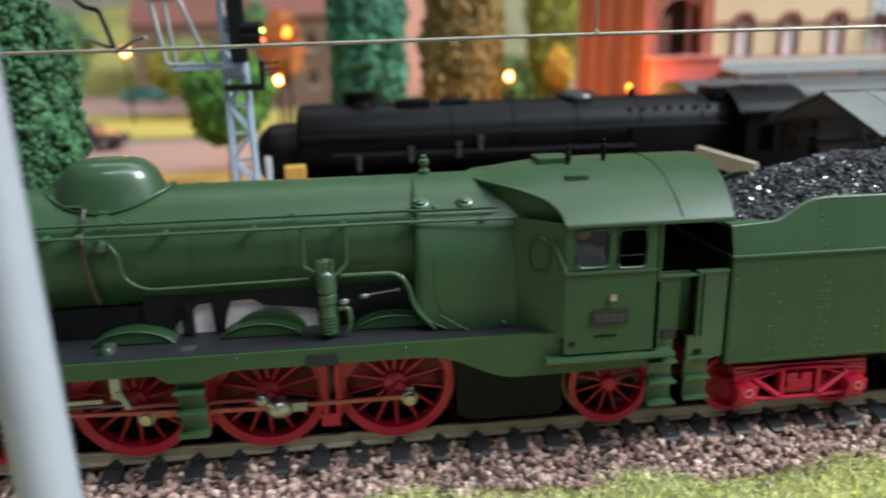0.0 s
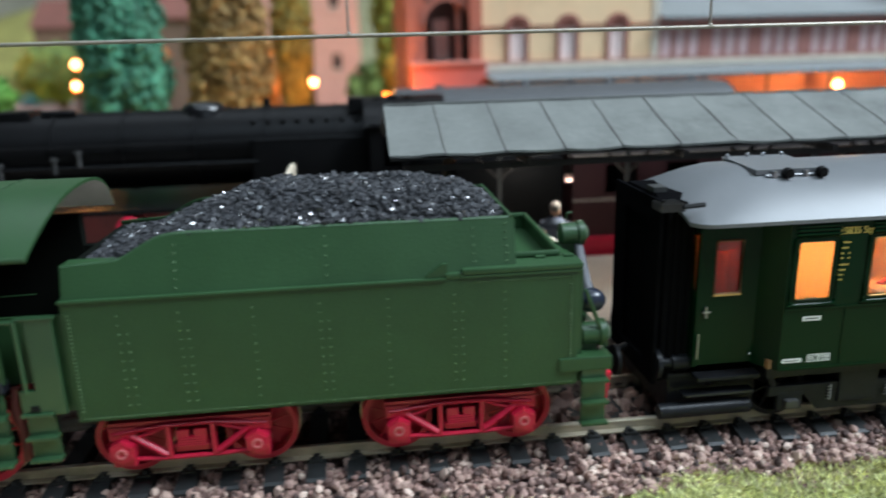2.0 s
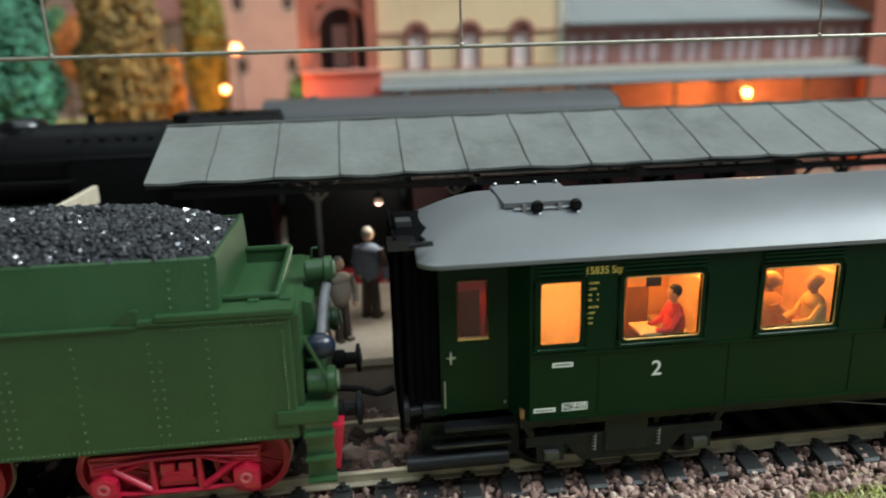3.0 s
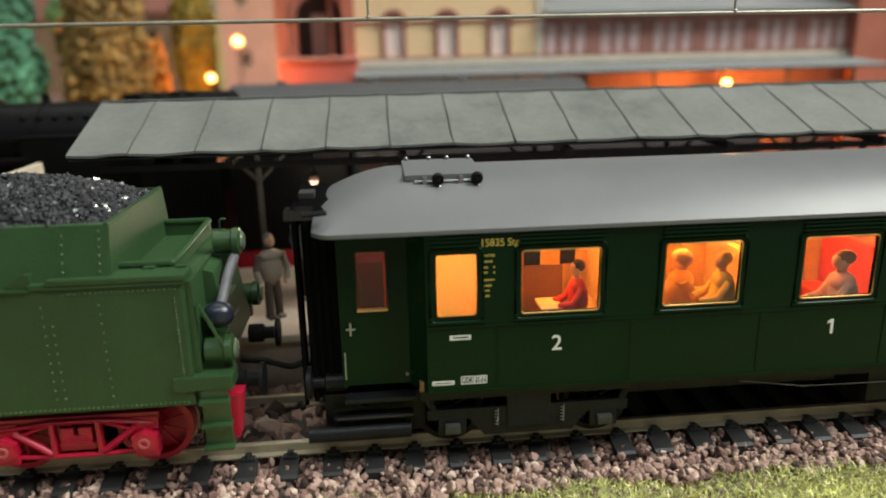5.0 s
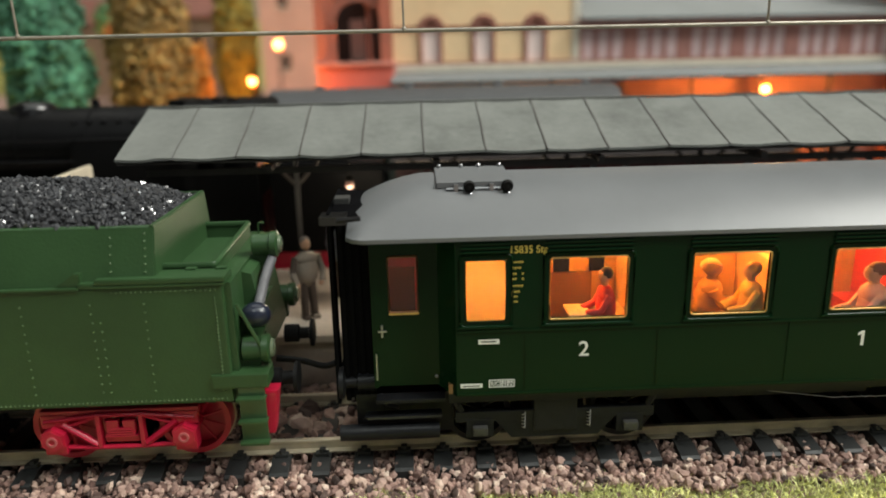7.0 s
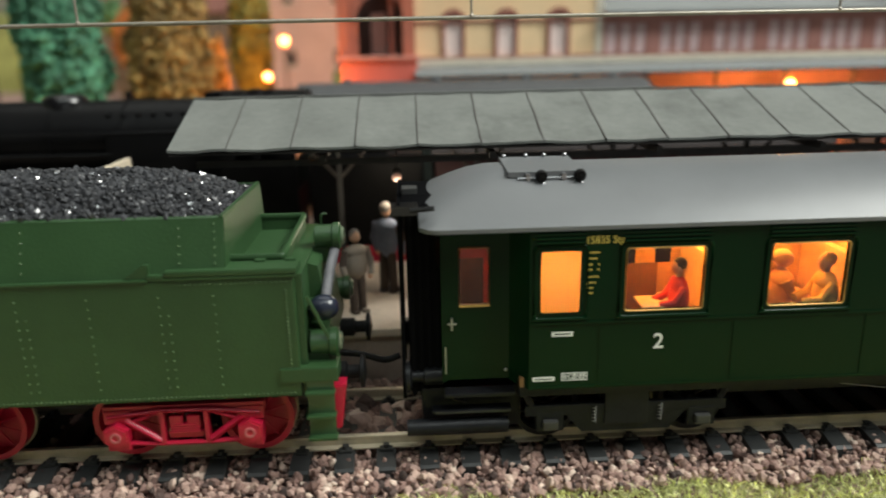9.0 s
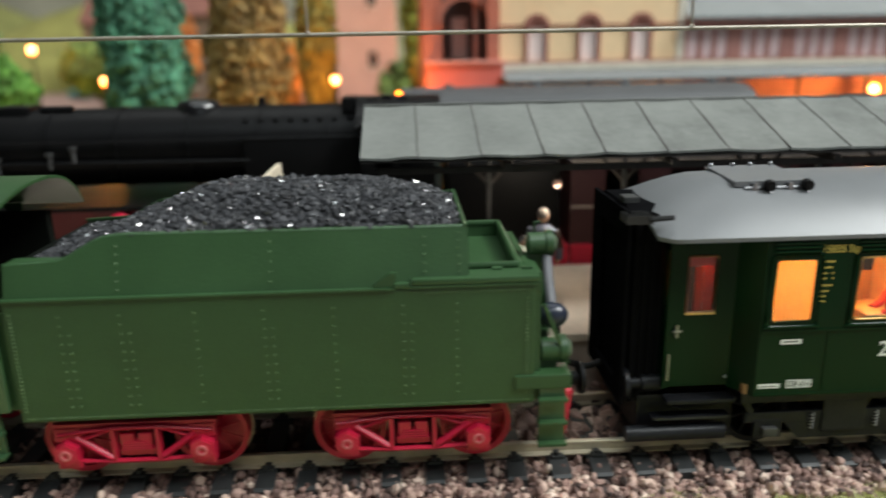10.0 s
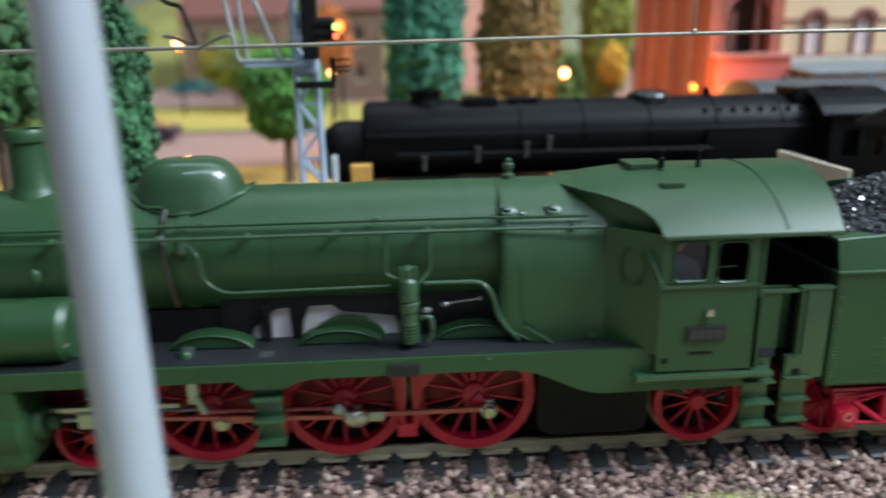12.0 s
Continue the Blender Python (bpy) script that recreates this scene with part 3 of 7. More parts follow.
def wheel(parent, name, x, y, z, r, spokes, mat, side, counter=None, crank=None, disc=False):
    """A spoked wheel whose outer face looks towards side (-1: the camera's)."""
    yo = y
    yi = y - side * 0.28
    bm = ring((x, (yo + yi) / 2, z), (0, 1, 0), r * 0.84, r, 0.13)
    w = part(name, bm, mat, parent, smooth=40)
    part("flange", ring((x, yi - side * 0.02, z), (0, 1, 0), r * 0.95, r * 1.05, 0.03), RAIL, w, "bare metal flange", smooth=40)
    for k in range(spokes):
        a = 2 * math.pi * (k + 0.5) / spokes
        bm = cyl((x + 0.10 * math.cos(a), yo - side * 0.11, z + 0.10 * math.sin(a)), (x + r * 0.88 * math.cos(a), yo - side * 0.11, z + r * 0.88 * math.sin(a)), r * 0.042, r * 0.026, 6)
        part("spoke", bm, mat, w)
    part("hub", lathe([(r * 0.20, -0.14), (r * 0.20, 0.02), (r * 0.15, 0.06), (0.001, 0.06)], (x, yo - side * 0.04, z), (0, side, 0), 20), mat, w, smooth=40)
    if disc:
        part("disc", ring((x, yi + side * 0.02, z), (0, 1, 0), r * 0.1, r * 0.86, 0.015), mat, w)
    if counter is not None:
        a0 = counter
        poly = [(x + r * 0.86 * math.cos(radians(a0 + t)), z + r * 0.86 * math.sin(radians(a0 + t))) for t in range(-38, 39, 6)]
        part("counterweight", prism(poly, "y", yo - side * 0.04, yo - side * 0.17), mat, w)
    if crank is not None:
        cx, cz = crank
        part("crank_web", tube([(x, yo - side * 0.04, z), (cx, yo - side * 0.04, cz)], r * 0.13, 10), mat, w)
    return w


def locomotive():
    C = 12.1
    t = thing("steam_locomotive", -1.5, C, 0.0, "olive-green model steam locomotive with red spoked wheels on the track", "locomotive")
    ZB, R = 3.385, 1.02
    # boiler with smokebox
    prof = [(0.001, 0.0), (0.75, 0.0), (0.95, 0.05), (R + 0.02, 0.12), (R + 0.02, 2.35), (R + 0.02, 4.85), (R, 4.86), (R, 11.8)]
    boiler = part("boiler", lathe(prof, (-9.3, C, ZB), (1, 0, 0), 72), GREEN, t, "smooth olive-green painted boiler", smooth=35)
    for x, w in ((-4.42, 0.05), (-3.62, 0.16), (-2.3, 0.035), (-0.85, 0.035), (0.62, 0.035)):
        part("boiler_band", ring((x, C, ZB), (1, 0, 0), R - 0.02, R + (0.012 if w < 0.1 else 0.03), w / 2, 72), GREEN, boiler, smooth=40)
    # smokebox saddle and front
    part("smokebox_door", lathe([(0.85, 0), (0.8, 0.12), (0.5, 0.22), (0.001, 0.27)], (-9.3, C, ZB), (-1, 0, 0), 40), GREEN, boiler, smooth=50)
    part("saddle", box(-8.6, -5.6, 11.2, 13.0, 1.6, 2.7, 0.1), GREEN, t)
    # chimney
    part("chimney", lathe([(0.42, -0.12), (0.36, 0.02), (0.30, 0.12), (0.285, 0.75), (0.33, 0.80), (0.34, 0.90), (0.30, 0.98), (0.22, 0.98), (0.2, 0.6), (0.001, 0.6)], (-6.1, C, 4.42), (0, 0, 1), 36), GREEN, t, smooth=35)
    # long steam dome casing with a flange
    bm = bmesh.new()
    nu, nv = 40, 14
    rows = []
    for j in range(nv + 1):
        f = j / nv
        zz = 3.95 + 0.94 * math.sin(f * math.pi / 2) ** 0.92
        k = max(0.0, math.cos(f * math.pi / 2)) ** 0.46 + 0.12 * max(0.0, 1 - f / 0.42) ** 2
        row = []
        for i in range(nu):
            a = 2 * math.pi * i / nu
            cx, cy = math.cos(a), math.sin(a)
            x = -3.68 + 0.87 * k * math.copysign(abs(cx) ** 0.8, cx)
            y = C + 0.66 * k * math.copysign(abs(cy) ** 0.85, cy)
            row.append(bm.verts.new((x, y, zz)))
        rows.append(row)
    for a, b in zip(rows, rows[1:]):
        for i in range(nu):
            bm.faces.new((a[i], a[(i + 1) % nu], b[(i + 1) % nu], b[i]))
    bm.faces.new(rows[-1])
    dome = part("steam_dome", bm, GLOSSGREEN, t, "long rounded glossy green dome casing", smooth=60)
    pts = []
    for i in range(48):
        a = 2 * math.pi * i / 48
        y = C + 0.74 * math.sin(a)
        dy = y - C
        pts.append((-3.68 + 1.0 * math.cos(a), y, ZB + math.sqrt(max(0.01, (R + 0.02) ** 2 - dy * dy)) + 0.01))
    part("dome_flange", tube(pts, 0.024, 6, closed=True), GLOSSGREEN, dome, smooth=60)
    part("sand_pipe", tube(rounded([(-3.92, 11.42, 4.2), (-3.92, 11.2, 3.98), (-3.9, 11.02, 3.7), (-3.85, 10.98, 3.2), (-3.8, 11.1, 2.75)], 0.2), 0.035, 6), material("rusty_dark_pipe", (0.03, 0.018, 0.014), 0.5), t, "thin pipe down the boiler side", smooth=60)
    part("sand_valve", ball((-3.62, 11.02, 3.68), 0.11, 0.08, 0.12, 10), GLOSSGREEN, t, smooth=60)
    part("sand_lever", tube([(-4.25, 11.5, 4.22), (-3.95, 11.40, 4.24)], 0.035, 6), GREEN, t, smooth=60)
    # safety valve, wash-out plugs
    part("safety_valve", lathe([(0.10, -0.1), (0.10, 0.05), (0.06, 0.08), (0.06, 0.14), (0.085, 0.16), (0.085, 0.22), (0.05, 0.25), (0.05, 0.30), (0.001, 0.33)], (1.43, C, 4.42), (0, 0, 1), 16), GLOSSGREEN, t, "turned green safety valve", smooth=40)
    for x in (1.28, 1.99):
        n = Vector((0, -0.82, 0.90)).normalized()
        p = Vector((x, C, 3.11)) + n * 1.285
        plug = part("washout_plug", lathe([(0.13, 0), (0.13, 0.04), (0.10, 0.06), (0.07, 0.06), (0.06, 0.11), (0.001, 0.12)], p, n, 16), GLOSSGREEN, t, smooth=40)
        part("lug", ball(p + Vector((-0.10, -0.02, 0.05)), 0.028, n=8), GLOSSGREEN, plug)
    # hand rail with knobs
    rail = part("handrail", tube([(-8.8, 10.97, 3.84), (1.0, 10.95, 3.85), (2.70, 10.84, 3.86)], 0.028, 8), GLOSSGREEN, t, smooth=60)
    for x in (-6.9, -5.5, -4.4, -3.95, -2.66, -1.34, 0.04, 1.12, 2.25):
        part("handrail_knob", cyl((x, 10.95, 3.84), (x, 11.14, 3.84), 0.05, n=8), GLOSSGREEN, rail, smooth=60)
    part("lubricator_pipe", tube([(-8.5, 11.15, 4.0), (1.0, 11.12, 4.0), (1.3, 11.03, 4.0), (2.5, 11.02, 4.0)], 0.026, 6), GREEN, t, smooth=60)
    for x in (-3.3, -0.72, 1.5):
        part("pipe_clip", ball((x, 11.13, 4.02), 0.05, n=8), GLOSSGREEN, t)
    # feed pipes low on the boiler
    part("feed_pipe", tube(rounded([(-3.5, 11.0, 3.72), (-3.36, 10.96, 3.55), (-3.34, 10.93, 3.2), (-3.05, 10.93, 2.99), (-0.55, 10.93, 3.02)], 0.25), 0.026, 8), GLOSSGREEN, t, "light-edged feed pipe along the boiler", smooth=60)
    part("feed_pipe", tube(rounded([(-0.05, 10.9, 3.05), (0.85, 10.86, 3.06), (1.02, 10.82, 2.85), (1.1, 10.8, 2.45), (1.42, 10.78, 2.10)], 0.3), 0.04, 8), GLOSSGREEN, t, smooth=60)
    rod = part("reach_rod", tube([(0.36, 11.16, 2.62), (0.86, 11.16, 2.68)], 0.018, 6), STEEL, t, "thin bright reversing rod", smooth=60)
    part("rod_fork", ball((0.30, 11.15, 2.60), 0.085, 0.04, 0.05, 10), STEEL, rod, smooth=60)
    part("rod_eye", ball((0.86, 11.15, 2.68), 0.04, 0.03, 0.04, 8), STEEL, rod, smooth=60)
    # air pump
    pump = part("air_pump", lathe([(0.12, 0), (0.14, 0.03), (0.14, 0.36), (0.13, 0.40), (0.13, 0.50), (0.155, 0.53), (0.155, 0.66), (0.13, 0.68), (0.155, 0.71), (0.155, 0.98), (0.13, 1.02), (0.10, 1.05), (0.10, 1.2), (0.05, 1.24), (0.001, 1.24)], (-0.27, 10.78, 2.14), (0, 0, 1), 20), GLOSSGREEN, t, "ribbed green air pump", smooth=35)
    for k in range(6):
        part("cooling_fin", ring((-0.27, 10.78, 2.2 + 0.055 * k), (0, 0, 1), 0.12, 0.165, 0.014, 20), GLOSSGREEN, pump)
    for dx in (-0.1, 0.1):
        part("pump_bolt", cyl((-0.27 + dx, 10.72, 3.15), (-0.27 + dx, 10.72, 3.38), 0.04, n=8), GLOSSGREEN, pump)
    part("pump_pipe", tube(rounded([(-0.60, 10.99, 3.84), (-0.60, 10.92, 3.20), (-0.4, 10.84, 3.14)], 0.06), 0.032, 8), GLOSSGREEN, t, smooth=60)
    part("pump_pipe", tube(rounded([(0.06, 10.97, 3.84), (0.06, 10.9, 3.25), (-0.1, 10.82, 3.1)], 0.06), 0.032, 8), GLOSSGREEN, t, smooth=60)
    part("pump_elbow", tube(rounded([(-0.12, 10.76, 2.55), (0.06, 10.74, 2.58), (0.08, 10.74, 2.28), (0.0, 10.74, 2.15)], 0.1), 0.045, 8), GLOSSGREEN, t, smooth=60)
    part("valve_wheel", ball((0.0, 10.72, 2.68), 0.07, 0.03, 0.05, 8), STEEL, t)
    # round-topped firebox casing whose flat sides run up into the curve of the crown
    bm = bmesh.new()
    cols = []
    RF, ZF = 1.30, 3.11
    xs = [1.14, 1.15, 1.18, 1.24, 1.33, 1.45, 1.6, 1.82, 2.2, 2.9]
    for x in xs:
        low = np.interp(x, [1.14, 1.15, 1.18, 1.24, 1.33, 1.45, 1.6, 1.82, 2.9], [2.62, 2.52, 2.42, 2.32, 2.23, 2.15, 2.08, 2.03, 2.02])
        grow = np.interp(x, [1.14, 1.18, 1.24], [0.06, 0.012, 0.0])
        half = [(C - RF + grow, low + (ZF - low) * k / 5) for k in range(5)] + [(C - (RF - grow) * math.cos(radians(90 * k / 16)), ZF + (RF - grow) * math.sin(radians(90 * k / 16))) for k in range(17)]
        prof = half + [(2 * C - y, z) for y, z in half[-2::-1]]
        cols.append([bm.verts.new((x, y, z)) for y, z in prof])
    for a, b in zip(cols, cols[1:]):
        for k in range(len(a) - 1):
            bm.faces.new((a[k], b[k], b[k + 1], a[k + 1]))
        bm.faces.new((a[0], a[-1], b[-1], b[0]))
    bm.faces.new(cols[0])
    bm.faces.new(cols[-1][::-1])
    bmesh.ops.recalc_face_normals(bm, faces=bm.faces[:])
    fb = part("firebox", bm, GREEN, t, "flat-sided green firebox casing", smooth=40)
    part("firebox_seam", tube(rounded([(1.45, 10.797, 3.40), (1.45, 10.797, 2.55), (1.6, 10.797, 2.3), (1.95, 10.797, 2.08)], 0.25), 0.007, 5), GREEN, fb)
    part("firebox_edge", tube([(1.150, 10.825, 3.14), (1.150, 10.825, 2.60), (1.19, 10.815, 2.42), (1.32, 10.81, 2.24), (1.58, 10.805, 2.09)], 0.018, 6), GREEN, fb, smooth=60)
    part("grab_rod", tube([(1.5, 10.72, 2.35), (1.92, 10.70, 2.07)], 0.025, 6), GREEN, t)
    part("mud_plug", ball((2.55, 10.78, 2.12), 0.07, 0.05, 0.07, 8), GREEN, fb)
    # cab
    Y = 10.25
    holes = [(3.58, 4.09, 3.15, 3.76), (4.23, 4.70, 3.12, 3.74), (4.90, 6.5, 2.86, 3.78)]
    side = part("cab_side", panel(3.41, 4.98, 1.72, 3.83, holes[:2] + [(4.90, 4.98, 2.86, 3.78)], Y, Y + 0.07), GREEN, t, "green cab side with two windows")
    part("cab_side", panel(3.41, 4.98, 1.72, 3.83, holes[:2], 2 * C - Y - 0.07, 2 * C - Y), GREEN, t)
    for a, b, c, d in holes[:2]:
        part("window_frame", frame_ring(a, b, c, d, Y - 0.005, 0.024, 0.03, 0.09), GLOSSGREEN, side, smooth=60)
    part("window_pane", box(3.58, 4.09, Y + 0.03, Y + 0.035, 3.15, 3.76), glass("cab_glass", (0.75, 0.8, 0.85)), side, "clear cab window pane").visible_shadow = False
    part("belt_rail", box(3.38, 4.88, Y - 0.035, Y, 3.05, 3.10, 0.008), GLOSSGREEN, side)
    plate = part("number_plate", box(3.83, 4.44, Y - 0.03, Y, 2.19, 2.44, 0.01), material("dark_plate", (0.014, 0.012, 0.013), 0.5), side, "dark oblong number plate with raised bars")
    for k in range(4):
        part("bar", box(3.90 + 0.125 * k, 3.99 + 0.125 * k, Y - 0.04, Y - 0.03, 2.25, 2.38), material("plate_bar", (0.035, 0.034, 0.036), 0.5), plate)
    part("slot", box(3.90, 4.26, Y - 0.012, Y, 1.99, 2.03), BLACK, side)
    part("slot", box(3.50, 3.58, Y - 0.012, Y, 1.86, 1.94), BLACK, side)
    lamp = part("emblem", box(4.12, 4.22, Y - 0.05, Y, 2.60, 2.70, 0.01), BRASS, side, "small brass emblem")
    part("emblem_foot", box(4.10, 4.20, Y - 0.03, Y, 2.50, 2.60, 0.01), GREEN, lamp)
    # slanted cab front with a closed oval opening
    def slant(x, y, z):
        f = (x - 2.72) / (3.41 - 2.72)
        return (x, 10.82 - 0.57 * f + y, z)
    fr = part("cab_front", panel(2.72, 3.41, 2.0, 3.86, [(2.93, 3.2, 3.05, 3.6)], 0.0, 0.06, place=slant), GREEN, t, "slanted green cab front")
    part("cab_front", panel(2.72, 3.41, 2.0, 3.86, [], 0.0, 0.06, place=lambda x, y, z: (x, 2 * C - slant(x, y, z)[1], z)), GREEN, t)
    part("window_pane", panel(2.93, 3.2, 3.05, 3.6, [], 0.02, 0.03, place=slant), GREEN, fr, "green oval window cover")
    pts = [slant(3.065 + 0.145 * math.cos(2 * math.pi * k / 20), -0.01, 3.325 + 0.285 * math.sin(2 * math.pi * k / 20)) for k in range(20)]
    part("window_frame", tube(pts, 0.016, 6, closed=True), GREEN, fr, smooth=60)
    # closes the space between roof edge, boiler and slanted front
    for sgn in (-1, 1):
        bm = bmesh.new()
        ups, dns = [], []
        for k in range(17):
            au = 0.98 * k / 16
            y = 1.9 * au
            xr = 2.2 + 1.2 * math.sin(au * math.pi / 2) ** 3 + 0.02
            top = 3.84 + (4.35 + 0.22 * (1 - (1 - min(1.0, (xr - 2.2) / 1.9)) ** 2) - 3.84) * (1 - au ** 2.3)
            crown = 3.11 + math.sqrt(max(0.0, 1.69 - y * y)) if y < 1.1 else 3.80 - 0.25 * max(0.0, 1.45 - y)
            ups.append(bm.verts.new((xr, C + sgn * y, top - 0.02)))
            dns.append(bm.verts.new((xr + 0.04, C + sgn * y, min(top - 0.05, crown - 0.03))))
        for k in range(16):
            bm.faces.new((ups[k], ups[k + 1], dns[k + 1], dns[k]))
        part("cab_front_upper", bm, GREEN, t, smooth=60)
    part("grab_rail", tube([slant(3.22, -0.05, 3.62), (3.40, 10.19, 3.12)], 0.024, 6), GLOSSGREEN, t, smooth=60)
    part("backhead", box(2.9, 3.3, 10.9, 13.3, 1.7, 3.8), GREEN_IN, t, "cab interior with boiler back, coloured near-black for shade")
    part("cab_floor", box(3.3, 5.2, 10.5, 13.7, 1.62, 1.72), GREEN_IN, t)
    part("feed_hose", tube(rounded([(5.34, 10.75, 1.75), (5.30, 10.70, 1.4), (5.38, 10.70, 1.0), (5.32, 10.75, 0.55)], 0.2), 0.07, 8), material("dull_red_hose", (0.14, 0.03, 0.025), 0.6), t, "dull red hose between cab and tender", smooth=60)
    # added near-black plates close the view so the cab openings stay dark
    part("cab_blackout", box(3.45, 5.55, 13.55, 13.75, 1.72, 3.72), GREEN_IN, t)
    part("cab_blackout", box(5.551, 6.24, 13.57, 13.73, 1.72, 3.15), GREEN_IN, t)
    part("cab_blackout", box(3.35, 3.42, 10.4, 13.8, 1.72, 3.85), GREEN_IN, t)
    # cab roof: pointed at the front, arched across
    bm = bmesh.new()
    nu, nx = 36, 22
    top, low = [], []

    def roof_height(u, x):
        au = abs(u)
        xf = 2.2 + 1.2 * math.sin(au * math.pi / 2) ** 3
        f = min(1.0, max(0.0, (x - 2.2) / 1.9))
        ridge = 4.35 + 0.22 * (1 - (1 - f) ** 2)
        return 3.84 + (ridge - 3.84) * (1 - au ** 2.3)

    def roof_point(u, f):
        au = abs(u)
        xf = 2.2 + 1.2 * math.sin(au * math.pi / 2) ** 3
        xb = 6.05 + 0.22 * (1 - au ** 2)
        x = xf + (xb - xf) * f
        return Vector((x, C + 1.90 * u, roof_height(u, x)))
    for i in range(nu + 1):
        u = -1 + 2 * i / nu
        top.append([bm.verts.new(roof_point(u, j / nx)) for j in range(nx + 1)])
        low.append([bm.verts.new(roof_point(u, j / nx) - Vector((0, 0.0, 0.05))) for j in range(nx + 1)])
    for i in range(nu):
        for j in range(nx):
            bm.faces.new((top[i][j], top[i][j + 1], top[i + 1][j + 1], top[i + 1][j]))
            bm.faces.new((low[i][j], low[i + 1][j], low[i + 1][j + 1], low[i][j + 1]))
        bm.faces.new((top[i][0], top[i + 1][0], low[i + 1][0], low[i][0]))
        bm.faces.new((top[i + 1][nx], top[i][nx], low[i][nx], low[i + 1][nx]))
    for j in range(nx):
        bm.faces.new((top[0][j + 1], top[0][j], low[0][j], low[0][j + 1]))
        bm.faces.new((top[nu][j], top[nu][j + 1], low[nu][j + 1], low[nu][j]))
    bmesh.ops.recalc_face_normals(bm, faces=bm.faces[:])
    roof = part("cab_roof", bm, GREEN, t, "arched olive-green cab roof with pointed front", smooth=35)
    pts = [Vector((5.25, C + 1.9 * u, roof_height(u, 5.25) + 0.004)) for u in (-0.97 + 1.94 * k / 40 for k in range(41))]
    part("roof_seam", tube(pts, 0.014, 5), material("seam_shadow_green", (0.02, 0.05, 0.018), 0.6), roof)
    part("rain_strip", tube([roof_point(-1, f / 8) + Vector((0, 0.0, -0.01)) for f in range(9)], 0.03, 6), GLOSSGREEN, roof, smooth=60)
    part("front_lip", tube([roof_point(-1 + 2 * k / 30, 0) for k in range(31)], 0.028, 6), GLOSSGREEN, roof, smooth=60)
    vent = part("roof_vent", box(3.35, 3.92, C - 0.3, C + 0.3, 4.48, 4.63, 0.03), GREEN, roof, "small raised roof vent")
    part("whistle", lathe([(0.05, -0.1), (0.05, 0.02), (0.03, 0.04), (0.05, 0.08), (0.05, 0.2), (0.03, 0.22), (0.03, 0.33), (0.001, 0.36)], (3.83, C - 0.4, 4.53), (0, 0, 1), 12), SATIN, roof, "dark turned whistle", smooth=40)
    part("whistle", lathe([(0.07, -0.1), (0.07, 0.0), (0.035, 0.02), (0.04, 0.04), (0.04, 0.3), (0.02, 0.32), (0.02, 0.38), (0.001, 0.4)], (4.47, C - 0.3, 4.53), (0, 0, 1), 12), SATIN, roof, "dark turned whistle", smooth=40)
    part("whistle_bracket", box(3.62, 3.98, C - 1.06, C - 0.92, roof_height(0.55, 3.8) - 0.06, roof_height(0.55, 3.8) + 0.07, 0.02), GREEN, roof, "small green whistle bracket")
    # cab rear: doorway post, half doors, hand rails
    part("door_post", box(4.86, 4.95, Y, Y + 0.1, 1.72, 3.85, 0.01), GREEN, t)
    d = part("half_door", box(5.02, 5.36, 10.44, 10.50, 1.93, 2.86, 0.015), GREEN, t, "low green cab door")
    part("door_cap", box(4.90, 5.66, 10.41, 10.52, 2.85, 2.89, 0.012), GLOSSGREEN, d)
    part("grab_rail", tube([(5.0, 10.38, 1.82), (5.0, 10.38, 2.84)], 0.026, 8), GLOSSGREEN, d, smooth=60)
    part("door_recess", box(4.93, 5.74, 10.86, 10.92, 1.75, 2.80, 0.01), GREEN, t, "shaded green plate behind the cab door")
    part("valve_box", box(5.08, 5.33, 10.42, 10.62, 1.80, 1.97, 0.02), material("blue_black_box", (0.012, 0.014, 0.022), 0.5), t, "blue-black box below the cab door")
    part("backhead_pipe", tube([(4.8, 11.9, 2.80), (5.35, 11.9, 2.81)], 0.011, 6), GREEN, t, "thin pipe inside the cab", smooth=60)
    # running board, valance, cab sill
    part("running_board", box(-9.0, 3.36, 10.44, 11.45, 2.0, 2.07, 0.01), BLACKBOARD, t, "dull black running board")
    part("running_board", box(-9.0, 3.36, 12.6, 13.76, 2.0, 2.07, 0.01), BLACKBOARD, t, "dull black far running board")
    # added plate, coloured pale to stand in for the lit gap under the boiler
    material("pale_gap_fill", (0.68, 0.62, 0.63), 0.7, var=0.15, scale=120)
    # added black plate hides the bright ground behind this gap
    part("gap_plate", box(-9.0, -3.02, 11.36, 11.40, 1.95, 2.60), BLACK, t, "added black plate that darkens the gap below the smokebox")
    part("gap_plate", box(-3.0, 1.3, 11.36, 11.40, 1.95, 2.66), MATS["pale_gap_fill"], t, "added pale lilac-grey plate for the lit gap under the boiler")
    # black cut-out sheet: the boiler's underside shade and its hangers in one outline
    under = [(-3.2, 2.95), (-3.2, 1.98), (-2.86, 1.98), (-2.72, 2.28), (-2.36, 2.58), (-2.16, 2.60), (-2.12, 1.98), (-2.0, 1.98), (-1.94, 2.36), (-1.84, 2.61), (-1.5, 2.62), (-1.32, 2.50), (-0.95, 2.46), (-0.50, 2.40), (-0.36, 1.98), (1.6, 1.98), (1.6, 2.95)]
    part("boiler_shade_sheet", prism(under, "y", 11.285, 11.34), BLACK, t, "black sheet for the shade and the hangers below the boiler")
    inner = [(-1.25 + 0.62 * math.cos(radians(a)), 2.0 + 0.44 * math.sin(radians(a))) for a in range(0, 181, 12)]
    part("inner_splasher", prism(inner, "y", 11.20, 11.28), GREEN, t, "green splasher further in")
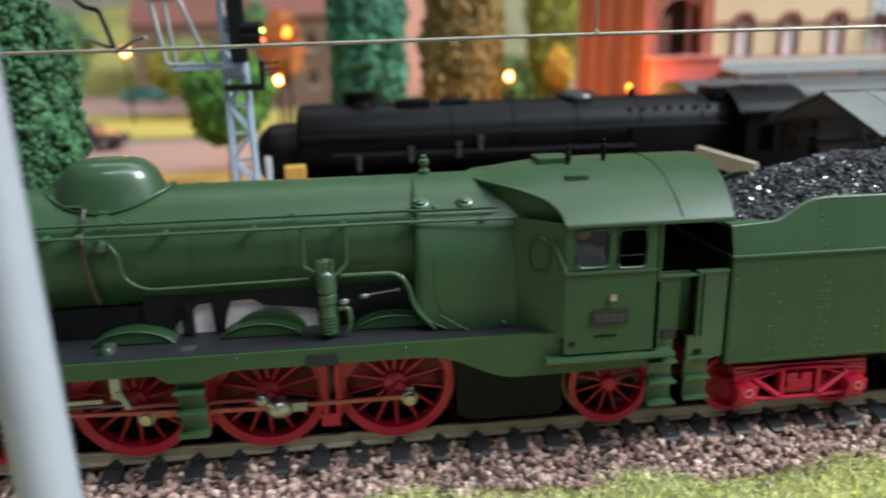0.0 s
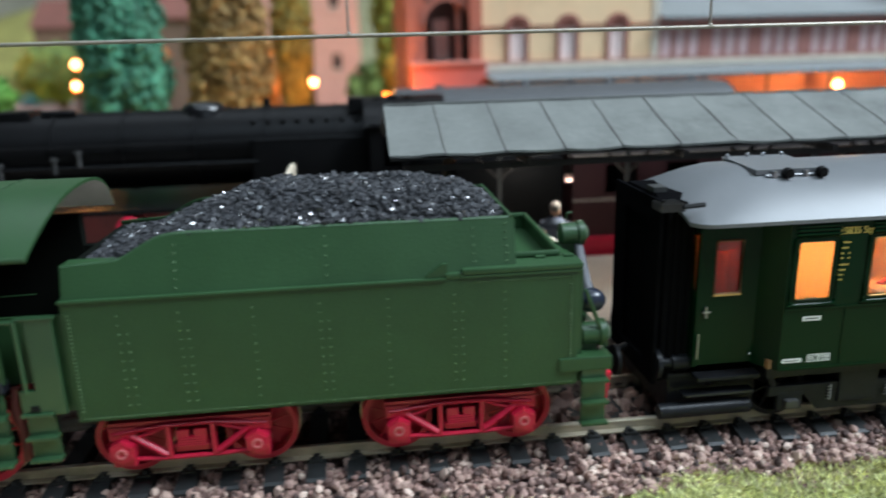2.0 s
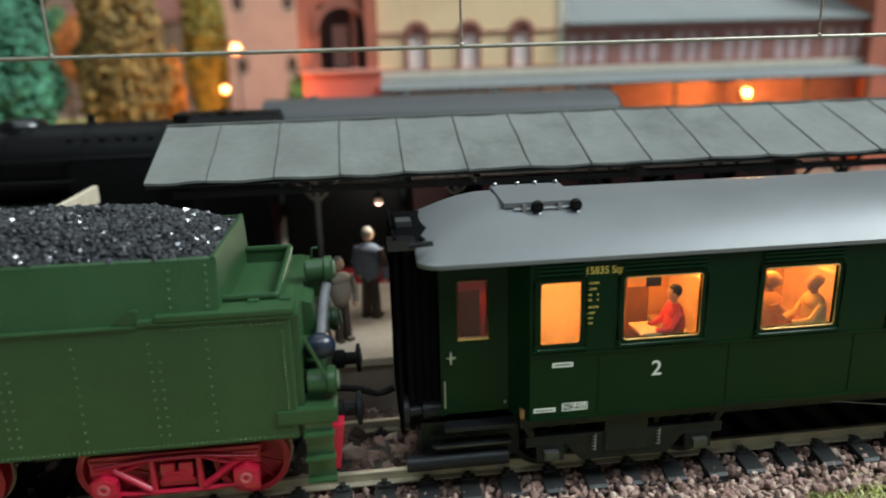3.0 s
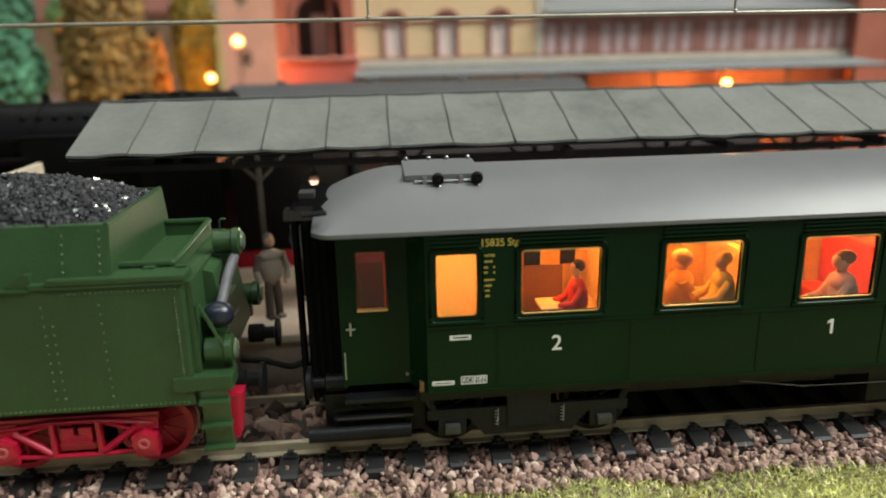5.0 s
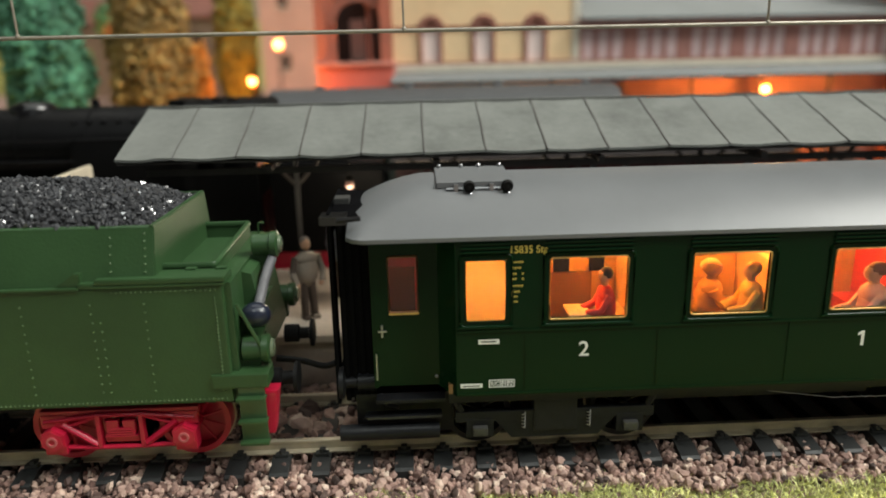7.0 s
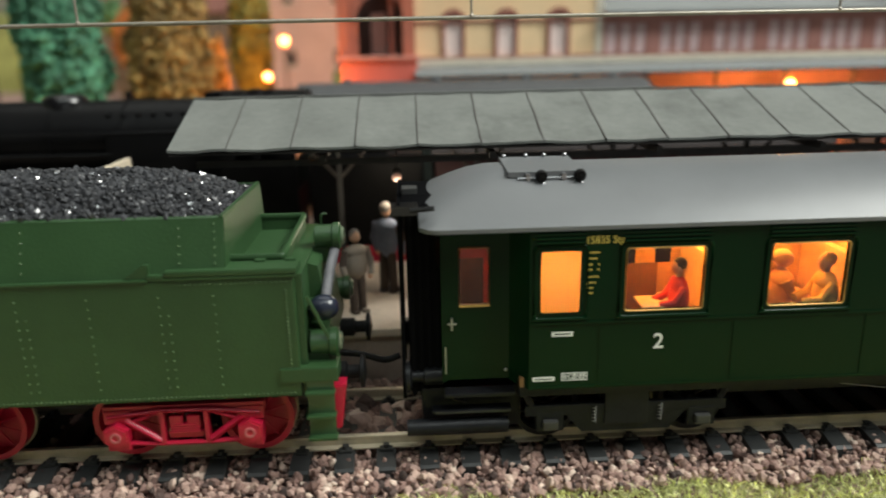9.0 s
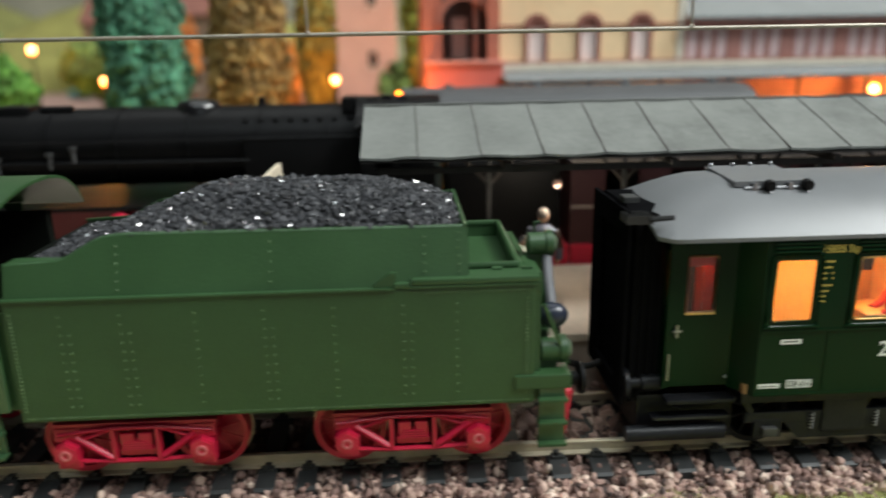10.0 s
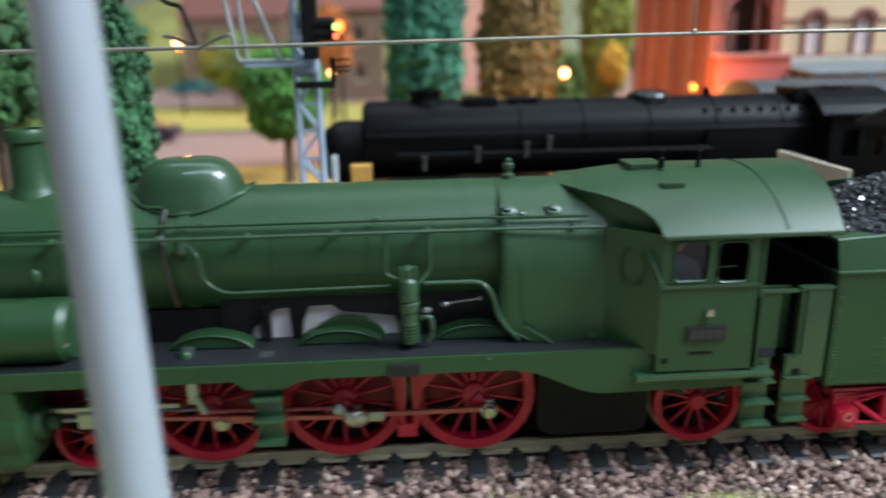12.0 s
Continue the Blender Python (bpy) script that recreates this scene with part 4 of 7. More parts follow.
    part("drop_rod", tube([(-2.60, 11.24, 2.05), (-2.60, 11.24, 2.72)], 0.025, 6), BLACK, t, smooth=60)
    poly = [(-9.0, 2.06), (-9.0, 1.80), (-2.9, 1.80), (-2.72, 1.66), (-2.16, 1.66), (-1.95, 1.76), (-1.7, 1.80), (1.15, 1.80)]
    for k in range(9):
        f = k / 8
        poly.append((1.3 + 1.35 * f, 1.79 - 0.44 * (f * f * (3 - 2 * f))))
    poly += [(3.2, 1.35), (5.2, 1.37), (5.2, 1.62), (3.41, 1.62), (3.41, 2.06)]
    part("valance", prism(poly[::-1], "y", 10.36, 10.43), GREEN, t, "green side valance with curved lower edge")
    part("valance", prism(poly[::-1], "y", 13.77, 13.84), GREEN, t)
    part("cab_sill", box(3.10, 5.22, 10.16, 10.42, 1.60, 1.68, 0.02), GLOSSGREEN, t, "projecting green cab sill")
    part("board_bracket", box(-0.62, -0.14, 10.33, 10.45, 1.78, 1.98, 0.01), BLACKBOARD, t)
    for x in (-1.66, 0.9, -4.6):
        part("valance_pin", ball((x, 10.355, 2.0), 0.02, n=8), GLOSSGREEN, t)
    part("lid", box(-2.55, -2.35, 10.6, 10.8, 2.06, 2.085), STEEL, t)
    # splashers
    for x in (-3.35, -1.37, 0.75):
        poly = [(x + 0.68 * math.cos(radians(a)), 1.96 + 0.34 * math.sin(radians(a))) for a in range(19, 162, 7)]
        s = part("splasher", prism(poly, "y", 10.98, 11.35, bevel=0.02), GREEN, t, "half-moon green wheel splasher", smooth=30)
        part("splasher_rim", tube([(p[0], 10.97, p[1]) for p in poly], 0.02, 6), GREEN, s, smooth=60)
    part("boiler_bracket", box(-2.56, -2.46, 11.2, 11.4, 2.05, 2.65, 0.01), BLACK, t)
    # frame, wheels, rods
    part("frame", box(-8.5, 5.2, 11.55, 12.65, 0.75, 1.95), material("dark_red_frame", (0.24, 0.008, 0.022), 0.5), t, "dark red main frame")
    part("under_gear", box(-6.0, 3.5, 11.7, 12.5, 0.25, 0.8), BLACK, t)
    part("ashpan", prism([(1.78, 1.9), (1.78, 0.42), (2.0, 0.3), (3.45, 0.3), (3.6, 0.42), (3.6, 1.5), (2.6, 1.6)], "y", 10.98, 13.2), BLACK, t, "black ashpan box")
    pins = {0.75: (0.97, 0.82), -1.38: (-1.16, 0.82), -3.51: (-3.29, 0.82)}
    for x in (0.75, -1.38, -3.51):
        for s, y in ((-1, 11.13), (1, 13.07)):
            w = wheel(t, "driving_wheel", x, y, 1.02, 1.0, 14, RED, s, counter=140 if s < 0 else 20, crank=pins[x])
    for x in (-5.45, -7.5):
        for s, y in ((-1, 11.13), (1, 13.07)):
            wheel(t, "leading_wheel", x, y, 0.55, 0.55, 10, RED, s)
    for s, y in ((-1, 11.05), (1, 13.15)):
        wheel(t, "trailing_wheel", 4.48, y, 0.74, 0.74, 12, RED, s)
    for x in (-0.32, -2.44):
        h = part("brake_hanger", box(x - 0.16, x - 0.06, 11.0, 11.3, 0.5, 1.8, 0.02), RED, t, "red brake hanger")
        part("brake_hanger", box(x + 0.06, x + 0.16, 11.0, 11.3, 0.55, 1.8, 0.02), RED, t)
        part("brake_shoe", box(x - 0.2, x + 0.12, 10.98, 11.3, 0.38, 0.62, 0.04), RED, t, "red brake shoe")
    rod = part("coupling_rod", prism([(-3.45, 0.775), (0.98, 0.775), (0.98, 0.86), (-3.45, 0.86)], "y", 10.98, 11.04, bevel=0.01), material("reddish_rod", (0.42, 0.10, 0.11), 0.3, metal=0.3), t, "long flat coupling rod")
    for x in (-3.29, -1.16, 0.97):
        part("crankpin", lathe([(0.14, 0), (0.14, 0.08), (0.10, 0.11), (0.09, 0.16), (0.001, 0.17)], (x, 11.0, 0.82), (0, -1, 0), 16), BRASS, rod, "pale brass crankpin", smooth=40)
        part("oil_cup", box(x - 0.05, x + 0.07, 10.97, 11.03, 0.86, 1.0, 0.015), STEEL, rod)
    con = part("connecting_rod", prism([(-5.3, 0.98), (-1.15, 0.80), (-1.15, 0.88), (-5.3, 1.05)], "y", 10.88, 10.94, bevel=0.01), MATS["reddish_rod"], t, "slim connecting rod")
    part("big_end", ball((-1.16, 10.86, 0.84), 0.22, 0.12, 0.16, 14), BRASS, con, "bulky brass rod end", smooth=60)
    part("big_end_block", box(-1.0, -0.72, 10.86, 10.98, 0.76, 0.93, 0.03), STEEL, con)
    part("return_crank", tube([(-1.16, 10.80, 0.84), (-1.42, 10.78, 1.05)], 0.055, 8), STEEL, con, smooth=60)
    part("return_crank_end", ball((-1.42, 10.77, 1.06), 0.12, 0.08, 0.12, 10), STEEL, con, smooth=60)
    part("eccentric_rod", tube([(-1.42, 10.82, 1.06), (-3.45, 10.84, 1.09)], 0.035, 6), MATS["reddish_rod"], t)
    link = part("expansion_link", box(-3.72, -3.55, 10.76, 10.86, 1.25, 2.2, 0.04), STEEL, t, "grey valve-gear link")
    part("link_foot", tube([(-3.62, 10.8, 1.4), (-3.48, 10.82, 1.08)], 0.07, 8), STEEL, link, smooth=60)
    part("link_bearing", ball((-3.66, 10.72, 2.05), 0.11, 0.09, 0.14, 10), GREEN, t, smooth=60)
    part("valve_rod", tube([(-3.6, 10.9, 1.1), (-5.9, 10.9, 1.16)], 0.03, 6), STEEL, t)
    part("slide_bar", box(-5.9, -3.9, 10.86, 11.0, 1.16, 1.24, 0.01), STEEL, t, "steel slide bar")
    cross = part("crosshead", prism([(-5.45, 0.88), (-5.0, 0.88), (-4.85, 1.0), (-5.0, 1.15), (-5.45, 1.15)], "y", 10.82, 11.0, bevel=0.02), STEEL, t, "steel crosshead")
    part("piston_rod", tube([(-5.95, 10.92, 1.02), (-5.3, 10.92, 1.02)], 0.05, 8), STEEL, t, smooth=60)
    cy = part("cylinder", lathe([(0.001, 0), (0.45, 0), (0.56, 0.08), (0.56, 2.0), (0.45, 2.08), (0.30, 2.1), (0.26, 2.22), (0.001, 2.24)], (-8.1, 10.85, 1.05), (1, 0, 0), 36), GREEN, t, "fat green cylinder", smooth=35)
    part("cylinder_casing", box(-8.1, -6.05, 10.36, 11.3, 0.5, 1.82, 0.1), GREEN, t)
    part("stuffing_box", cyl((-5.98, 10.9, 1.02), (-5.72, 10.9, 1.02), 0.17, 0.14, 16), GREEN, cy, smooth=40)
    part("valve_chest", lathe([(0.001, 0), (0.42, 0), (0.5, 0.1), (0.5, 2.9), (0.42, 3.0), (0.001, 3.05)], (-8.3, 10.98, 2.5), (1, 0, 0), 30), GREEN, t, "rounded green valve chest", smooth=35)
    part("drain_cock", ball((-5.33, 10.6, 2.4), 0.05, n=8), BRASS, t)
    part("hand_wheel", ball((-5.75, 10.93, 3.35), 0.1, 0.06, 0.13, 10), GREEN, t, smooth=60)
    # steps
    for x, z0, z1, yb in ((-2.44, 0.70, 1.80, 10.40), (5.09, 0.66, 1.80, 10.34)):
        st = part("step", box(x - 0.2, x + 0.2, yb + 0.10, yb + 0.16, z0, z1, 0.01), GLOSSGREEN, t, "green hanging step")
        for z in (z0 + 0.02, z0 + 0.40, z0 + 0.76):
            part("tread", box(x - 0.23, x + 0.23, yb - 0.08, yb + 0.16, z, z + 0.05, 0.012), GLOSSGREEN, st)
    part("step_slot", box(5.02, 5.20, 10.425, 10.44, 1.50, 1.56), BLACK, st, "dark slot")
    part("buffer_beam", box(-9.7, -9.5, 10.4, 13.8, 1.1, 1.8, 0.02), RED, t, "red front buffer beam")
    part("front_deck", box(-9.6, -8.9, 10.5, 13.7, 1.78, 1.9, 0.02), BLACKBOARD, t)
    for y in (11.1, 13.1):
        part("buffer", lathe([(0.16, 0), (0.16, 0.3), (0.1, 0.32), (0.1, 0.55), (0.3, 0.58), (0.3, 0.66), (0.001, 0.7)], (-9.7, y, 1.42), (-1, 0, 0), 18), BLACK, t, smooth=40)
    return t


def rivet_rows(rows, y, bm=None, r=0.024):
    """Rows of small round heads on a side at y: (fixed, start, end, count, axis)."""
    bm = bm or bmesh.new()
    for c, a, b, n, axis in rows:
        for k in range(n):
            p = a + (b - a) * k / (n - 1)
            x, z = (c, p) if axis == "z" else (p, c)
            q = [bm.verts.new((x + r * math.cos(j * math.pi / 3), y - 0.001, z + r * math.sin(j * math.pi / 3))) for j in range(6)]
            tip = [bm.verts.new((x + 0.5 * r * math.cos(j * math.pi / 3), y - 0.024, z + 0.5 * r * math.sin(j * math.pi / 3))) for j in range(6)]
            for j in range(6):
                bm.faces.new((q[j], q[(j + 1) % 6], tip[(j + 1) % 6], tip[j]))
            bm.faces.new(tip)
    bmesh.ops.recalc_face_normals(bm, faces=bm.faces[:])
    return bm


locomotive()
# ---- green tender with coal ----


def rock_field(points, sizes, seed):
    """Many small angular lumps as one mesh, vertices in centimetres."""
    rs = np.random.RandomState(seed)
    rnd = random.Random(seed)
    base = bmesh.new()
    bmesh.ops.create_icosphere(base, subdivisions=1, radius=1.0)
    bv = np.array([v.co for v in base.verts])
    bf = np.array([[v.index for v in f.verts] for f in base.faces])
    base.free()
    verts, faces = [], []
    for k, (p, s) in enumerate(zip(points, sizes)):
        rot = np.array(Euler((rnd.uniform(0, 6), rnd.uniform(0, 6), rnd.uniform(0, 6))).to_matrix())
        v = bv * (1 + rs.uniform(-0.4, 0.25, (12, 1))) * np.array([s, s * rnd.uniform(0.6, 1.1), s * rnd.uniform(0.5, 0.9)])
        verts.append(v @ rot.T + np.array(p))
        faces.append(bf + 12 * k)
    return np.concatenate(verts), np.concatenate(faces)


def tender():
    C = 12.1
    t = thing("tender", 10.0, C, 0.0, "olive-green riveted tender heaped with black coal", "tender")
    Y0, Y1 = 10.49, 13.71
    tank = part("tank", box(6.25, 13.80, Y0, Y1, 1.22, 3.10, 0.03), GREEN, t, "flat-sided riveted green water tank")
    rows = []
    for x in (6.34, 13.68):
        rows.append((x, 1.4, 2.9, 26, "z"))
    for x, two in ((7.0, True), (7.85, True), (8.9, False), (9.87, True), (10.87, False), (11.87, True), (12.65, False)):
        rows.append((x, 1.45, 2.85, 11, "z"))
        if two:
            rows.append((x + 0.12, 1.45, 2.57, 9, "z"))
    rows.append((1.28, 6.35, 13.7, 110, "x"))
    rows.append((3.03, 12.2, 13.7, 22, "x"))
    part("rivets", rivet_rows(rows, Y0, r=0.016), RIVET, tank, "rivet heads, coloured lighter for their glints", kind="stuff")
    part("ledge", box(6.23, 11.75, Y0 - 0.035, Y0 + 0.2, 3.085, 3.125, 0.012), GREEN, tank, "thin projecting ledge")
    # coal bunker with a swept-up front
    YB, YE = 10.53, 13.67
    poly = [(6.28, 3.1), (12.82, 3.1), (12.82, 3.92), (8.0, 3.94)]
    for k in range(7):
        f = 1 - k / 6
        poly.append((7.05 + 0.8 * f, 3.60 + 0.33 * math.sin(f * math.pi / 2) ** 1.3))
    poly += [(6.28, 3.56)]

    def lean(bm):
        """Leans the upright bunker plates inwards towards their top."""
        for v in bm.verts:
            s = 1 if v.co.y < C else -1
            v.co.y += s * max(0.0, v.co.z - 3.1) * 0.28
        return bm
    bunk = part("bunker_side", lean(prism(poly, "y", YB, YB + 0.07)), GREEN, t, "green coal bunker plate with swept-up front")
    part("bunker_side", lean(prism(poly, "y", YE - 0.07, YE)), GREEN, t)
    edge = [(p[0], YB + 0.035, p[1]) for p in poly[2:]]
    part("bunker_rim", lean(tube(edge, 0.04, 6)), GREEN, bunk, smooth=60)
    part("bunker_rim", lean(tube([(x, YE - 0.035, z) for x, y, z in edge], 0.04, 6)), GREEN, t, smooth=60)
    part("rivets", lean(rivet_rows([(7.85, 3.2, 3.8, 6, "z"), (10.0, 3.25, 3.8, 5, "z"), (12.2, 3.2, 3.8, 6, "z"), (12.7, 3.2, 3.85, 7, "z")], YB, r=0.016)), RIVET, bunk, "rivet heads, coloured lighter for their glints", kind="stuff")
    part("bunker_end", lean(prism([(YB, 3.0), (YE, 3.0), (YE, 3.92), (YB, 3.92)], "x", 12.76, 12.84)), GREEN, t, "green rear bunker plate")
    part("bunker_end_rim", tube([(12.8, YB + 0.23, 3.93), (12.8, YE - 0.23, 3.93)], 0.04, 6), GREEN, t, smooth=60)
    # near-black plates give the gap between cab and tender its shade
    part("bunker_front", box(6.28, 6.36, 10.70, 13.50, 1.3, 3.52), GREEN_IN, t, "front bulkhead, coloured near-black for shade")
    part("front_plate", box(6.16, 6.245, 10.72, 13.5, 1.3, 3.08), GREEN_IN, t, "added near-black plate over the lit tank front")
    part("bunker_floor", box(6.4, 12.75, YB + 0.24, YE - 0.24, 3.05, 3.45), COAL, t)
    YB, YE = YB + 0.20, YE - 0.20
    # rear deck with upstand, filler lids and a small cover
    part("rear_deck", box(11.95, 13.84, Y0 - 0.03, 10.98, 3.10, 3.15, 0.02), GREEN, t, "rear deck strip of the tank")
    lid = part("deck_lid", box(12.0, 13.86, Y0 - 0.04, 10.90, 3.155, 3.245, 0.035), GREEN, t, "raised rounded filler cover", smooth=40)
    for x in (12.2, 13.2, 13.65):
        part("lid_lug", box(x, x + 0.16, 10.80, 10.92, 3.24, 3.275, 0.012), GREEN, lid)
    part("cover", prism([(11.40, 3.12), (11.78, 3.12), (11.78, 3.33), (11.70, 3.33)], "y", 10.5, 10.74, bevel=0.01), GREEN, t, "small wedge-shaped cover")
    part("cover_foot", box(11.74, 12.0, 10.47, 10.8, 3.10, 3.19, 0.03), GREEN, t)
    rim = rounded([(12.84, 10.95, 3.28), (13.60, 10.95, 3.28), (13.60, 13.35, 3.34), (12.84, 13.35, 3.34)], 0.05)
    part("tray_rim", tube(rim, 0.055, 6), GREEN, t, smooth=60)
    part("tray_wall", box(12.84, 13.60, 10.93, 10.97, 3.1, 3.28), GREEN, t)
    part("tray_wall", prism([(10.95, 3.1), (13.35, 3.1), (13.35, 3.34), (10.95, 3.28)], "x", 13.58, 13.62), GREEN, t)
    part("tray_wall", box(12.84, 13.60, 13.33, 13.37, 3.1, 3.34), GREEN, t)
    # frame and bogies
    part("underframe", box(6.3, 13.8, 11.2, 13.0, 0.85, 1.22), BLACK, t, "black underframe")
    AX = material("pinkish_axlebox", (0.52, 0.12, 0.14), 0.45)
    for xc in (7.765, 11.96):
        b = bogie_frame(xc, 10.72, t, "red diamond-shaped bogie frame")
        bogie_frame(xc, 13.42, t)
        for dx in (-1.005, 1.005):
            for s, y in ((-1, 11.1), (1, 13.1)):
                wheel(t, "tender_wheel", xc + dx, y, 0.58, 0.58, 10, RED, s, disc=True)
            a = part("axlebox", prism([(xc + dx + 0.21 * math.cos(radians(60 * k + 30)), 0.63 + 0.20 * math.sin(radians(60 * k + 30))) for k in range(6)], "y", 10.52, 10.8, bevel=0.025), RED, b, "six-sided axlebox")
            part("axlebox_cover", ring((xc + dx, 10.515, 0.63), (0, 1, 0), 0.05, 0.085, 0.012, 16), AX, b, "pale round axlebox cover")
            part("axlebox_guide", box(xc + dx - 0.17, xc + dx + 0.17, 10.60, 10.82, 0.36, 0.50, 0.03), RED, b)
        part("bolster", box(xc - 0.26, xc + 0.26, 10.68, 11.0, 0.50, 0.62, 0.03), RED, b)
        for k in range(4):
            part("spring_leaf", box(xc - 0.25 + 0.03 * k, xc + 0.25 - 0.03 * k, 10.64, 10.72, 0.60 + 0.04 * k, 0.63 + 0.04 * k, 0.008), RED, b)
    # steps at both ends
    for x, z0, z1 in ((5.74, 0.66, 1.80), (14.08, 0.50, 1.62)):
        st = part("step", box(x - 0.2, x + 0.2, 10.48, 10.54, z0, z1, 0.01), GLOSSGREEN, t, "green hanging step")
        for z in (z0 + 0.02, z0 + 0.38, z0 + 0.76):
            part("tread", box(x - 0.22, x + 0.22, 10.36, 10.54, z, z + 0.05, 0.012), GLOSSGREEN if x < 6 else GREEN, st)
    fp = part("front_panel", box(5.76, 6.14, 10.42, 10.48, 1.42, 2.90, 0.02), GLOSSGREEN, t, "narrow green tender door plate")
    part("front_plate", box(5.53, 5.765, 10.425, 10.47, 1.42, 1.82, 0.015), GLOSSGREEN, fp)
    part("plate_slot", box(5.66, 5.78, 10.405, 10.424, 1.50, 1.58), BLACK, fp, "dark slot")
    part("grab_rail", tube([(5.66, 10.37, 1.80), (5.66, 10.37, 2.90)], 0.028, 8), GLOSSGREEN, fp, smooth=60)
    part("panel_cap", box(5.64, 6.17, 10.40, 10.52, 2.89, 2.93, 0.012), GLOSSGREEN, fp)
    part("panel_recess", box(5.72, 6.24, 10.56, 10.62, 1.40, 2.90, 0.01), GREEN, fp)
    # rear fittings
    part("rear_plate", box(13.8, 13.9, 10.6, 13.6, 1.22, 3.1), GREEN, t)
    part("buffer_beam", prism([(14.10, 1.28), (14.44, 1.28), (14.34, 0.55), (14.20, 0.55)], "y", 10.66, 10.98, bevel=0.02), RED, t, "red rear buffer beam")
    part("beam_step", box(13.5, 14.36, 10.45, 10.9, 1.45, 1.68, 0.03), GREEN, t)
    for y in (11.15, 13.05):
        part("buffer", lathe([(0.17, 0), (0.17, 0.25), (0.11, 0.28), (0.11, 0.45), (0.26, 0.48), (0.26, 0.54), (0.001, 0.58)], (14.16, y, 1.28), (1, 0, 0), 18), BLACK, t, "black buffer", smooth=40)
    for y, z in ((10.84, 1.94), (13.36, 1.94), (12.1, 3.27)):
        lp = part("tail_lamp", lathe([(0.10, 0), (0.19, 0.03), (0.19, 0.30), (0.22, 0.32), (0.22, 0.42), (0.18, 0.44), (0.001, 0.45)], (13.92, y, z), (1, 0, 0), 20), GREEN, t, "green drum-shaped lamp", smooth=40)
        part("lens", lathe([(0.16, 0), (0.13, 0.04), (0.001, 0.06)], (14.37, y, z), (1, 0, 0), 16), material("lamp_lens", (0.10, 0.13, 0.085), 0.15), lp, "pale lamp lens", smooth=40)
        part("lamp_foot", box(13.88, 14.2, y - 0.08, y + 0.08, z - 0.42, z - 0.15, 0.02), GREEN, lp)
    part("handle", tube(rounded([(14.05, 12.1, 3.44), (14.05, 12.1, 3.64), (14.15, 12.1, 3.64)], 0.05), 0.02, 6), GREEN, t)
    part("rear_rail", tube([(13.95, 10.62, 2.75), (14.35, 10.72, 1.75)], 0.03, 6), GREEN, t, "slanted green hand rail", smooth=60)
    part("ladder_rung", box(13.9, 14.2, 10.9, 12.2, 2.45, 2.5), GREEN, t)
    part("ladder_rung", box(13.9, 14.2, 10.9, 12.2, 2.05, 2.1), GREEN, t)
    part("sloped_casing", prism([(13.9, 1.7), (14.25, 1.7), (14.05, 3.0), (13.9, 3.05)], "y", 11.3, 12.9), GREEN, t)
    part("brake_hose", tube(rounded([(14.25, 12.0, 3.05), (14.2, 11.6, 2.85), (14.16, 11.05, 2.5)], 0.2), 0.085, 10), material("grey_hose", (0.12, 0.12, 0.13), 0.4), t, "thick grey hose", smooth=60)
    part("hose_end", ball((14.15, 10.95, 2.45), 0.24, 0.2, 0.2, 14), material("dark_blue_knob", (0.012, 0.016, 0.03), 0.3), t, "dark round hose end", smooth=60)
    part("coupling", tube(rounded([(14.16, 12.1, 1.2), (14.6, 12.1, 1.15), (15.0, 12.1, 1.0), (15.25, 12.1, 1.1)], 0.15), 0.06, 8), BLACK, t, "black coupling hook", smooth=60)
    # coal
    rnd = random.Random(11)

    def heap(x, y):
        u = abs(y - C) / 1.40
        px = np.interp(x, [6.4, 7.0, 7.8, 8.6, 9.2, 10.2, 11.3, 12.2, 12.75], [3.50, 3.62, 3.95, 4.28, 4.42, 4.40, 4.40, 4.25, 3.90])
        side = min(px, np.interp(x, [6.4, 7.1, 8.0, 12.8], [3.48, 3.54, 3.86, 3.86]))
        return side + (px - side) * (1 - u ** 2.2) + 0.05 * noise.noise((x * 2.2, y * 2.2, 0))
    pts, sizes = [], []
    for k in range(13000):
        x, y = rnd.uniform(6.42, 12.74), rnd.uniform(YB + 0.08, YE - 0.08)
        s = rnd.choice((0.02, 0.026, 0.033, 0.04, 0.05, 0.075))
        pts.append((x, y, heap(x, y) - s * 0.2 + rnd.uniform(-0.02, 0.03)))
        sizes.append(s)
    v, f = rock_field(pts, sizes, 12)
    me = bpy.data.meshes.new("coal")
    me.from_pydata(((v - np.array(ORIGIN[t.name])) * CM).tolist(), [], f.tolist())
    me.materials.append(COAL)
    co = new("coal", me)
    co.parent = t
    tagged(co, "heap of small glinting black coal lumps", kind="stuff")
    bm = bmesh.new()
    grid = [[bm.verts.new((6.42 + 6.32 * i / 60, YB + 0.06 + 2.76 * j / 24, heap(6.42 + 6.32 * i / 60, YB + 0.06 + 2.76 * j / 24) - 0.03)) for j in range(25)] for i in range(61)]
    for i in range(60):
        for j in range(24):
            bm.faces.new((grid[i][j], grid[i + 1][j], grid[i + 1][j + 1], grid[i][j + 1]))
    part("coal_base", bm, COAL, t)
    # light edge of coal guard at the front
    part("front_lip", box(6.28, 7.0, YB - 0.04, YB + 0.30, 3.50, 3.59, 0.02), GREEN, t)
    return t


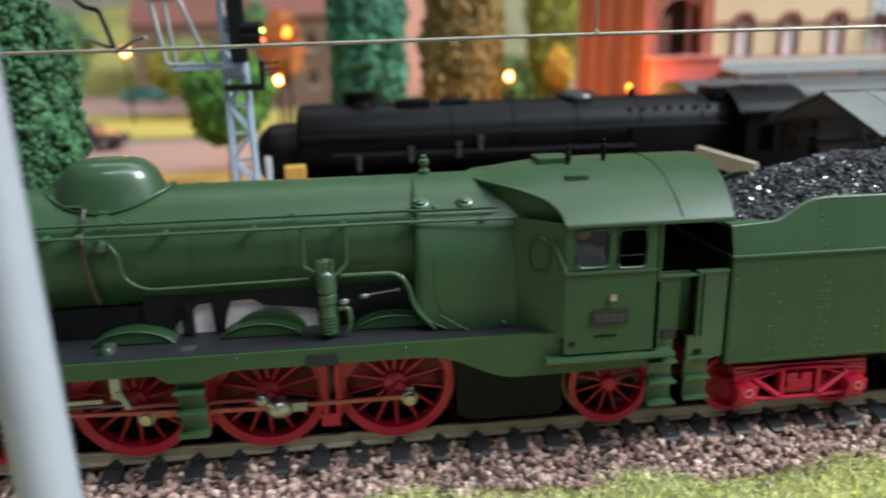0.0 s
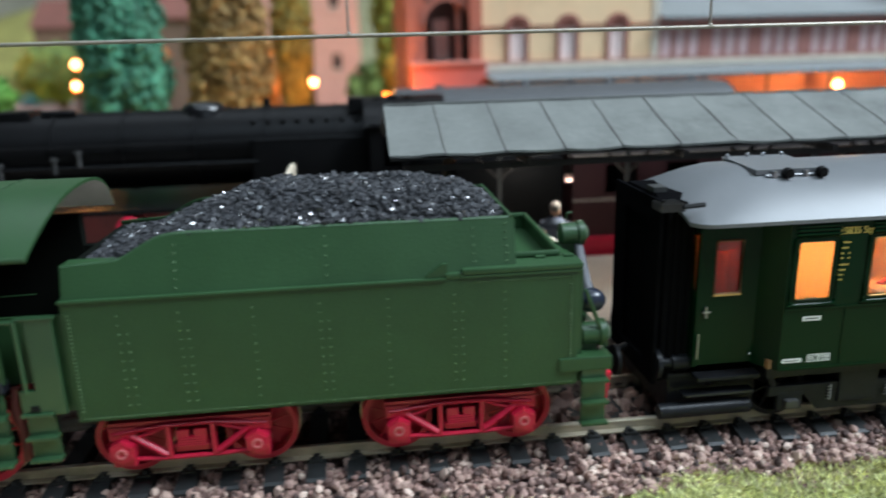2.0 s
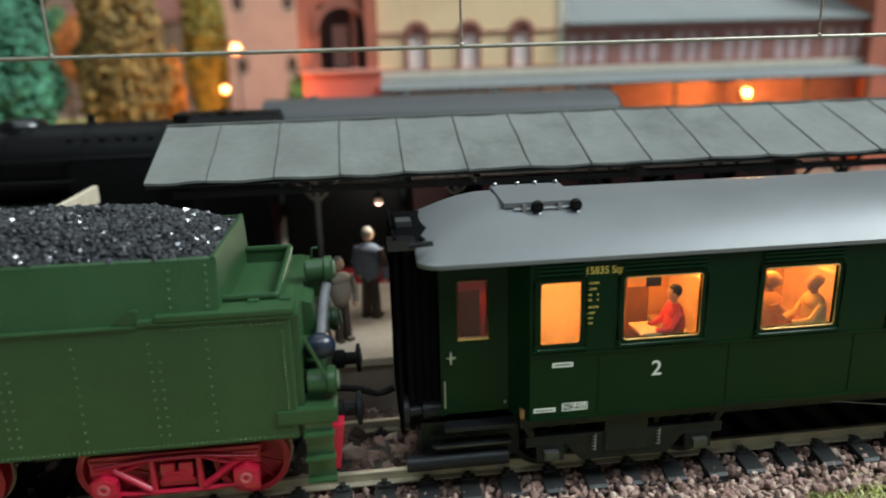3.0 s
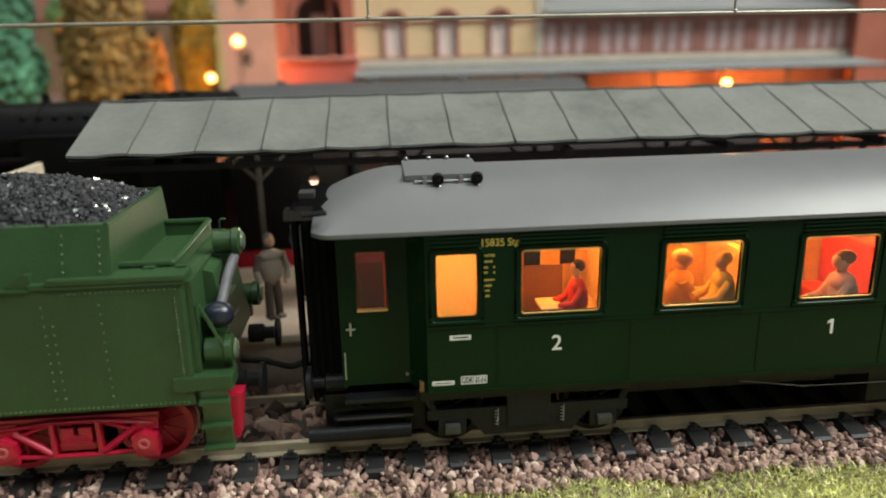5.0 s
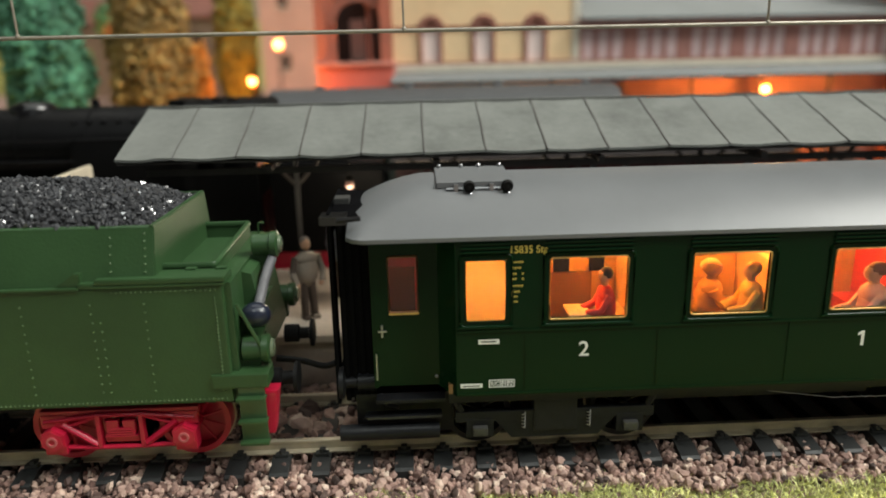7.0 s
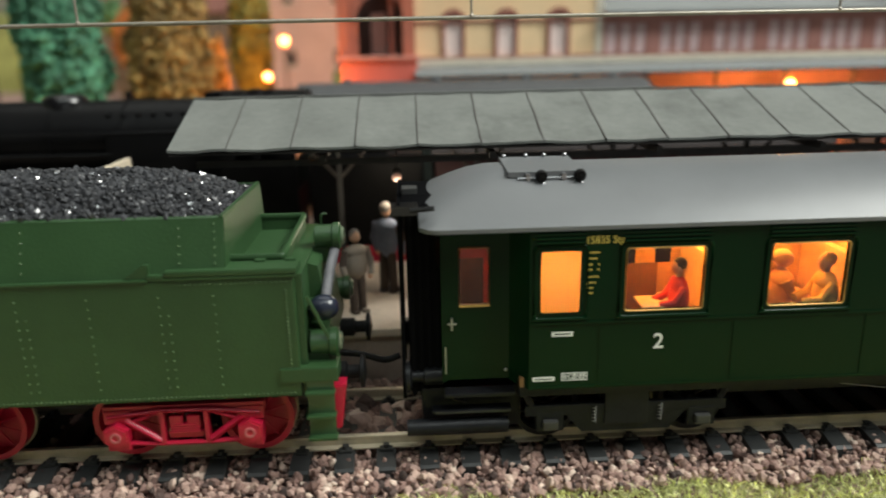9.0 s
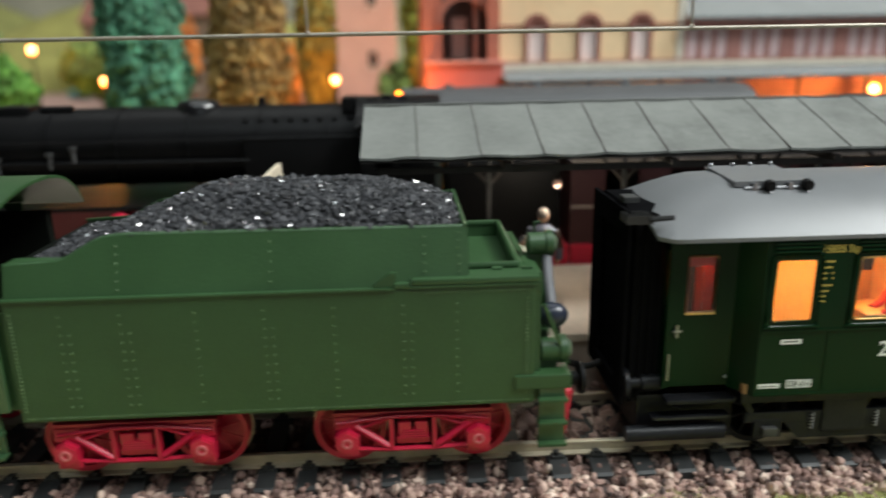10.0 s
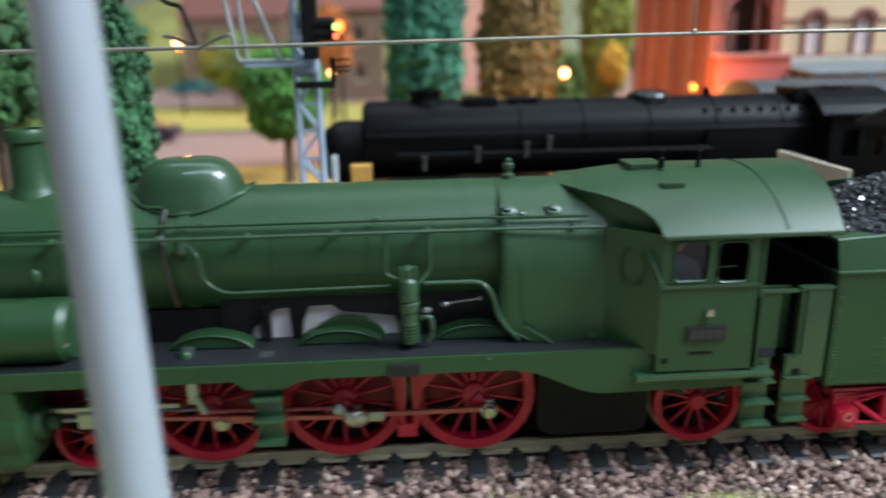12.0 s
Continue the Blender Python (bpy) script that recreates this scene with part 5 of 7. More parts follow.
def bogie_frame(xc, y, t, label=""):
    b = part("bogie_frame", box(xc - 1.22, xc + 1.22, y - 0.03, y + 0.09, 0.93, 1.06, 0.02), RED, t, label)
    part("top_bar", tube([(xc - 1.15, y - 0.05, 0.90), (xc - 0.35, y - 0.06, 0.99), (xc + 0.35, y - 0.06, 0.99), (xc + 1.15, y - 0.05, 0.90)], 0.04, 6), RED, b, smooth=60)
    part("lower_bar", tube([(xc - 1.1, y - 0.04, 0.46), (xc - 0.4, y - 0.05, 0.43), (xc + 0.4, y - 0.05, 0.43), (xc + 1.1, y - 0.04, 0.46)], 0.04, 6), RED, b, smooth=60)
    for s in (-1, 1):
        part("diagonal_bar", tube([(xc + s * 0.88, y - 0.04, 0.84), (xc + s * 0.38, y - 0.05, 0.48)], 0.06, 6), RED, b, smooth=60)
        part("diagonal_bar", tube([(xc + s * 0.36, y - 0.04, 0.96), (xc + s * 0.85, y - 0.03, 0.78)], 0.03, 6), RED, b)
        part("column", box(xc + s * 0.33 - 0.035, xc + s * 0.33 + 0.035, y - 0.09, y + 0.04, 0.42, 1.0, 0.015), RED, b)
        part("pedestal", box(xc + s * 1.005 - 0.2, xc + s * 1.005 + 0.2, y - 0.06, y + 0.06, 0.78, 1.0, 0.03), RED, b)
        part("spring_nest", box(xc + s * 0.13 - 0.10, xc + s * 0.13 + 0.10, y - 0.06, y + 0.04, 0.66, 0.88, 0.03), RED, b)
    return b


tender()
# ---- dark green passenger coach ----


def lettering(text, x, y, z, height, mat, parent, name="lettering", width=None):
    """Flat letters on a side that looks towards the viewer; x, z: their lower left."""
    cu = bpy.data.curves.new(name, "FONT")
    cu.body = text
    cu.size = 1.0
    cu.extrude = 0.01
    cu.offset = 0.008
    tmp = bpy.data.objects.new(name, cu)
    scene.collection.objects.link(tmp)
    me = bpy.data.meshes.new_from_object(tmp.evaluated_get(bpy.context.evaluated_depsgraph_get()))
    bpy.data.objects.remove(tmp)
    xs = [v.co.x for v in me.vertices]
    ys = [v.co.y for v in me.vertices]
    k = height / (max(ys) - min(ys))
    kx = k if width is None else width / (max(xs) - min(xs))
    o = root_origin(parent)
    x_min, y_min = min(xs), min(ys)
    for v in me.vertices:
        p = Vector((x + (v.co.x - x_min) * kx, y - v.co.z * 0.2, z + (v.co.y - y_min) * k))
        v.co = (p - o) * CM
    me.materials.clear()
    me.materials.append(mat)
    ob = new(name, me)
    ob.parent = parent
    ob["label"] = "painted lettering"
    return ob


def seated_figure(x, y, z, face, cloth, label, hair=None, wide=1.0):
    """A tiny seated passenger doll as one plain shape; face: -1 looks to the left along the coach."""
    bm = ball((x, y, z + 0.36), 0.16, 0.20, 0.34, 12)
    ball((x + 0.02 * face, y, z + 0.58), 0.13, 0.22, 0.15, 12, bm=bm)
    for s in (-1, 1):
        tube([(x, y + 0.1 * s, z + 0.12), (x + face * 0.38, y + 0.1 * s, z + 0.14), (x + face * 0.42, y + 0.1 * s, z - 0.25)], 0.09, 7, bm=bm)
        tube([(x, y + 0.20 * s, z + 0.60), (x + face * 0.13, y + 0.21 * s, z + 0.36), (x + face * 0.34, y + 0.13 * s, z + 0.30)], 0.06, 7, bm=bm)
    n = len(bm.faces)
    cyl((x + 0.02 * face, y, z + 0.62), (x + 0.03 * face, y, z + 0.80), 0.055, n=8, bm=bm)
    ball((x + 0.04 * face, y, z + 0.87), 0.10, 0.09, 0.125, 10, bm=bm)
    bm.faces.ensure_lookup_table()
    m = len(bm.faces)
    ball((x + 0.01 * face, y, z + 0.91), 0.11, 0.10, 0.11, 10, bm=bm)
    bm.faces.ensure_lookup_table()
    for k, f in enumerate(bm.faces):
        f.material_index = 0 if k < n else 1 if k < m else 2
    for v in bm.verts:
        v.co.x = x + (v.co.x - x) * wide
        v.co.z = z + (v.co.z - z) * (1 + 0.3 * (wide - 1))
    return solo("figurine", bm, cloth, label, "figurine", "passengers in the coach", smooth=60, origin=(x, y, z), more=(material("skin_paint", (0.62, 0.36, 0.24), 0.6), hair or material("dark_hair_paint", (0.02, 0.014, 0.01), 0.6)))


def coach():
    C = 12.1
    t = thing("passenger_coach", 25, C, 0.0, "dark bottle-green passenger coach with grey roof and lit windows", "railway coach")
    Y = 10.53
    X0, X1 = 17.22, 36.0
    wins = [(17.37, 17.98)] + [(18.64 + 2.17 * k, 19.82 + 2.17 * k) for k in range(7)]
    ZL, ZH = 2.37, 3.34
    side = part("body_side", panel(X0, X1, 1.14, 3.70, [(a, b, ZL, ZH) for a, b in wins], Y, Y + 0.08), COACH, t, "glossy dark green side wall")
    part("body_side", panel(X0, X1, 1.14, 3.70, [], 2 * C - Y - 0.08, 2 * C - Y), COACH, t)
    GOLD = material("thin_gold_frame", (0.55, 0.36, 0.12), 0.35, metal=0.5)
    pane = glass("window_glass", (0.96, 0.97, 0.96), 0.01)
    for k, (a, b) in enumerate(wins):
        part("window_frame", frame_ring(a, b, ZL, ZH, Y - 0.004, 0.013, 0.02, 0.05), GOLD if k else COACH, side, "thin gold-edged window frame", smooth=60)
        part("window_surround", frame_ring(a - 0.09, b + 0.09, ZL - 0.08, ZH + 0.08, Y - 0.003, 0.024, 0.02, 0.08), COACH, side, smooth=60)
        if k == 0:
            m = bpy.data.materials.new("frosted_pane")
            m.use_nodes = True
            nt = m.node_tree
            tl = nt.nodes.new("ShaderNodeBsdfTranslucent")
            tl.inputs["Color"].default_value = (1.0, 1.0, 1.0, 1)
            nt.links.new(tl.outputs[0], nt.nodes["Material Output"].inputs["Surface"])
            part("window_pane", box(a, b, Y + 0.02, Y + 0.026, ZL, ZH), m, side, "frosted, evenly lit window pane")
        else:
            part("window_pane", box(a, b, Y + 0.03, Y + 0.034, ZL, ZH), pane, side, "clear window pane").visible_shadow = False
        part("louvre", box(a - 0.06, b + 0.06, Y - 0.05, Y, 3.45, 3.48, 0.008), COACH, side)
        part("louvre", box(a - 0.06, b + 0.06, Y - 0.045, Y, 3.515, 3.545, 0.008), COACH, side)
        part("louvre", box(a - 0.06, b + 0.06, Y - 0.04, Y, 3.575, 3.605, 0.008), COACH, side)
        part("sill", box(a - 0.12, b + 0.12, Y - 0.035, Y, 2.26, 2.30, 0.01), COACH, side)
    part("belt_rail", box(X0, X1, Y - 0.018, Y, 2.19, 2.24, 0.006), COACH, side)
    part("lower_rail", box(X0, X1, Y - 0.015, Y, 1.14, 1.19, 0.006), COACH, side)
    for k in range(9):
        part("panel_strip", box(18.28 + 2.05 * k, 18.31 + 2.05 * k, Y - 0.012, Y, 1.19, 2.19), COACH, side)
    part("cornice", box(X0, X1, Y - 0.02, Y + 0.02, 3.645, 3.69, 0.006), COACH, side)
    # recessed end with the door
    D = 10.92
    part("end_corner", prism([(X0, Y), (X0, Y + 0.1), (17.0, D + 0.08), (16.97, D)], "z", 1.14, 3.70), COACH, t)
    door = part("door", panel(16.0, 16.97, 1.17, 3.70, [(16.21, 16.66, 2.42, 3.32)], D, D + 0.06), COACH, t, "dark green entrance door with window")
    part("window_frame", frame_ring(16.21, 16.66, 2.42, 3.32, D - 0.004, 0.018, 0.02, 0.04), material("brown_window_frame", (0.20, 0.09, 0.04), 0.4), door, "thin brown door window frame", smooth=60)
    part("window_pane", box(16.21, 16.66, D + 0.03, D + 0.034, 2.42, 3.32), pane, door, "clear door window pane").visible_shadow = False
    h = part("door_handle", box(16.07, 16.10, D - 0.06, D, 2.02, 2.22, 0.008), STEEL, door, "small silver cross handle")
    part("handle_bar", box(16.02, 16.16, D - 0.06, D - 0.03, 2.11, 2.14, 0.008), STEEL, door)
    part("hinge", ball((16.92, D - 0.02, 1.32), 0.03, n=8), STEEL, door)
    part("grab_rail", tube([(15.98, D - 0.05, 1.3), (15.98, D - 0.05, 1.75)], 0.015, 6), STEEL, t, "thin silver grab rail")
    part("end_wall", panel(D, 2 * C - D, 1.14, 3.8, [(11.0, 11.2, 2.45, 3.40)], 15.93, 16.0, place=lambda a, b, c: (b, a, c)), COACH, t)
    part("end_side", box(16.0, X0, 2 * C - D - 0.06, 2 * C - D, 1.14, 3.62), COACH, t)
    # gangway bellows
    bel = part("gangway", box(15.42, 15.95, 11.16, 13.04, 0.86, 3.90, 0.06), BELLOWS, t, "black folded gangway bellows")
    for k in range(4):
        x = 15.44 + 0.13 * k
        part("fold", box(x, x + 0.09, 11.12, 13.08, 0.82, 3.94, 0.04), BELLOWS, bel)
    part("gangway_frame", panel(11.08, 13.12, 0.8, 3.98, [(11.5, 12.7, 1.1, 3.6)], 15.30, 15.36, place=lambda a, b, c: (b, a, c)), BELLOWS, t, "black gangway end frame")
    part("gangway_hood", prism([(11.16, 3.86), (11.5, 4.02), (12.7, 4.02), (13.04, 3.86)], "x", 15.36, 15.95, bevel=0.02), BELLOWS, t, "black sloped cover over the gangway")
    for k in range(4):
        part("grille_slat", box(15.22, 15.62, 10.9 + 0.11 * k, 10.92 + 0.11 * k, 3.84, 3.97), material("dark_grey_metal", (0.016, 0.016, 0.016), 0.4), t)
    part("end_lamp_box", box(15.38, 15.62, 11.6, 11.9, 4.0, 4.11, 0.02), material("dull_grey_box", (0.03, 0.031, 0.03), 0.5), t, "small grey lamp box")
    part("roof_hook", tube([(15.5, 10.72, 3.96), (15.85, 10.72, 3.98)], 0.04, 6), BLACK, t)
    # roof
    bm = bmesh.new()
    xs = [15.62, 15.66, 15.74, 15.86, 16.0, 16.2, 16.45, 16.75, 17.1, 17.5, 18.5, 20, 22, 25, 28, 31, 34, 36]
    nu = 32
    tops, lows = [], []
    for x in xs:
        f = min(1.0, (x - 15.60) / 1.35)
        rise = 0.20 + 0.46 * math.sin(f * math.pi / 2) ** 0.9
        wid = 1.63 - 0.30 * (1 - min(1.0, (x - 15.58) / 0.30)) ** 2
        ra, rb = [], []
        for j in range(nu + 1):
            u = -1 + 2 * j / nu
            s = math.copysign(abs(u) ** 0.85, u)
            z = 3.71 + rise * (1 - abs(s) ** 2.3)
            ra.append(bm.verts.new((x, C + wid * s, z)))
            rb.append(bm.verts.new((x, C + wid * s, z - 0.06)))
        tops.append(ra)
        lows.append(rb)
    for i in range(len(xs) - 1):
        for j in range(nu):
            bm.faces.new((tops[i][j], tops[i + 1][j], tops[i + 1][j + 1], tops[i][j + 1]))
            bm.faces.new((lows[i][j], lows[i][j + 1], lows[i + 1][j + 1], lows[i + 1][j]))
        bm.faces.new((tops[i][0], lows[i][0], lows[i + 1][0], tops[i + 1][0]))
        bm.faces.new((tops[i][nu], tops[i + 1][nu], lows[i + 1][nu], lows[i][nu]))
    for i in (0, len(xs) - 1):
        for j in range(nu):
            bm.faces.new((tops[i][j], tops[i][j + 1], lows[i][j + 1], lows[i][j]))
    bmesh.ops.recalc_face_normals(bm, faces=bm.faces[:])
    roof = part("roof", bm, ROOF, t, "satin grey arched roof with rounded end", smooth=45)
    part("roof_pin", cyl((20.35, 10.75, 3.8), (20.35, 10.75, 3.92), 0.015, n=6), BLACK, roof)
    hatch = part("roof_hatch", prism([(11.35, 4.28), (12.5, 4.36), (12.5, 4.42), (11.35, 4.36)], "x", 17.0, 18.18, bevel=0.01), ROOF, roof, "pale roof plate with fittings")
    for x in (17.08, 17.45, 17.75, 18.1):
        part("bolt", ball((x, 12.45, 4.44), 0.04, n=8), STEEL, hatch)
    part("vent_bar", tube([(17.15, 11.30, 4.27), (18.18, 11.30, 4.27)], 0.025, 6), STEEL, roof, "thin silver bar")
    for x in (17.5, 18.09):
        v = part("roof_ventilator", ball((x, 11.26, 4.31), 0.095, 0.095, 0.095, 14), BLACK, roof, "small black ball ventilator", smooth=60)
        part("ventilator_ring", ring((x, 11.20, 4.31), (0, 1, 0), 0.03, 0.075, 0.03, 16), SATIN, v)
        part("ventilator_foot", ball((x, 11.25, 4.19), 0.07, 0.06, 0.04, 10), STEEL, v, "small silver foot", smooth=60)
    for x in (17.3, 17.85):
        part("bar_clip", box(x - 0.03, x + 0.03, 11.26, 11.36, 4.22, 4.34), STEEL, roof)
    # underframe and bogie
    # added block hides the bright ballast beyond and keeps this space dark
    part("underfloor_filler", box(15.6, 17.2, 11.1, 13.1, 0.22, 0.95, 0.05), UNDERGEAR, t, "added black block that darkens the space below the entrance")
    part("solebar", box(17.1, X1, 10.62, 13.58, 0.98, 1.14), UNDERGEAR, t, "black solebar")
    for a in (17.22, 32.0):
        b = bogie_side(a + 1.58, 10.72, t)
        bogie_side(a + 1.58, 13.48, t)
        for dx in (0.37, 2.79):
            for s, y in ((-1, 11.12), (1, 13.08)):
                wheel(t, "coach_wheel", a + dx, y, 0.55, 0.55, 8, UNDERGEAR, s)
            part("axlebox", box(a + dx - 0.12, a + dx + 0.12, 10.56, 10.75, 0.40, 0.55, 0.03), material("dull_axlebox", (0.055, 0.055, 0.052), 0.4, metal=0.3), b, "grey axlebox")
        for dx in (1.07, 2.12):
            pts = [(a + dx + 0.028 * math.cos(k * 0.9), 10.66 + 0.028 * math.sin(k * 0.9), 0.46 + 0.008 * k) for k in range(38)]
            part("coil_spring", tube(pts, 0.010, 5), material("spring_steel", (0.3, 0.3, 0.3), 0.35, metal=0.8), b, "small coil spring")
    st = part("entrance_step", box(15.75, 17.0, 10.78, 10.98, 0.66, 0.71, 0.02), UNDERGEAR, t, "black entrance step")
    part("step_lower", cyl((15.35, 10.85, 0.40), (16.95, 10.85, 0.40), 0.13, n=14), UNDERGEAR, st, smooth=40)
    part("step_edge", box(15.8, 16.98, 10.765, 10.775, 0.66, 0.70), material("worn_step_edge", (0.022, 0.022, 0.025), 0.35), st, "worn grey step edge")
    part("drain_pipe", tube(rounded([(16.02, 10.95, 1.02), (16.1, 10.95, 0.82), (16.3, 11.0, 0.75)], 0.05), 0.03, 6), MATS["worn_step_edge"], st, smooth=60)
    part("step_upper", box(15.95, 17.05, 10.72, 10.98, 0.95, 1.02, 0.02), UNDERGEAR, st)
    for x, s in ((22.0, 1), (30.5, -1)):
        part("truss_rod", tube([(x, 10.70, 0.98), (x + s * 1.35, 10.70, 0.78), (26.2, 10.70, 0.74)], 0.009, 6), MATS["spring_steel"], t, "thin bright truss rod")
    part("battery_box", box(24.5, 27.5, 10.75, 12.0, 0.40, 0.98, 0.03), UNDERGEAR, t)
    part("brake_gear", box(20.6, 24.3, 11.3, 12.8, 0.55, 0.95), UNDERGEAR, t)
    part("buffer", lathe([(0.15, 0), (0.15, 0.3), (0.1, 0.32), (0.1, 0.5), (0.26, 0.53), (0.26, 0.6), (0.001, 0.62)], (15.95, 11.15, 1.15), (-1, 0, 0), 18), UNDERGEAR, t, "black buffer", smooth=40)
    part("buffer", lathe([(0.15, 0), (0.15, 0.3), (0.1, 0.32), (0.1, 0.5), (0.26, 0.53), (0.26, 0.6), (0.001, 0.62)], (15.95, 13.05, 1.15), (-1, 0, 0), 18), UNDERGEAR, t, "black buffer", smooth=40)
    # lettering and labels
    WHITE = material("white_lettering", (0.75, 0.76, 0.74), 0.5, var=0.03)
    YEL = material("yellow_lettering", (0.60, 0.46, 0.10), 0.5, var=0.03)
    lettering("2", 19.11, Y - 0.004, 1.75, 0.245, WHITE, side)
    part("lettering", prism([(23.50, 1.925), (23.50, 1.965), (23.555, 2.0), (23.60, 2.0), (23.60, 1.755), (23.555, 1.755), (23.555, 1.945)], "y", Y - 0.006, Y), WHITE, side, "painted lettering")
    lettering("15835 Stg", 18.05, Y - 0.006, 3.395, 0.15, YEL, side, width=0.55)
    rows = ((3.28, 5, 0.0), (3.19, 4, 0.0), (3.10, 2, 0.0), (3.10, 1, 0.14), (3.02, 2, 0.0), (3.02, 1, 0.14), (2.91, 5, 0.0), (2.82, 3, 0.02), (2.74, 2, 0.02), (2.66, 2, 0.02))
    for z, n, dx in rows:
        for j in range(n):
            part("bar", box(18.08 + dx + 0.034 * j, 18.10 + dx + 0.034 * j, Y - 0.004, Y, z, z + 0.028), YEL, side)
    part("bar", box(18.065, 18.075, Y - 0.004, Y, 2.62, 2.86), YEL, side)
    l1 = part("label_plate", box(17.56, 17.88, Y - 0.005, Y, 2.0, 2.075), WHITE, side, "white printed label")
    part("bar", box(17.60, 17.84, Y - 0.007, Y - 0.005, 2.03, 2.05), UNDERGEAR, l1)
    l2 = part("label_plate", box(17.28, 17.62, Y - 0.005, Y, 1.275, 1.345), WHITE, side, "white printed label")
    part("bar", box(17.31, 17.58, Y - 0.007, Y - 0.005, 1.30, 1.315), UNDERGEAR, l2)
    part("ric_frame", panel(17.72, 18.12, 1.27, 1.40, [(17.735, 17.89, 1.285, 1.385), (17.90, 17.97, 1.285, 1.333), (17.98, 18.105, 1.285, 1.333), (17.90, 17.97, 1.343, 1.385), (17.98, 18.105, 1.343, 1.385)], Y - 0.004, Y - 0.001), WHITE, side, "white outlined lettering box")
    lettering("RIC", 17.75, Y - 0.002, 1.30, 0.07, WHITE, side, width=0.13)
    for x in (17.91, 18.0, 18.05):
        part("bar", box(x, x + 0.04, Y - 0.004, Y, 1.35, 1.375), WHITE, side)
        part("bar", box(x, x + 0.03, Y - 0.004, Y, 1.295, 1.32), WHITE, side)
    part("bar", box(19.55, 19.80, Y - 0.004, Y, 1.155, 1.175), YEL, side)
    part("bar", box(20.15, 20.34, Y - 0.004, Y, 1.155, 1.175), YEL, side)
    # inside: floor, corridor wall, partitions, seats
    CREAMW = material("cream_compartment_wall", (0.74, 0.50, 0.23), 0.6)
    BROWNW = material("brown_compartment_wall", (0.30, 0.16, 0.07), 0.6)
    TAN = material("tan_bench_cloth", (0.62, 0.40, 0.20), 0.8)
    REDSEAT = material("red_bench_cloth", (0.55, 0.035, 0.03), 0.8)
    part("coach_floor", box(17.1, X1, 10.62, 13.58, 1.14, 1.30), BROWNW, t)
    part("coach_floor", box(16.0, 17.1, 11.0, 13.2, 1.14, 1.30), BROWNW, t)
    part("corridor_wall", panel(17.2, X1, 1.3, 3.60, [(18.95 + 2.17 * k, 19.35 + 2.17 * k, 2.5, 3.3) for k in range(7)], 12.55, 12.62), CREAMW, t, "cream corridor partition")
    part("inner_ceiling", box(16.0, X1, 10.98, 13.2, 3.56, 3.60), CREAMW, t)
    # unseen white wall, set close behind the frosted pane to brighten it
    part("pane_reflector", box(17.1, 18.18, 11.75, 11.8, 1.3, 3.56), material("white_reflector_wall", (0.85, 0.85, 0.84), 0.6), t)
    part("lavatory_wall", box(17.05, 17.10, 10.95, 12.55, 1.3, 3.56), CREAMW, t)
    part("vestibule_wall", box(16.95, 17.0, 11.0, 13.2, 1.3, 3.56), material("orange_red_panel", (0.62, 0.05, 0.025), 0.6), t, "orange-red vestibule wall")
    part("curtain", box(16.62, 16.94, 11.30, 11.36, 1.3, 3.56), MATS["orange_red_panel"], t, "hanging red curtain")
    part("vestibule_back", box(16.05, 16.95, 12.4, 12.46, 1.3, 3.56), material("red_brown_panel", (0.05, 0.018, 0.008), 0.7), t)
    part("sill_strip", box(16.2, 16.67, D - 0.03, D + 0.03, 2.385, 2.415), GOLD, door, "thin bright window sill")
    part("curtain_valance", box(16.2, 16.7, 11.05, 11.09, 3.12, 3.40), REDSEAT, t, "red curtain valance at the door window")
    part("dado", box(18.3, X1 - 0.2, 12.52, 12.55, 1.3, 2.72), material("ochre_brown_dado", (0.48, 0.25, 0.09), 0.6), t, "ochre-brown lower corridor panelling")
    for k in range(8):
        x = 18.22 + 2.17 * k
        m = (BROWNW, CREAMW, CREAMW)[k % 3]
        part("partition", box(x - 0.03, x + 0.03, 10.66, 12.55, 1.3, 3.56), m, t)
        if k == 7:
            break
        cloth = TAN if k < 2 else REDSEAT if k < 4 else TAN
        for a, s in ((x + 0.03, 1), (x + 2.14, -1)):
            xa, xb = sorted((a, a + s * 0.55))
            part("bench", box(xa, xb, 10.75, 12.5, 1.3, 1.95, 0.06), cloth, t, "padded compartment bench")
            xa, xb = sorted((a, a + s * 0.16))
            part("bench_back", box(xa, xb, 10.75, 12.5, 1.95, 2.95, 0.06), cloth, t)
        part("wall_picture", box(x + 0.035, x + 0.05, 11.2, 11.9, 2.95, 3.3), BROWNW, t)
        part("picture_frame", box(x + 0.76, x + 1.04, 12.02, 12.05, 2.64, 2.90, 0.01), SATIN, t, "small dark framed picture")
    part("corridor_door", box(18.28, 19.66, 12.06, 12.10, 1.3, 2.62), material("dark_brown_door", (0.15, 0.065, 0.025), 0.6), t, "brown lower compartment panelling")
    part("picture_frame", box(19.60, 19.86, 12.02, 12.05, 2.64, 2.92, 0.01), SATIN, t, "small dark framed picture")
    part("table", box(19.0, 19.35, 10.75, 11.25, 2.30, 2.34, 0.01), TAN, t, "small folding table")
    part("light_strip", box(17.2, X1 - 0.2, 11.5, 11.62, 3.52, 3.55), glow("warm_lamp_strip", (1.0, 0.42, 0.09), 80.0), t, "warm glowing ceiling lamp strip")
    part("vestibule_lamp", box(16.35, 16.60, 11.25, 11.40, 3.50, 3.55), glow("red_vestibule_lamp", (1.0, 0.42, 0.13), 85.0), t, "small warm vestibule lamp")
    CL1 = material("red_cloth_paint", (0.60, 0.03, 0.03), 0.7)
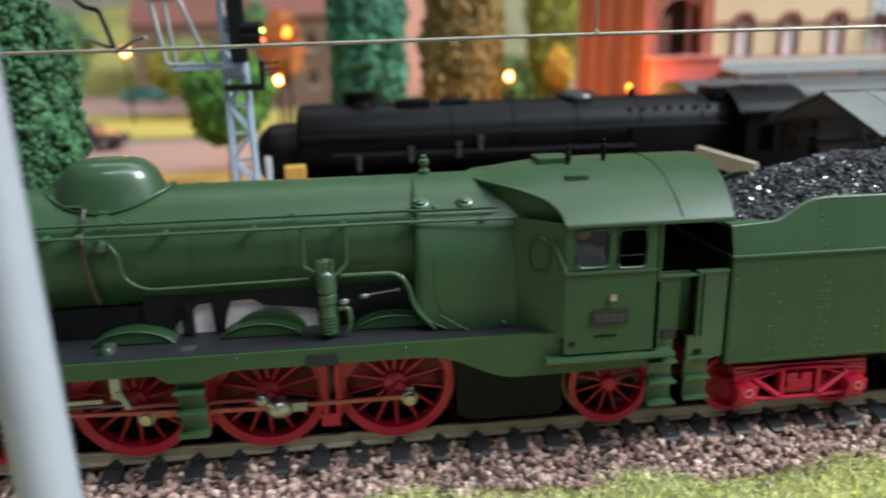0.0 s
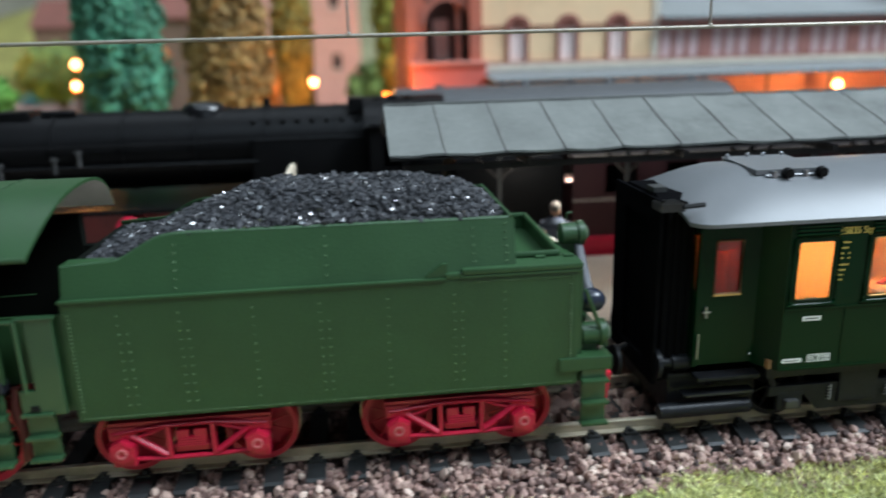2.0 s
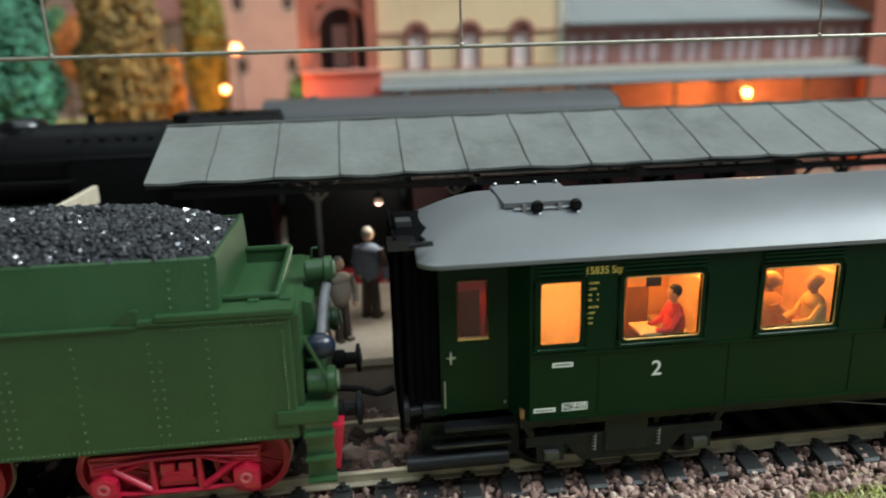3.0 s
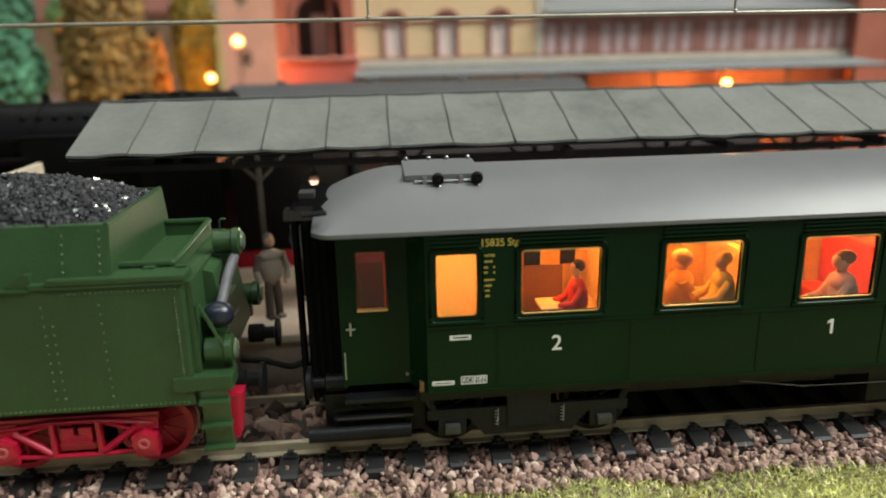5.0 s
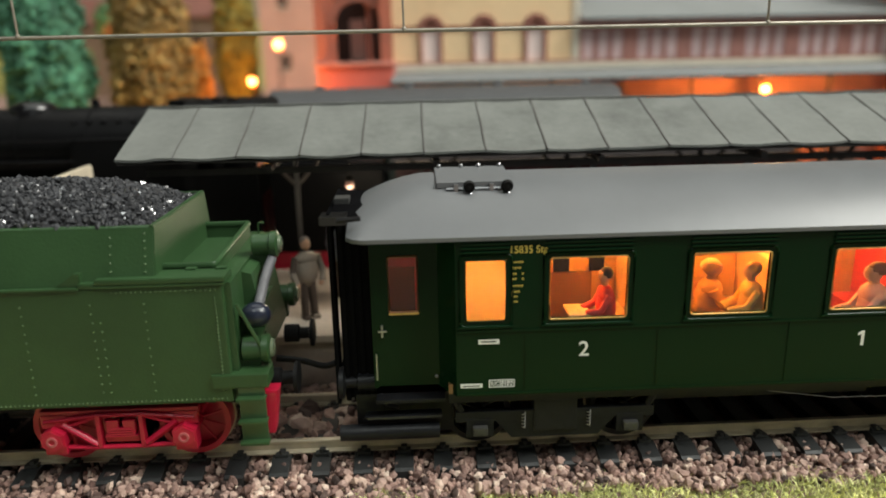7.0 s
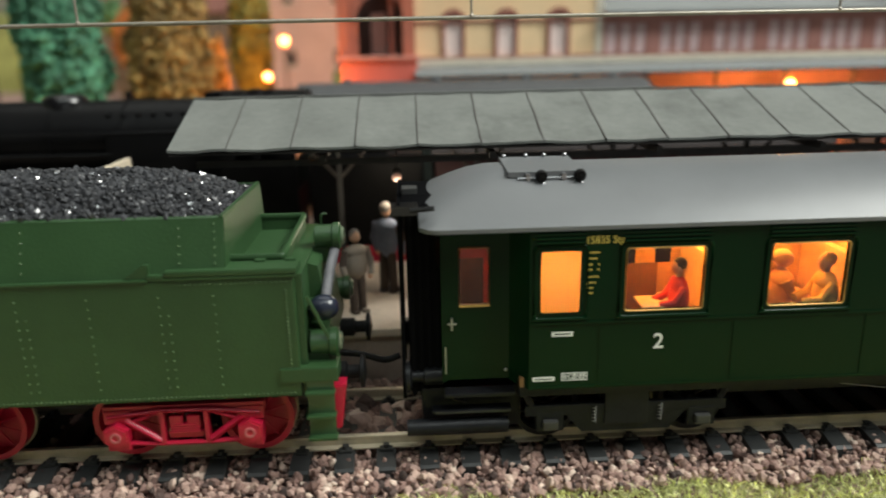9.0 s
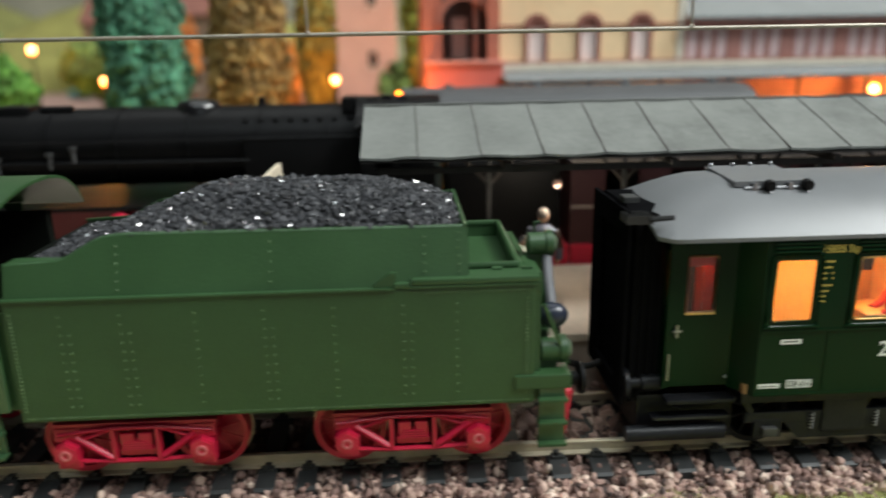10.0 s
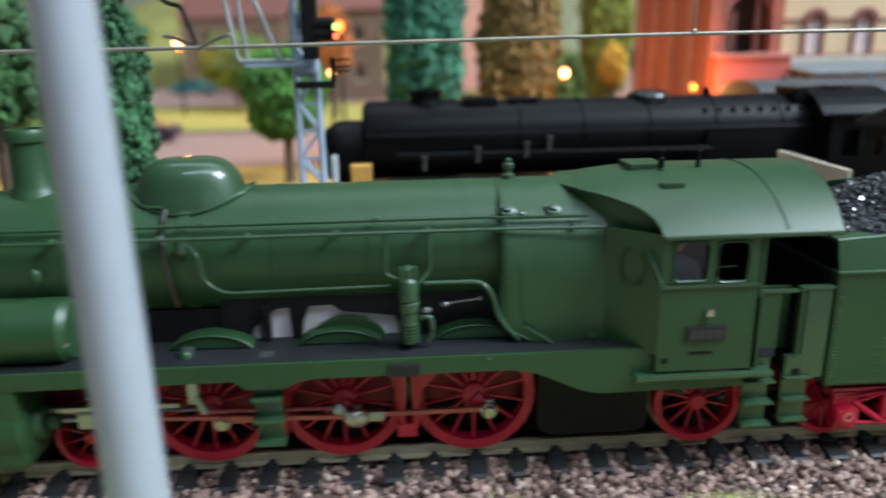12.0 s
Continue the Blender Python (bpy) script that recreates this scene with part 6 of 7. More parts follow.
    CL2 = material("yellow_cloth_paint", (0.75, 0.45, 0.10), 0.7)
    CL3 = material("pink_grey_cloth_paint", (0.60, 0.38, 0.34), 0.7)
    FAIR = material("fair_hair_paint", (0.70, 0.42, 0.18), 0.6)
    CL4 = material("orange_cloth_paint", (0.72, 0.36, 0.12), 0.7)
    seated_figure(19.62, 10.95, 2.03, -1, CL1, "tiny red seated passenger figure on a bench")
    seated_figure(21.98, 11.0, 1.95, -1, CL2, "tiny yellow seated passenger figure on a bench", FAIR, 1.25)
    seated_figure(21.45, 11.45, 1.78, 1, CL4, "tiny orange seated passenger figure on a bench", FAIR, 1.6)
    seated_figure(24.0, 11.0, 1.74, -1, CL3, "tiny pinkish-grey seated passenger figure on a bench", material("brown_hair_paint", (0.20, 0.09, 0.05), 0.6), 1.7)
    return t


def bogie_side(xc, y, t):
    b = part("bogie", box(xc - 1.6, xc + 1.6, y - 0.05, y + 0.06, 0.60, 0.78, 0.02), UNDERGEAR, t, "black coach bogie")
    part("cradle", prism([(xc - 0.95, 0.6), (xc - 0.7, 0.30), (xc + 0.7, 0.30), (xc + 0.95, 0.6)], "y", y - 0.04, y + 0.05), UNDERGEAR, b)
    for s in (-1, 1):
        part("axle_guard", box(xc + s * 1.21 - 0.22, xc + s * 1.21 + 0.22, y - 0.06, y + 0.05, 0.34, 0.66, 0.02), UNDERGEAR, b)
        part("bogie_horn", tube([(xc + s * 1.5, y, 0.78), (xc + s * 1.6, y, 0.98)], 0.06, 6), UNDERGEAR, b)
    part("bolster", box(xc - 0.35, xc + 0.35, y - 0.08, y + 0.2, 0.42, 0.98, 0.03), UNDERGEAR, b)
    return b


coach()
# ---- overhead line, masts, signal ----


def near_mast():
    t = thing("catenary_mast", -3.25, 7.4, -0.6, "smooth pale grey tapered catenary mast in the grass", "mast")
    part("pole", lathe([(0.33, 0.0), (0.325, 1.0), (0.275, 8.2), (0.245, 10.4), (0.001, 10.45)], (-3.25, 7.4, -0.6), (0, 0, 1), 32), MASTGREY, t, smooth=40)
    part("foot", lathe([(0.5, 0), (0.5, 0.12), (0.32, 0.2), (0.001, 0.2)], (-3.25, 7.4, -0.62), (0, 0, 1), 24), MASTGREY, t, "concrete mast foot", smooth=40)
    part("arm", tube([(-3.25, 7.4, 9.4), (-3.3, 12.43, 9.0)], 0.06, 8), MASTGREY, t, smooth=60)
    part("strut", tube([(-3.25, 7.4, 8.6), (-3.2, 10.8, 9.1)], 0.05, 8), MASTGREY, t, smooth=60)
    part("hanger", tube([(-3.3, 12.43, 9.0), (-3.35, 12.43, 8.6)], 0.04, 8), MASTGREY, t)


def overhead_line():
    t = thing("overhead_wire", 5, 12.43, 6.6, "thin grey contact wire with droppers above the track", "wire")
    xs = [-16, -3.42, 4.49, 10.52, 16.57, 22.5, 40]
    zs = [6.52, 6.55, 6.63, 6.64, 6.645, 6.645, 6.6]
    ys = [12.5, 12.40, 12.43, 12.43, 12.43, 12.43, 12.43]
    part("contact_wire", tube(list(zip(xs, ys, zs)), 0.032, 8), WIRE, t, smooth=60)
    part("carrier_wire", tube([(-16, 12.43, 8.9), (-3.35, 12.43, 8.6), (10, 12.43, 8.1), (24, 12.43, 8.3), (40, 12.43, 8.8)], 0.03, 8), WIRE, t, smooth=60)
    for x in (-9.0, 4.49, 10.52, 16.57, 22.5, 28.5):
        d = part("dropper", tube([(x, 12.43, 6.63), (x - 0.02, 12.43, 8.3)], 0.02, 6), WIRE, t)
        part("clip", ball((x, 12.43, 6.66), 0.045, 0.04, 0.05, 8), WIRE, d)
    a = part("steady_arm", tube(rounded([(-3.42, 12.40, 6.53), (-3.0, 12.1, 6.70), (-2.82, 12.0, 6.74)], 0.1), 0.035, 6), WIRE, t, "crossed steady arm at the mast", smooth=60)
    part("steady_arm", tube(rounded([(-3.40, 12.42, 6.56), (-3.9, 12.8, 6.72), (-4.05, 12.85, 6.74)], 0.1), 0.035, 6), WIRE, t, smooth=60)
    part("steady_hanger", tube(rounded([(-4.6, 13.2, 7.8), (-4.0, 13.0, 7.25), (-3.75, 12.9, 7.2), (-3.6, 12.7, 6.9), (-3.45, 12.45, 6.6)], 0.1), 0.04, 6), BLACK, t, "dark bent hanger", smooth=60)


def lattice_signal():
    x, y = -2.36, 17.3
    t = thing("light_signal", x, y, 0.88, "blue-grey lattice signal mast with black lamp heads", "signal")
    for sx in (-1, 1):
        for sy in (-1, 1):
            part("leg", tube([(x + sx * 0.27, y + sy * 0.2, 0.88), (x + sx * 0.20, y + sy * 0.15, 8.8)], 0.055, 6), SIGNALBLUE, t)
    for k in range(13):
        z, zn = 0.95 + 0.62 * k, 1.57 + 0.62 * k
        w, wn = 0.265 - 0.005 * k, 0.260 - 0.005 * k
        sx = 1 if k % 2 else -1
        for yy in (y - 0.18, y + 0.17):
            part("lattice_bar", tube([(x - sx * w, yy, z), (x + sx * wn, yy, zn)], 0.04, 6), SIGNALBLUE, t)
        part("rung", box(x - w, x + w, y - 0.20, y - 0.14, z - 0.03, z + 0.04), SIGNALBLUE, t)
    arrow = part("arrow_plate", box(x - 0.16, x + 0.02, y - 0.30, y - 0.26, 6.75, 7.25, 0.01), SIGNALBLUE, t, "pale plate with a dark arrow")
    part("arrow", prism([(x - 0.09, 7.18), (x - 0.05, 7.18), (x - 0.05, 6.98), (x - 0.02, 6.98), (x - 0.07, 6.86), (x - 0.12, 6.98), (x - 0.09, 6.98)], "y", y - 0.31, y - 0.30), material("dark_blue_arrow", (0.01, 0.02, 0.08), 0.5), arrow)
    part("plate", box(x - 0.24, x + 0.24, y - 0.26, y - 0.2, 5.95, 6.35, 0.02), SIGNALBLUE, t)
    head = part("signal_head", box(x + 0.02, x + 0.36, y - 0.62, y - 0.3, 6.25, 8.2, 0.05), BLACK, t, "black signal head")
    for z, c, n in ((6.72, (1.0, 0.10, 0.04), "red_signal_lamp"), (6.92, (0.45, 1.0, 0.12), "green_signal_lamp")):
        hood = part("hood", cyl((x + 0.3, y - 0.5, z + 0.05), (x + 0.72, y - 0.58, z + 0.05), 0.15, 0.15, 14, caps=True), BLACK, head, smooth=40)
        part("lamp", ball((x + 0.74, y - 0.62, z), 0.06, n=10), glow(n, c, 4.0), head, "lit signal lamp", smooth=60)
    arm = part("signal_arm", box(x - 0.24, x + 0.66, y - 0.34, y - 0.22, 5.63, 5.78, 0.02), BLACK, t, "black cranked signal arm")
    part("arm_upright", box(x + 0.56, x + 0.68, y - 0.34, y - 0.22, 5.76, 6.28, 0.02), BLACK, arm)
    for z in (5.98, 6.08, 6.22):
        part("arm_rod", tube([(x + 0.66, y - 0.28, z), (x + 1.0, y - 0.3, z + 0.02)], 0.025, 6), BLACK, arm)
    TUBE = material("white_grey_tube", (0.34, 0.36, 0.35), 0.5)
    c = part("cage", tube(rounded([(x - 0.2, y - 0.25, 6.22), (x - 1.42, y - 0.3, 6.24), (x - 1.62, y - 0.3, 7.62), (x - 1.02, y - 0.3, 7.62), (x - 0.52, y - 0.3, 6.26)], 0.08), 0.05, 8), TUBE, t, "bent pale tube cage", smooth=60)
    part("cage_bar", tube([(x - 1.34, y - 0.28, 7.62), (x - 1.22, y - 0.28, 6.24)], 0.045, 8), TUBE, c, smooth=60)
    part("cage_bar", tube([(x - 1.75, y - 0.28, 7.62), (x - 0.98, y - 0.28, 7.62)], 0.05, 8), TUBE, c, smooth=60)
    part("cage_floor", box(x - 1.3, x + 0.2, y - 0.35, y - 0.05, 6.1, 6.18, 0.02), SIGNALBLUE, t)
    solo("marker_post", box(-2.02, -1.86, 18.2, 18.28, 0.88, 3.95, 0.03), material("white_post", (0.62, 0.66, 0.68), 0.6), "slim white marker post on the platform", "post")


near_mast()
overhead_line()
lattice_signal()

# ---- black locomotive and dark red coach on the second track ----


def black_locomotive():
    C = 20.4
    t = thing("steam_locomotive", 5, C, 0.0, "satin black model steam locomotive on the second track", "locomotive")
    ZB, R = 4.0, 1.05
    bm = lathe([(0.001, 0), (0.90, 0.0), (1.0, 0.05), (R, 0.16), (R, 2.5), (R - 0.03, 2.52), (R - 0.03, 12.3)], (-1.3, C, ZB), (1, 0, 0), 48)
    nose = lathe([(0.001, 0), (0.30, 0.0), (0.44, 0.05), (0.66, 0.18), (0.82, 0.36), (0.88, 0.52), (0.90, 0.75), (0.90, 1.4)], (-2.50, C, 3.66), (1, 0, 0), 40)
    part("smokebox_nose", nose, SATIN, t, "lower rounded smokebox front", smooth=35)
    b = part("boiler", bm, SATIN, t, "long black boiler with many fittings", smooth=35)
    for x in (1.2, 2.9, 4.6, 6.4, 8.2, 10.0):
        part("boiler_band", ring((x, C, ZB), (1, 0, 0), R - 0.05, R + 0.005, 0.03, 48), SATIN, b)
    part("chimney", lathe([(0.52, -0.2), (0.46, 0.0), (0.42, 0.1), (0.44, 0.24), (0.49, 0.28), (0.49, 0.34), (0.36, 0.34), (0.34, 0.1), (0.001, 0.1)], (0.4, C, 4.98), (0, 0, 1), 28), SATIN, t, smooth=35)
    part("steam_dome", lathe([(0.62, -0.25), (0.58, 0.0), (0.56, 0.08), (0.46, 0.17), (0.25, 0.22), (0.001, 0.23)], (6.55, C, 4.98), (0, 0, 1), 28), GLOSSBLACK, t, "shiny low dome", smooth=50)
    part("sand_dome", box(1.35, 2.35, C - 0.5, C + 0.5, 4.7, 5.12, 0.14), SATIN, t, smooth=40)
    part("pre_heater", cyl((2.6, C - 0.3, 5.02), (3.4, C - 0.3, 5.02), 0.1, n=12), SATIN, t, smooth=40)
    part("turret", cyl((8.2, C, 4.95), (8.2, C, 5.22), 0.12, 0.09, 12), SATIN, t, smooth=40)
    for k in range(8):
        x = 7.9 + 0.38 * k
        n = Vector((0, -0.75, 0.66)).normalized()
        part("washout_plug", ball(Vector((x, C, ZB)) + n * (R - 0.02), 0.08, n=8), SATIN, b)
    for x, z in ((3.0, 3.6), (3.6, 3.75), (1.7, 3.5), (0.3, 3.3)):
        part("valve", lathe([(0.06, 0), (0.06, 0.3), (0.1, 0.32), (0.1, 0.4), (0.001, 0.42)], (x, C - R - 0.06, z), (0, 0, 1), 10), material("dull_metal", (0.08, 0.08, 0.08), 0.4, metal=0.6), t)
    part("handrail", tube([(-1.2, C - 1.12, 4.25), (10.6, C - 1.12, 4.25)], 0.03, 6), SATIN, t)
    part("pipe", tube([(-0.4, C - 1.1, 3.75), (10.4, C - 1.1, 3.7)], 0.05, 6), SATIN, t)
    part("running_board", box(-2.0, 10.8, C - 1.7, C + 1.7, 2.6, 2.7), SATIN, t)
    part("firebox", box(7.8, 10.9, C - 1.15, C + 1.15, 2.4, 4.3, 0.25), SATIN, t, smooth=40)
    part("frame", box(-1.8, 12.6, C - 0.7, C + 0.7, 0.7, 2.6), material("dark_red_frame2", (0.14, 0.012, 0.014), 0.5), t)
    for x in (-0.9, 1.4, 3.0, 4.7, 6.4, 8.1):
        r = 0.5 if x < 0 else 0.8
        for s, y in ((-1, C - 0.97), (1, C + 0.97)):
            wheel(t, "driving_wheel", x, y, r, r, 10, RED, s)
    part("valve_gear_plate", lathe([(0.001, 0), (0.30, 0), (0.34, 0.06), (0.34, 0.5), (0.001, 0.5)], (4.75, C - 1.75, 2.2), (0, 1, 0), 20), RED, t, "red valve-gear bracket")
    part("cylinder", cyl((-0.4, C - 1.3, 1.2), (1.4, C - 1.3, 1.2), 0.55, n=24), SATIN, t, smooth=40)
    part("smoke_deflector_beam", box(-2.3, -2.1, C - 1.6, C + 1.6, 1.0, 1.7), SATIN, t)
    part("cab", panel(10.85, 12.7, 1.8, 4.6, [(11.2, 11.65, 3.5, 4.2), (11.85, 12.3, 3.5, 4.2)], C - 1.75, C - 1.68), SATIN, t, "black cab side with windows")
    part("cab_front", box(10.85, 10.92, C - 1.68, C + 1.68, 1.8, 4.6), SATIN, t)
    part("cab_back", box(12.5, 12.57, C - 1.68, C + 1.68, 1.8, 3.4), SATIN, t)
    # added black plate blocks the lit background behind the cab windows
    part("cab_blackout", box(10.95, 12.45, C - 1.2, C - 1.15, 1.8, 4.5), SATIN, t)
    part("cab_roof", prism([(C - 1.85, 4.55)] + arc(C, 3.0, 2.2, 135, 45, 10)[0:] + [(C + 1.85, 4.55), (C + 1.7, 4.45), (C - 1.7, 4.45)], "x", 10.75, 12.9), SATIN, t)
    for dx, z in ((0.1, 5.18), (0.5, 5.22), (0.9, 5.2)):
        part("roof_fitting", box(10.9 + dx, 11.15 + dx, C - 0.5, C + 0.1, 4.9, z, 0.03), SATIN, t)
    part("boiler_fitting", box(10.35, 10.75, C - 0.7, C + 0.4, 4.8, 5.2, 0.05), SATIN, t)
    return t


def black_tender():
    C = 20.4
    t = thing("tender", 14.3, C, 0.0, "black tender with red bogies on the second track", "tender")
    part("tank", box(13.0, 15.9, C - 1.7, C + 1.7, 1.25, 3.6, 0.08), SATIN, t)
    part("coal_bunker", box(13.1, 15.0, C - 1.4, C + 1.4, 3.6, 4.3, 0.1), SATIN, t)
    part("frame", box(12.8, 16.17, C - 1.66, C + 1.2, 0.72, 1.36, 0.04), RED, t, "red tender frame")
    for x in (13.6, 15.2):
        for s, y in ((-1, C - 0.97), (1, C + 0.97)):
            wheel(t, "tender_wheel", x, y, 0.55, 0.55, 8, RED, s)
    return t


def dark_coach(x0, x1, C, zbase, body, roofmat, label, top=4.35):
    t = thing("passenger_coach", (x0 + x1) / 2, C, zbase, label, "railway coach")
    wins = []
    x = x0 + 0.9
    while x < x1 - 1.5:
        wins.append((x, x + 0.9, zbase + 2.5, zbase + 3.3))
        x += 1.7
    for y0, y1 in ((C - 1.6, C - 1.53), (C + 1.53, C + 1.6)):
        part("body_side", panel(x0, x1, zbase + 1.1, zbase + 3.6, wins, y0, y1), body, t)
    part("end_wall", box(x0, x0 + 0.07, C - 1.53, C + 1.53, zbase + 1.1, zbase + 3.6), body, t)
    part("end_wall", box(x1 - 0.07, x1, C - 1.53, C + 1.53, zbase + 1.1, zbase + 3.6), body, t)
    part("inner_wall", box(x0 + 0.1, x1 - 0.1, C - 0.05, C + 0.05, zbase + 1.1, zbase + 3.6), BLACK, t)
    part("lining", box(x0, x1, C - 1.615, C - 1.6, zbase + 2.33, zbase + 2.38), material("cream_lining", (0.30, 0.26, 0.22), 0.6), t, "thin pale lining strip")
    part("lining", box(x0, x1, C - 1.64, C - 1.6, zbase + 3.50, zbase + 3.58), MATS["cream_lining"], t, "thin pale gutter strip")
    r = top - zbase
    prof = [(C + 1.66 * math.cos(radians(a)), zbase + 3.58 + (r - 3.58) * math.sin(radians(a)) ** 0.8) for a in range(0, 181, 10)]
    roof = part("roof", prism(prof, "x", x0 - 0.1, x1 + 0.1), roofmat, t, smooth=40)
    k = x0 + 1.5
    while k < x1 - 0.5:
        part("roof_vent", ball((k, C, top + 0.02), 0.18, 0.12, 0.09, 10), roofmat, roof)
        k += 3.1
    part("underframe", box(x0 + 0.2, x1 - 0.2, C - 1.2, C + 1.2, zbase + 0.55, zbase + 1.1), BLACK, t)
    for x in (x0 + 1.2, x0 + 2.6, x1 - 2.6, x1 - 1.2):
        for s, y in ((-1, C - 0.97), (1, C + 0.97)):
            wheel(t, "coach_wheel", x, y, zbase + 0.5, 0.5, 8, BLACK, s)
    return t


black_locomotive()
black_tender()
red_coach = dark_coach(16.2, 26.5, 20.4, 0.0, DARKRED, material("dark_brown_roof", (0.045, 0.035, 0.035), 0.6), "dark red-brown coach with pale lining on the second track", top=4.3)
part("bogie", box(16.22, 19.4, 18.74, 19.0, 0.72, 1.34, 0.05), RED, red_coach, "red bogie frame")
railway_track(25.5 + 0.6, -4.0, 40.0, 0.9, "far model railway track in front of the station", "tracks").location.z += 1.37 * CM
dark_coach(12.0, 23.6, 26.1, 0.77, material("very_dark_green_coach", (0.02, 0.025, 0.02), 0.5), material("dark_grey_roof", (0.05, 0.052, 0.055), 0.6, var=0.15), "dark coach with long grey roof before the station", top=5.06)

# ---- on the platform ----


def standing_figure(x, y, z, h, cloth, label, turn=0.0):
    """A tiny standing passenger doll as one plain shape."""
    bm = bmesh.new()
    for s in (-1, 1):
        tube([(s * 0.12, 0.02 * s, 0), (s * 0.11, 0, 0.5), (s * 0.09, 0, 0.95)], 0.10, 8, bm=bm)
        box(s * 0.12 - 0.08, s * 0.12 + 0.08, -0.2, 0.1, 0, 0.08, 0.02, bm=bm)
    legs = len(bm.faces)
    for s in (-1, 1):
        tube([(s * 0.27, 0, 1.56), (s * 0.37, -0.03, 1.2), (s * 0.33, -0.10, 0.92)], 0.085, 8, bm=bm)
    ball((0, 0, 1.22), 0.29, 0.18, 0.44, 12, bm=bm)
    ball((0, 0, 1.50), 0.30, 0.17, 0.18, 12, bm=bm)
    body = len(bm.faces)
    ball((0, 0, 1.86), 0.125, 0.13, 0.16, 12, bm=bm)
    for s in (-1, 1):
        ball((s * 0.30, -0.10, 0.88), 0.07, 0.06, 0.08, 8, bm=bm)
    head = len(bm.faces)
    ball((0, 0.03, 1.91), 0.13, 0.13, 0.135, 12, bm=bm)
    bm.faces.ensure_lookup_table()
    for k, f in enumerate(bm.faces):
        f.material_index = 1 if k < legs else 0 if k < body else 2 if k < head else 3
    bmesh.ops.transform(bm, verts=bm.verts[:], matrix=Matrix.Translation((x, y, z)) @ Matrix.Rotation(turn, 4, "Z") @ Matrix.Scale(h / 2.0, 4))
    more = (material("brown_trouser_paint", (0.06, 0.04, 0.03), 0.7), material("skin_paint", (0.62, 0.36, 0.24), 0.6), material("grey_hair_paint", (0.20, 0.18, 0.17), 0.7))
    return solo("figurine", bm, cloth, label, "figurine", "waiting figures on the platform", smooth=60, origin=(x, y, z), more=more)


standing_figure(14.36, 14.9, 0.88, 1.75, material("grey_coat_paint", (0.16, 0.14, 0.12), 0.7, tint=(0.30, 0.23, 0.17)), "tiny grey-coated standing figure on the platform", 0.5)
standing_figure(14.98, 16.1, 0.88, 2.05, material("blue_jacket_paint", (0.15, 0.18, 0.26), 0.7), "tiny standing figure in a blue jacket on the platform", 2.6)
standing_figure(18.2, 16.2, 0.88, 2.0, material("brown_coat_paint", (0.2, 0.12, 0.08), 0.7), "tiny brown-coated standing figure on the platform", 1.0)

standing_figure(3.85, 10.85, 1.72, 2.0, material("pale_blue_overall_paint", (0.50, 0.56, 0.66), 0.7), "tiny driver figure in a pale blue overall in the cab", 0.2)["group"] = ""


def platform_board():
    t = thing("platform_sign", 9.0, 16.2, 0.88, "pale beige board on posts across the platform", "sign")
    part("board", box(8.94, 9.06, 14.8, 17.65, 3.48, 3.86, 0.02), WOOD, t, "pale beige wooden board")
    for y in (15.2, 17.2):
        part("post", box(8.95, 9.05, y - 0.06, y + 0.06, 0.88, 3.5), WOOD, t)


platform_board()


def bench(x, y):
    t = thing("platform_bench", x, y, 0.88, "small dark platform bench under the canopy", "bench", "platform benches")
    part("seat", box(x - 0.7, x + 0.7, y - 0.2, y + 0.2, 1.35, 1.41, 0.01), CANOPY_IN, t)
    part("backrest", box(x - 0.7, x + 0.7, y + 0.16, y + 0.2, 1.41, 1.88, 0.01), CANOPY_IN, t)
    for dx in (-0.6, 0.6):
        part("leg", box(x + dx - 0.04, x + dx + 0.04, y - 0.16, y + 0.16, 0.88, 1.35), CANOPY_IN, t)
    return t


bench(12.3, 16.5)
bench(20.4, 16.5)

crate = thing("luggage_crate", -1.3, 18.3, 0.88, "small ochre luggage crate on a platform cart", "crate")
part("crate", box(-1.55, -1.05, 18.1, 18.5, 3.25, 3.68, 0.03), material("ochre_crate", (0.55, 0.30, 0.06), 0.7), crate)
part("stand", box(-1.5, -1.1, 18.15, 18.45, 0.88, 3.25, 0.02), CANOPY_IN, crate, "dark stand")


def canopy_lamp(x, y, z):
    t = thing("canopy_lamp", x, y, z, "small pinkish-white lamp globe hanging under the canopy", "lamp", "lamps under the canopy")
    part("rod", cyl((x, y, z + 0.12), (x, y, 4.75), 0.025, n=6), CANOPY_IN, t)
    part("globe", ball((x, y, z), 0.10, n=12), glow("pink_white_globe", (1.0, 0.62, 0.52), 0.05), t, "glowing pinkish-white globe", smooth=60)
    part("cap", lathe([(0.12, 0), (0.06, 0.07), (0.001, 0.08)], (x, y, z + 0.1), (0, 0, 1), 10), CANOPY_IN, t)
    data = bpy.data.lights.new("lamp_light", "POINT")
    data.energy, data.color, data.shadow_soft_size = 0.009, (1.0, 0.84, 0.68), 0.004
    li = new("lamp_light", data)
    li.location = (x * CM, y * CM, (z - 0.3) * CM)


canopy_lamp(15.25, 16.0, 3.52)
# ---- the town behind ----


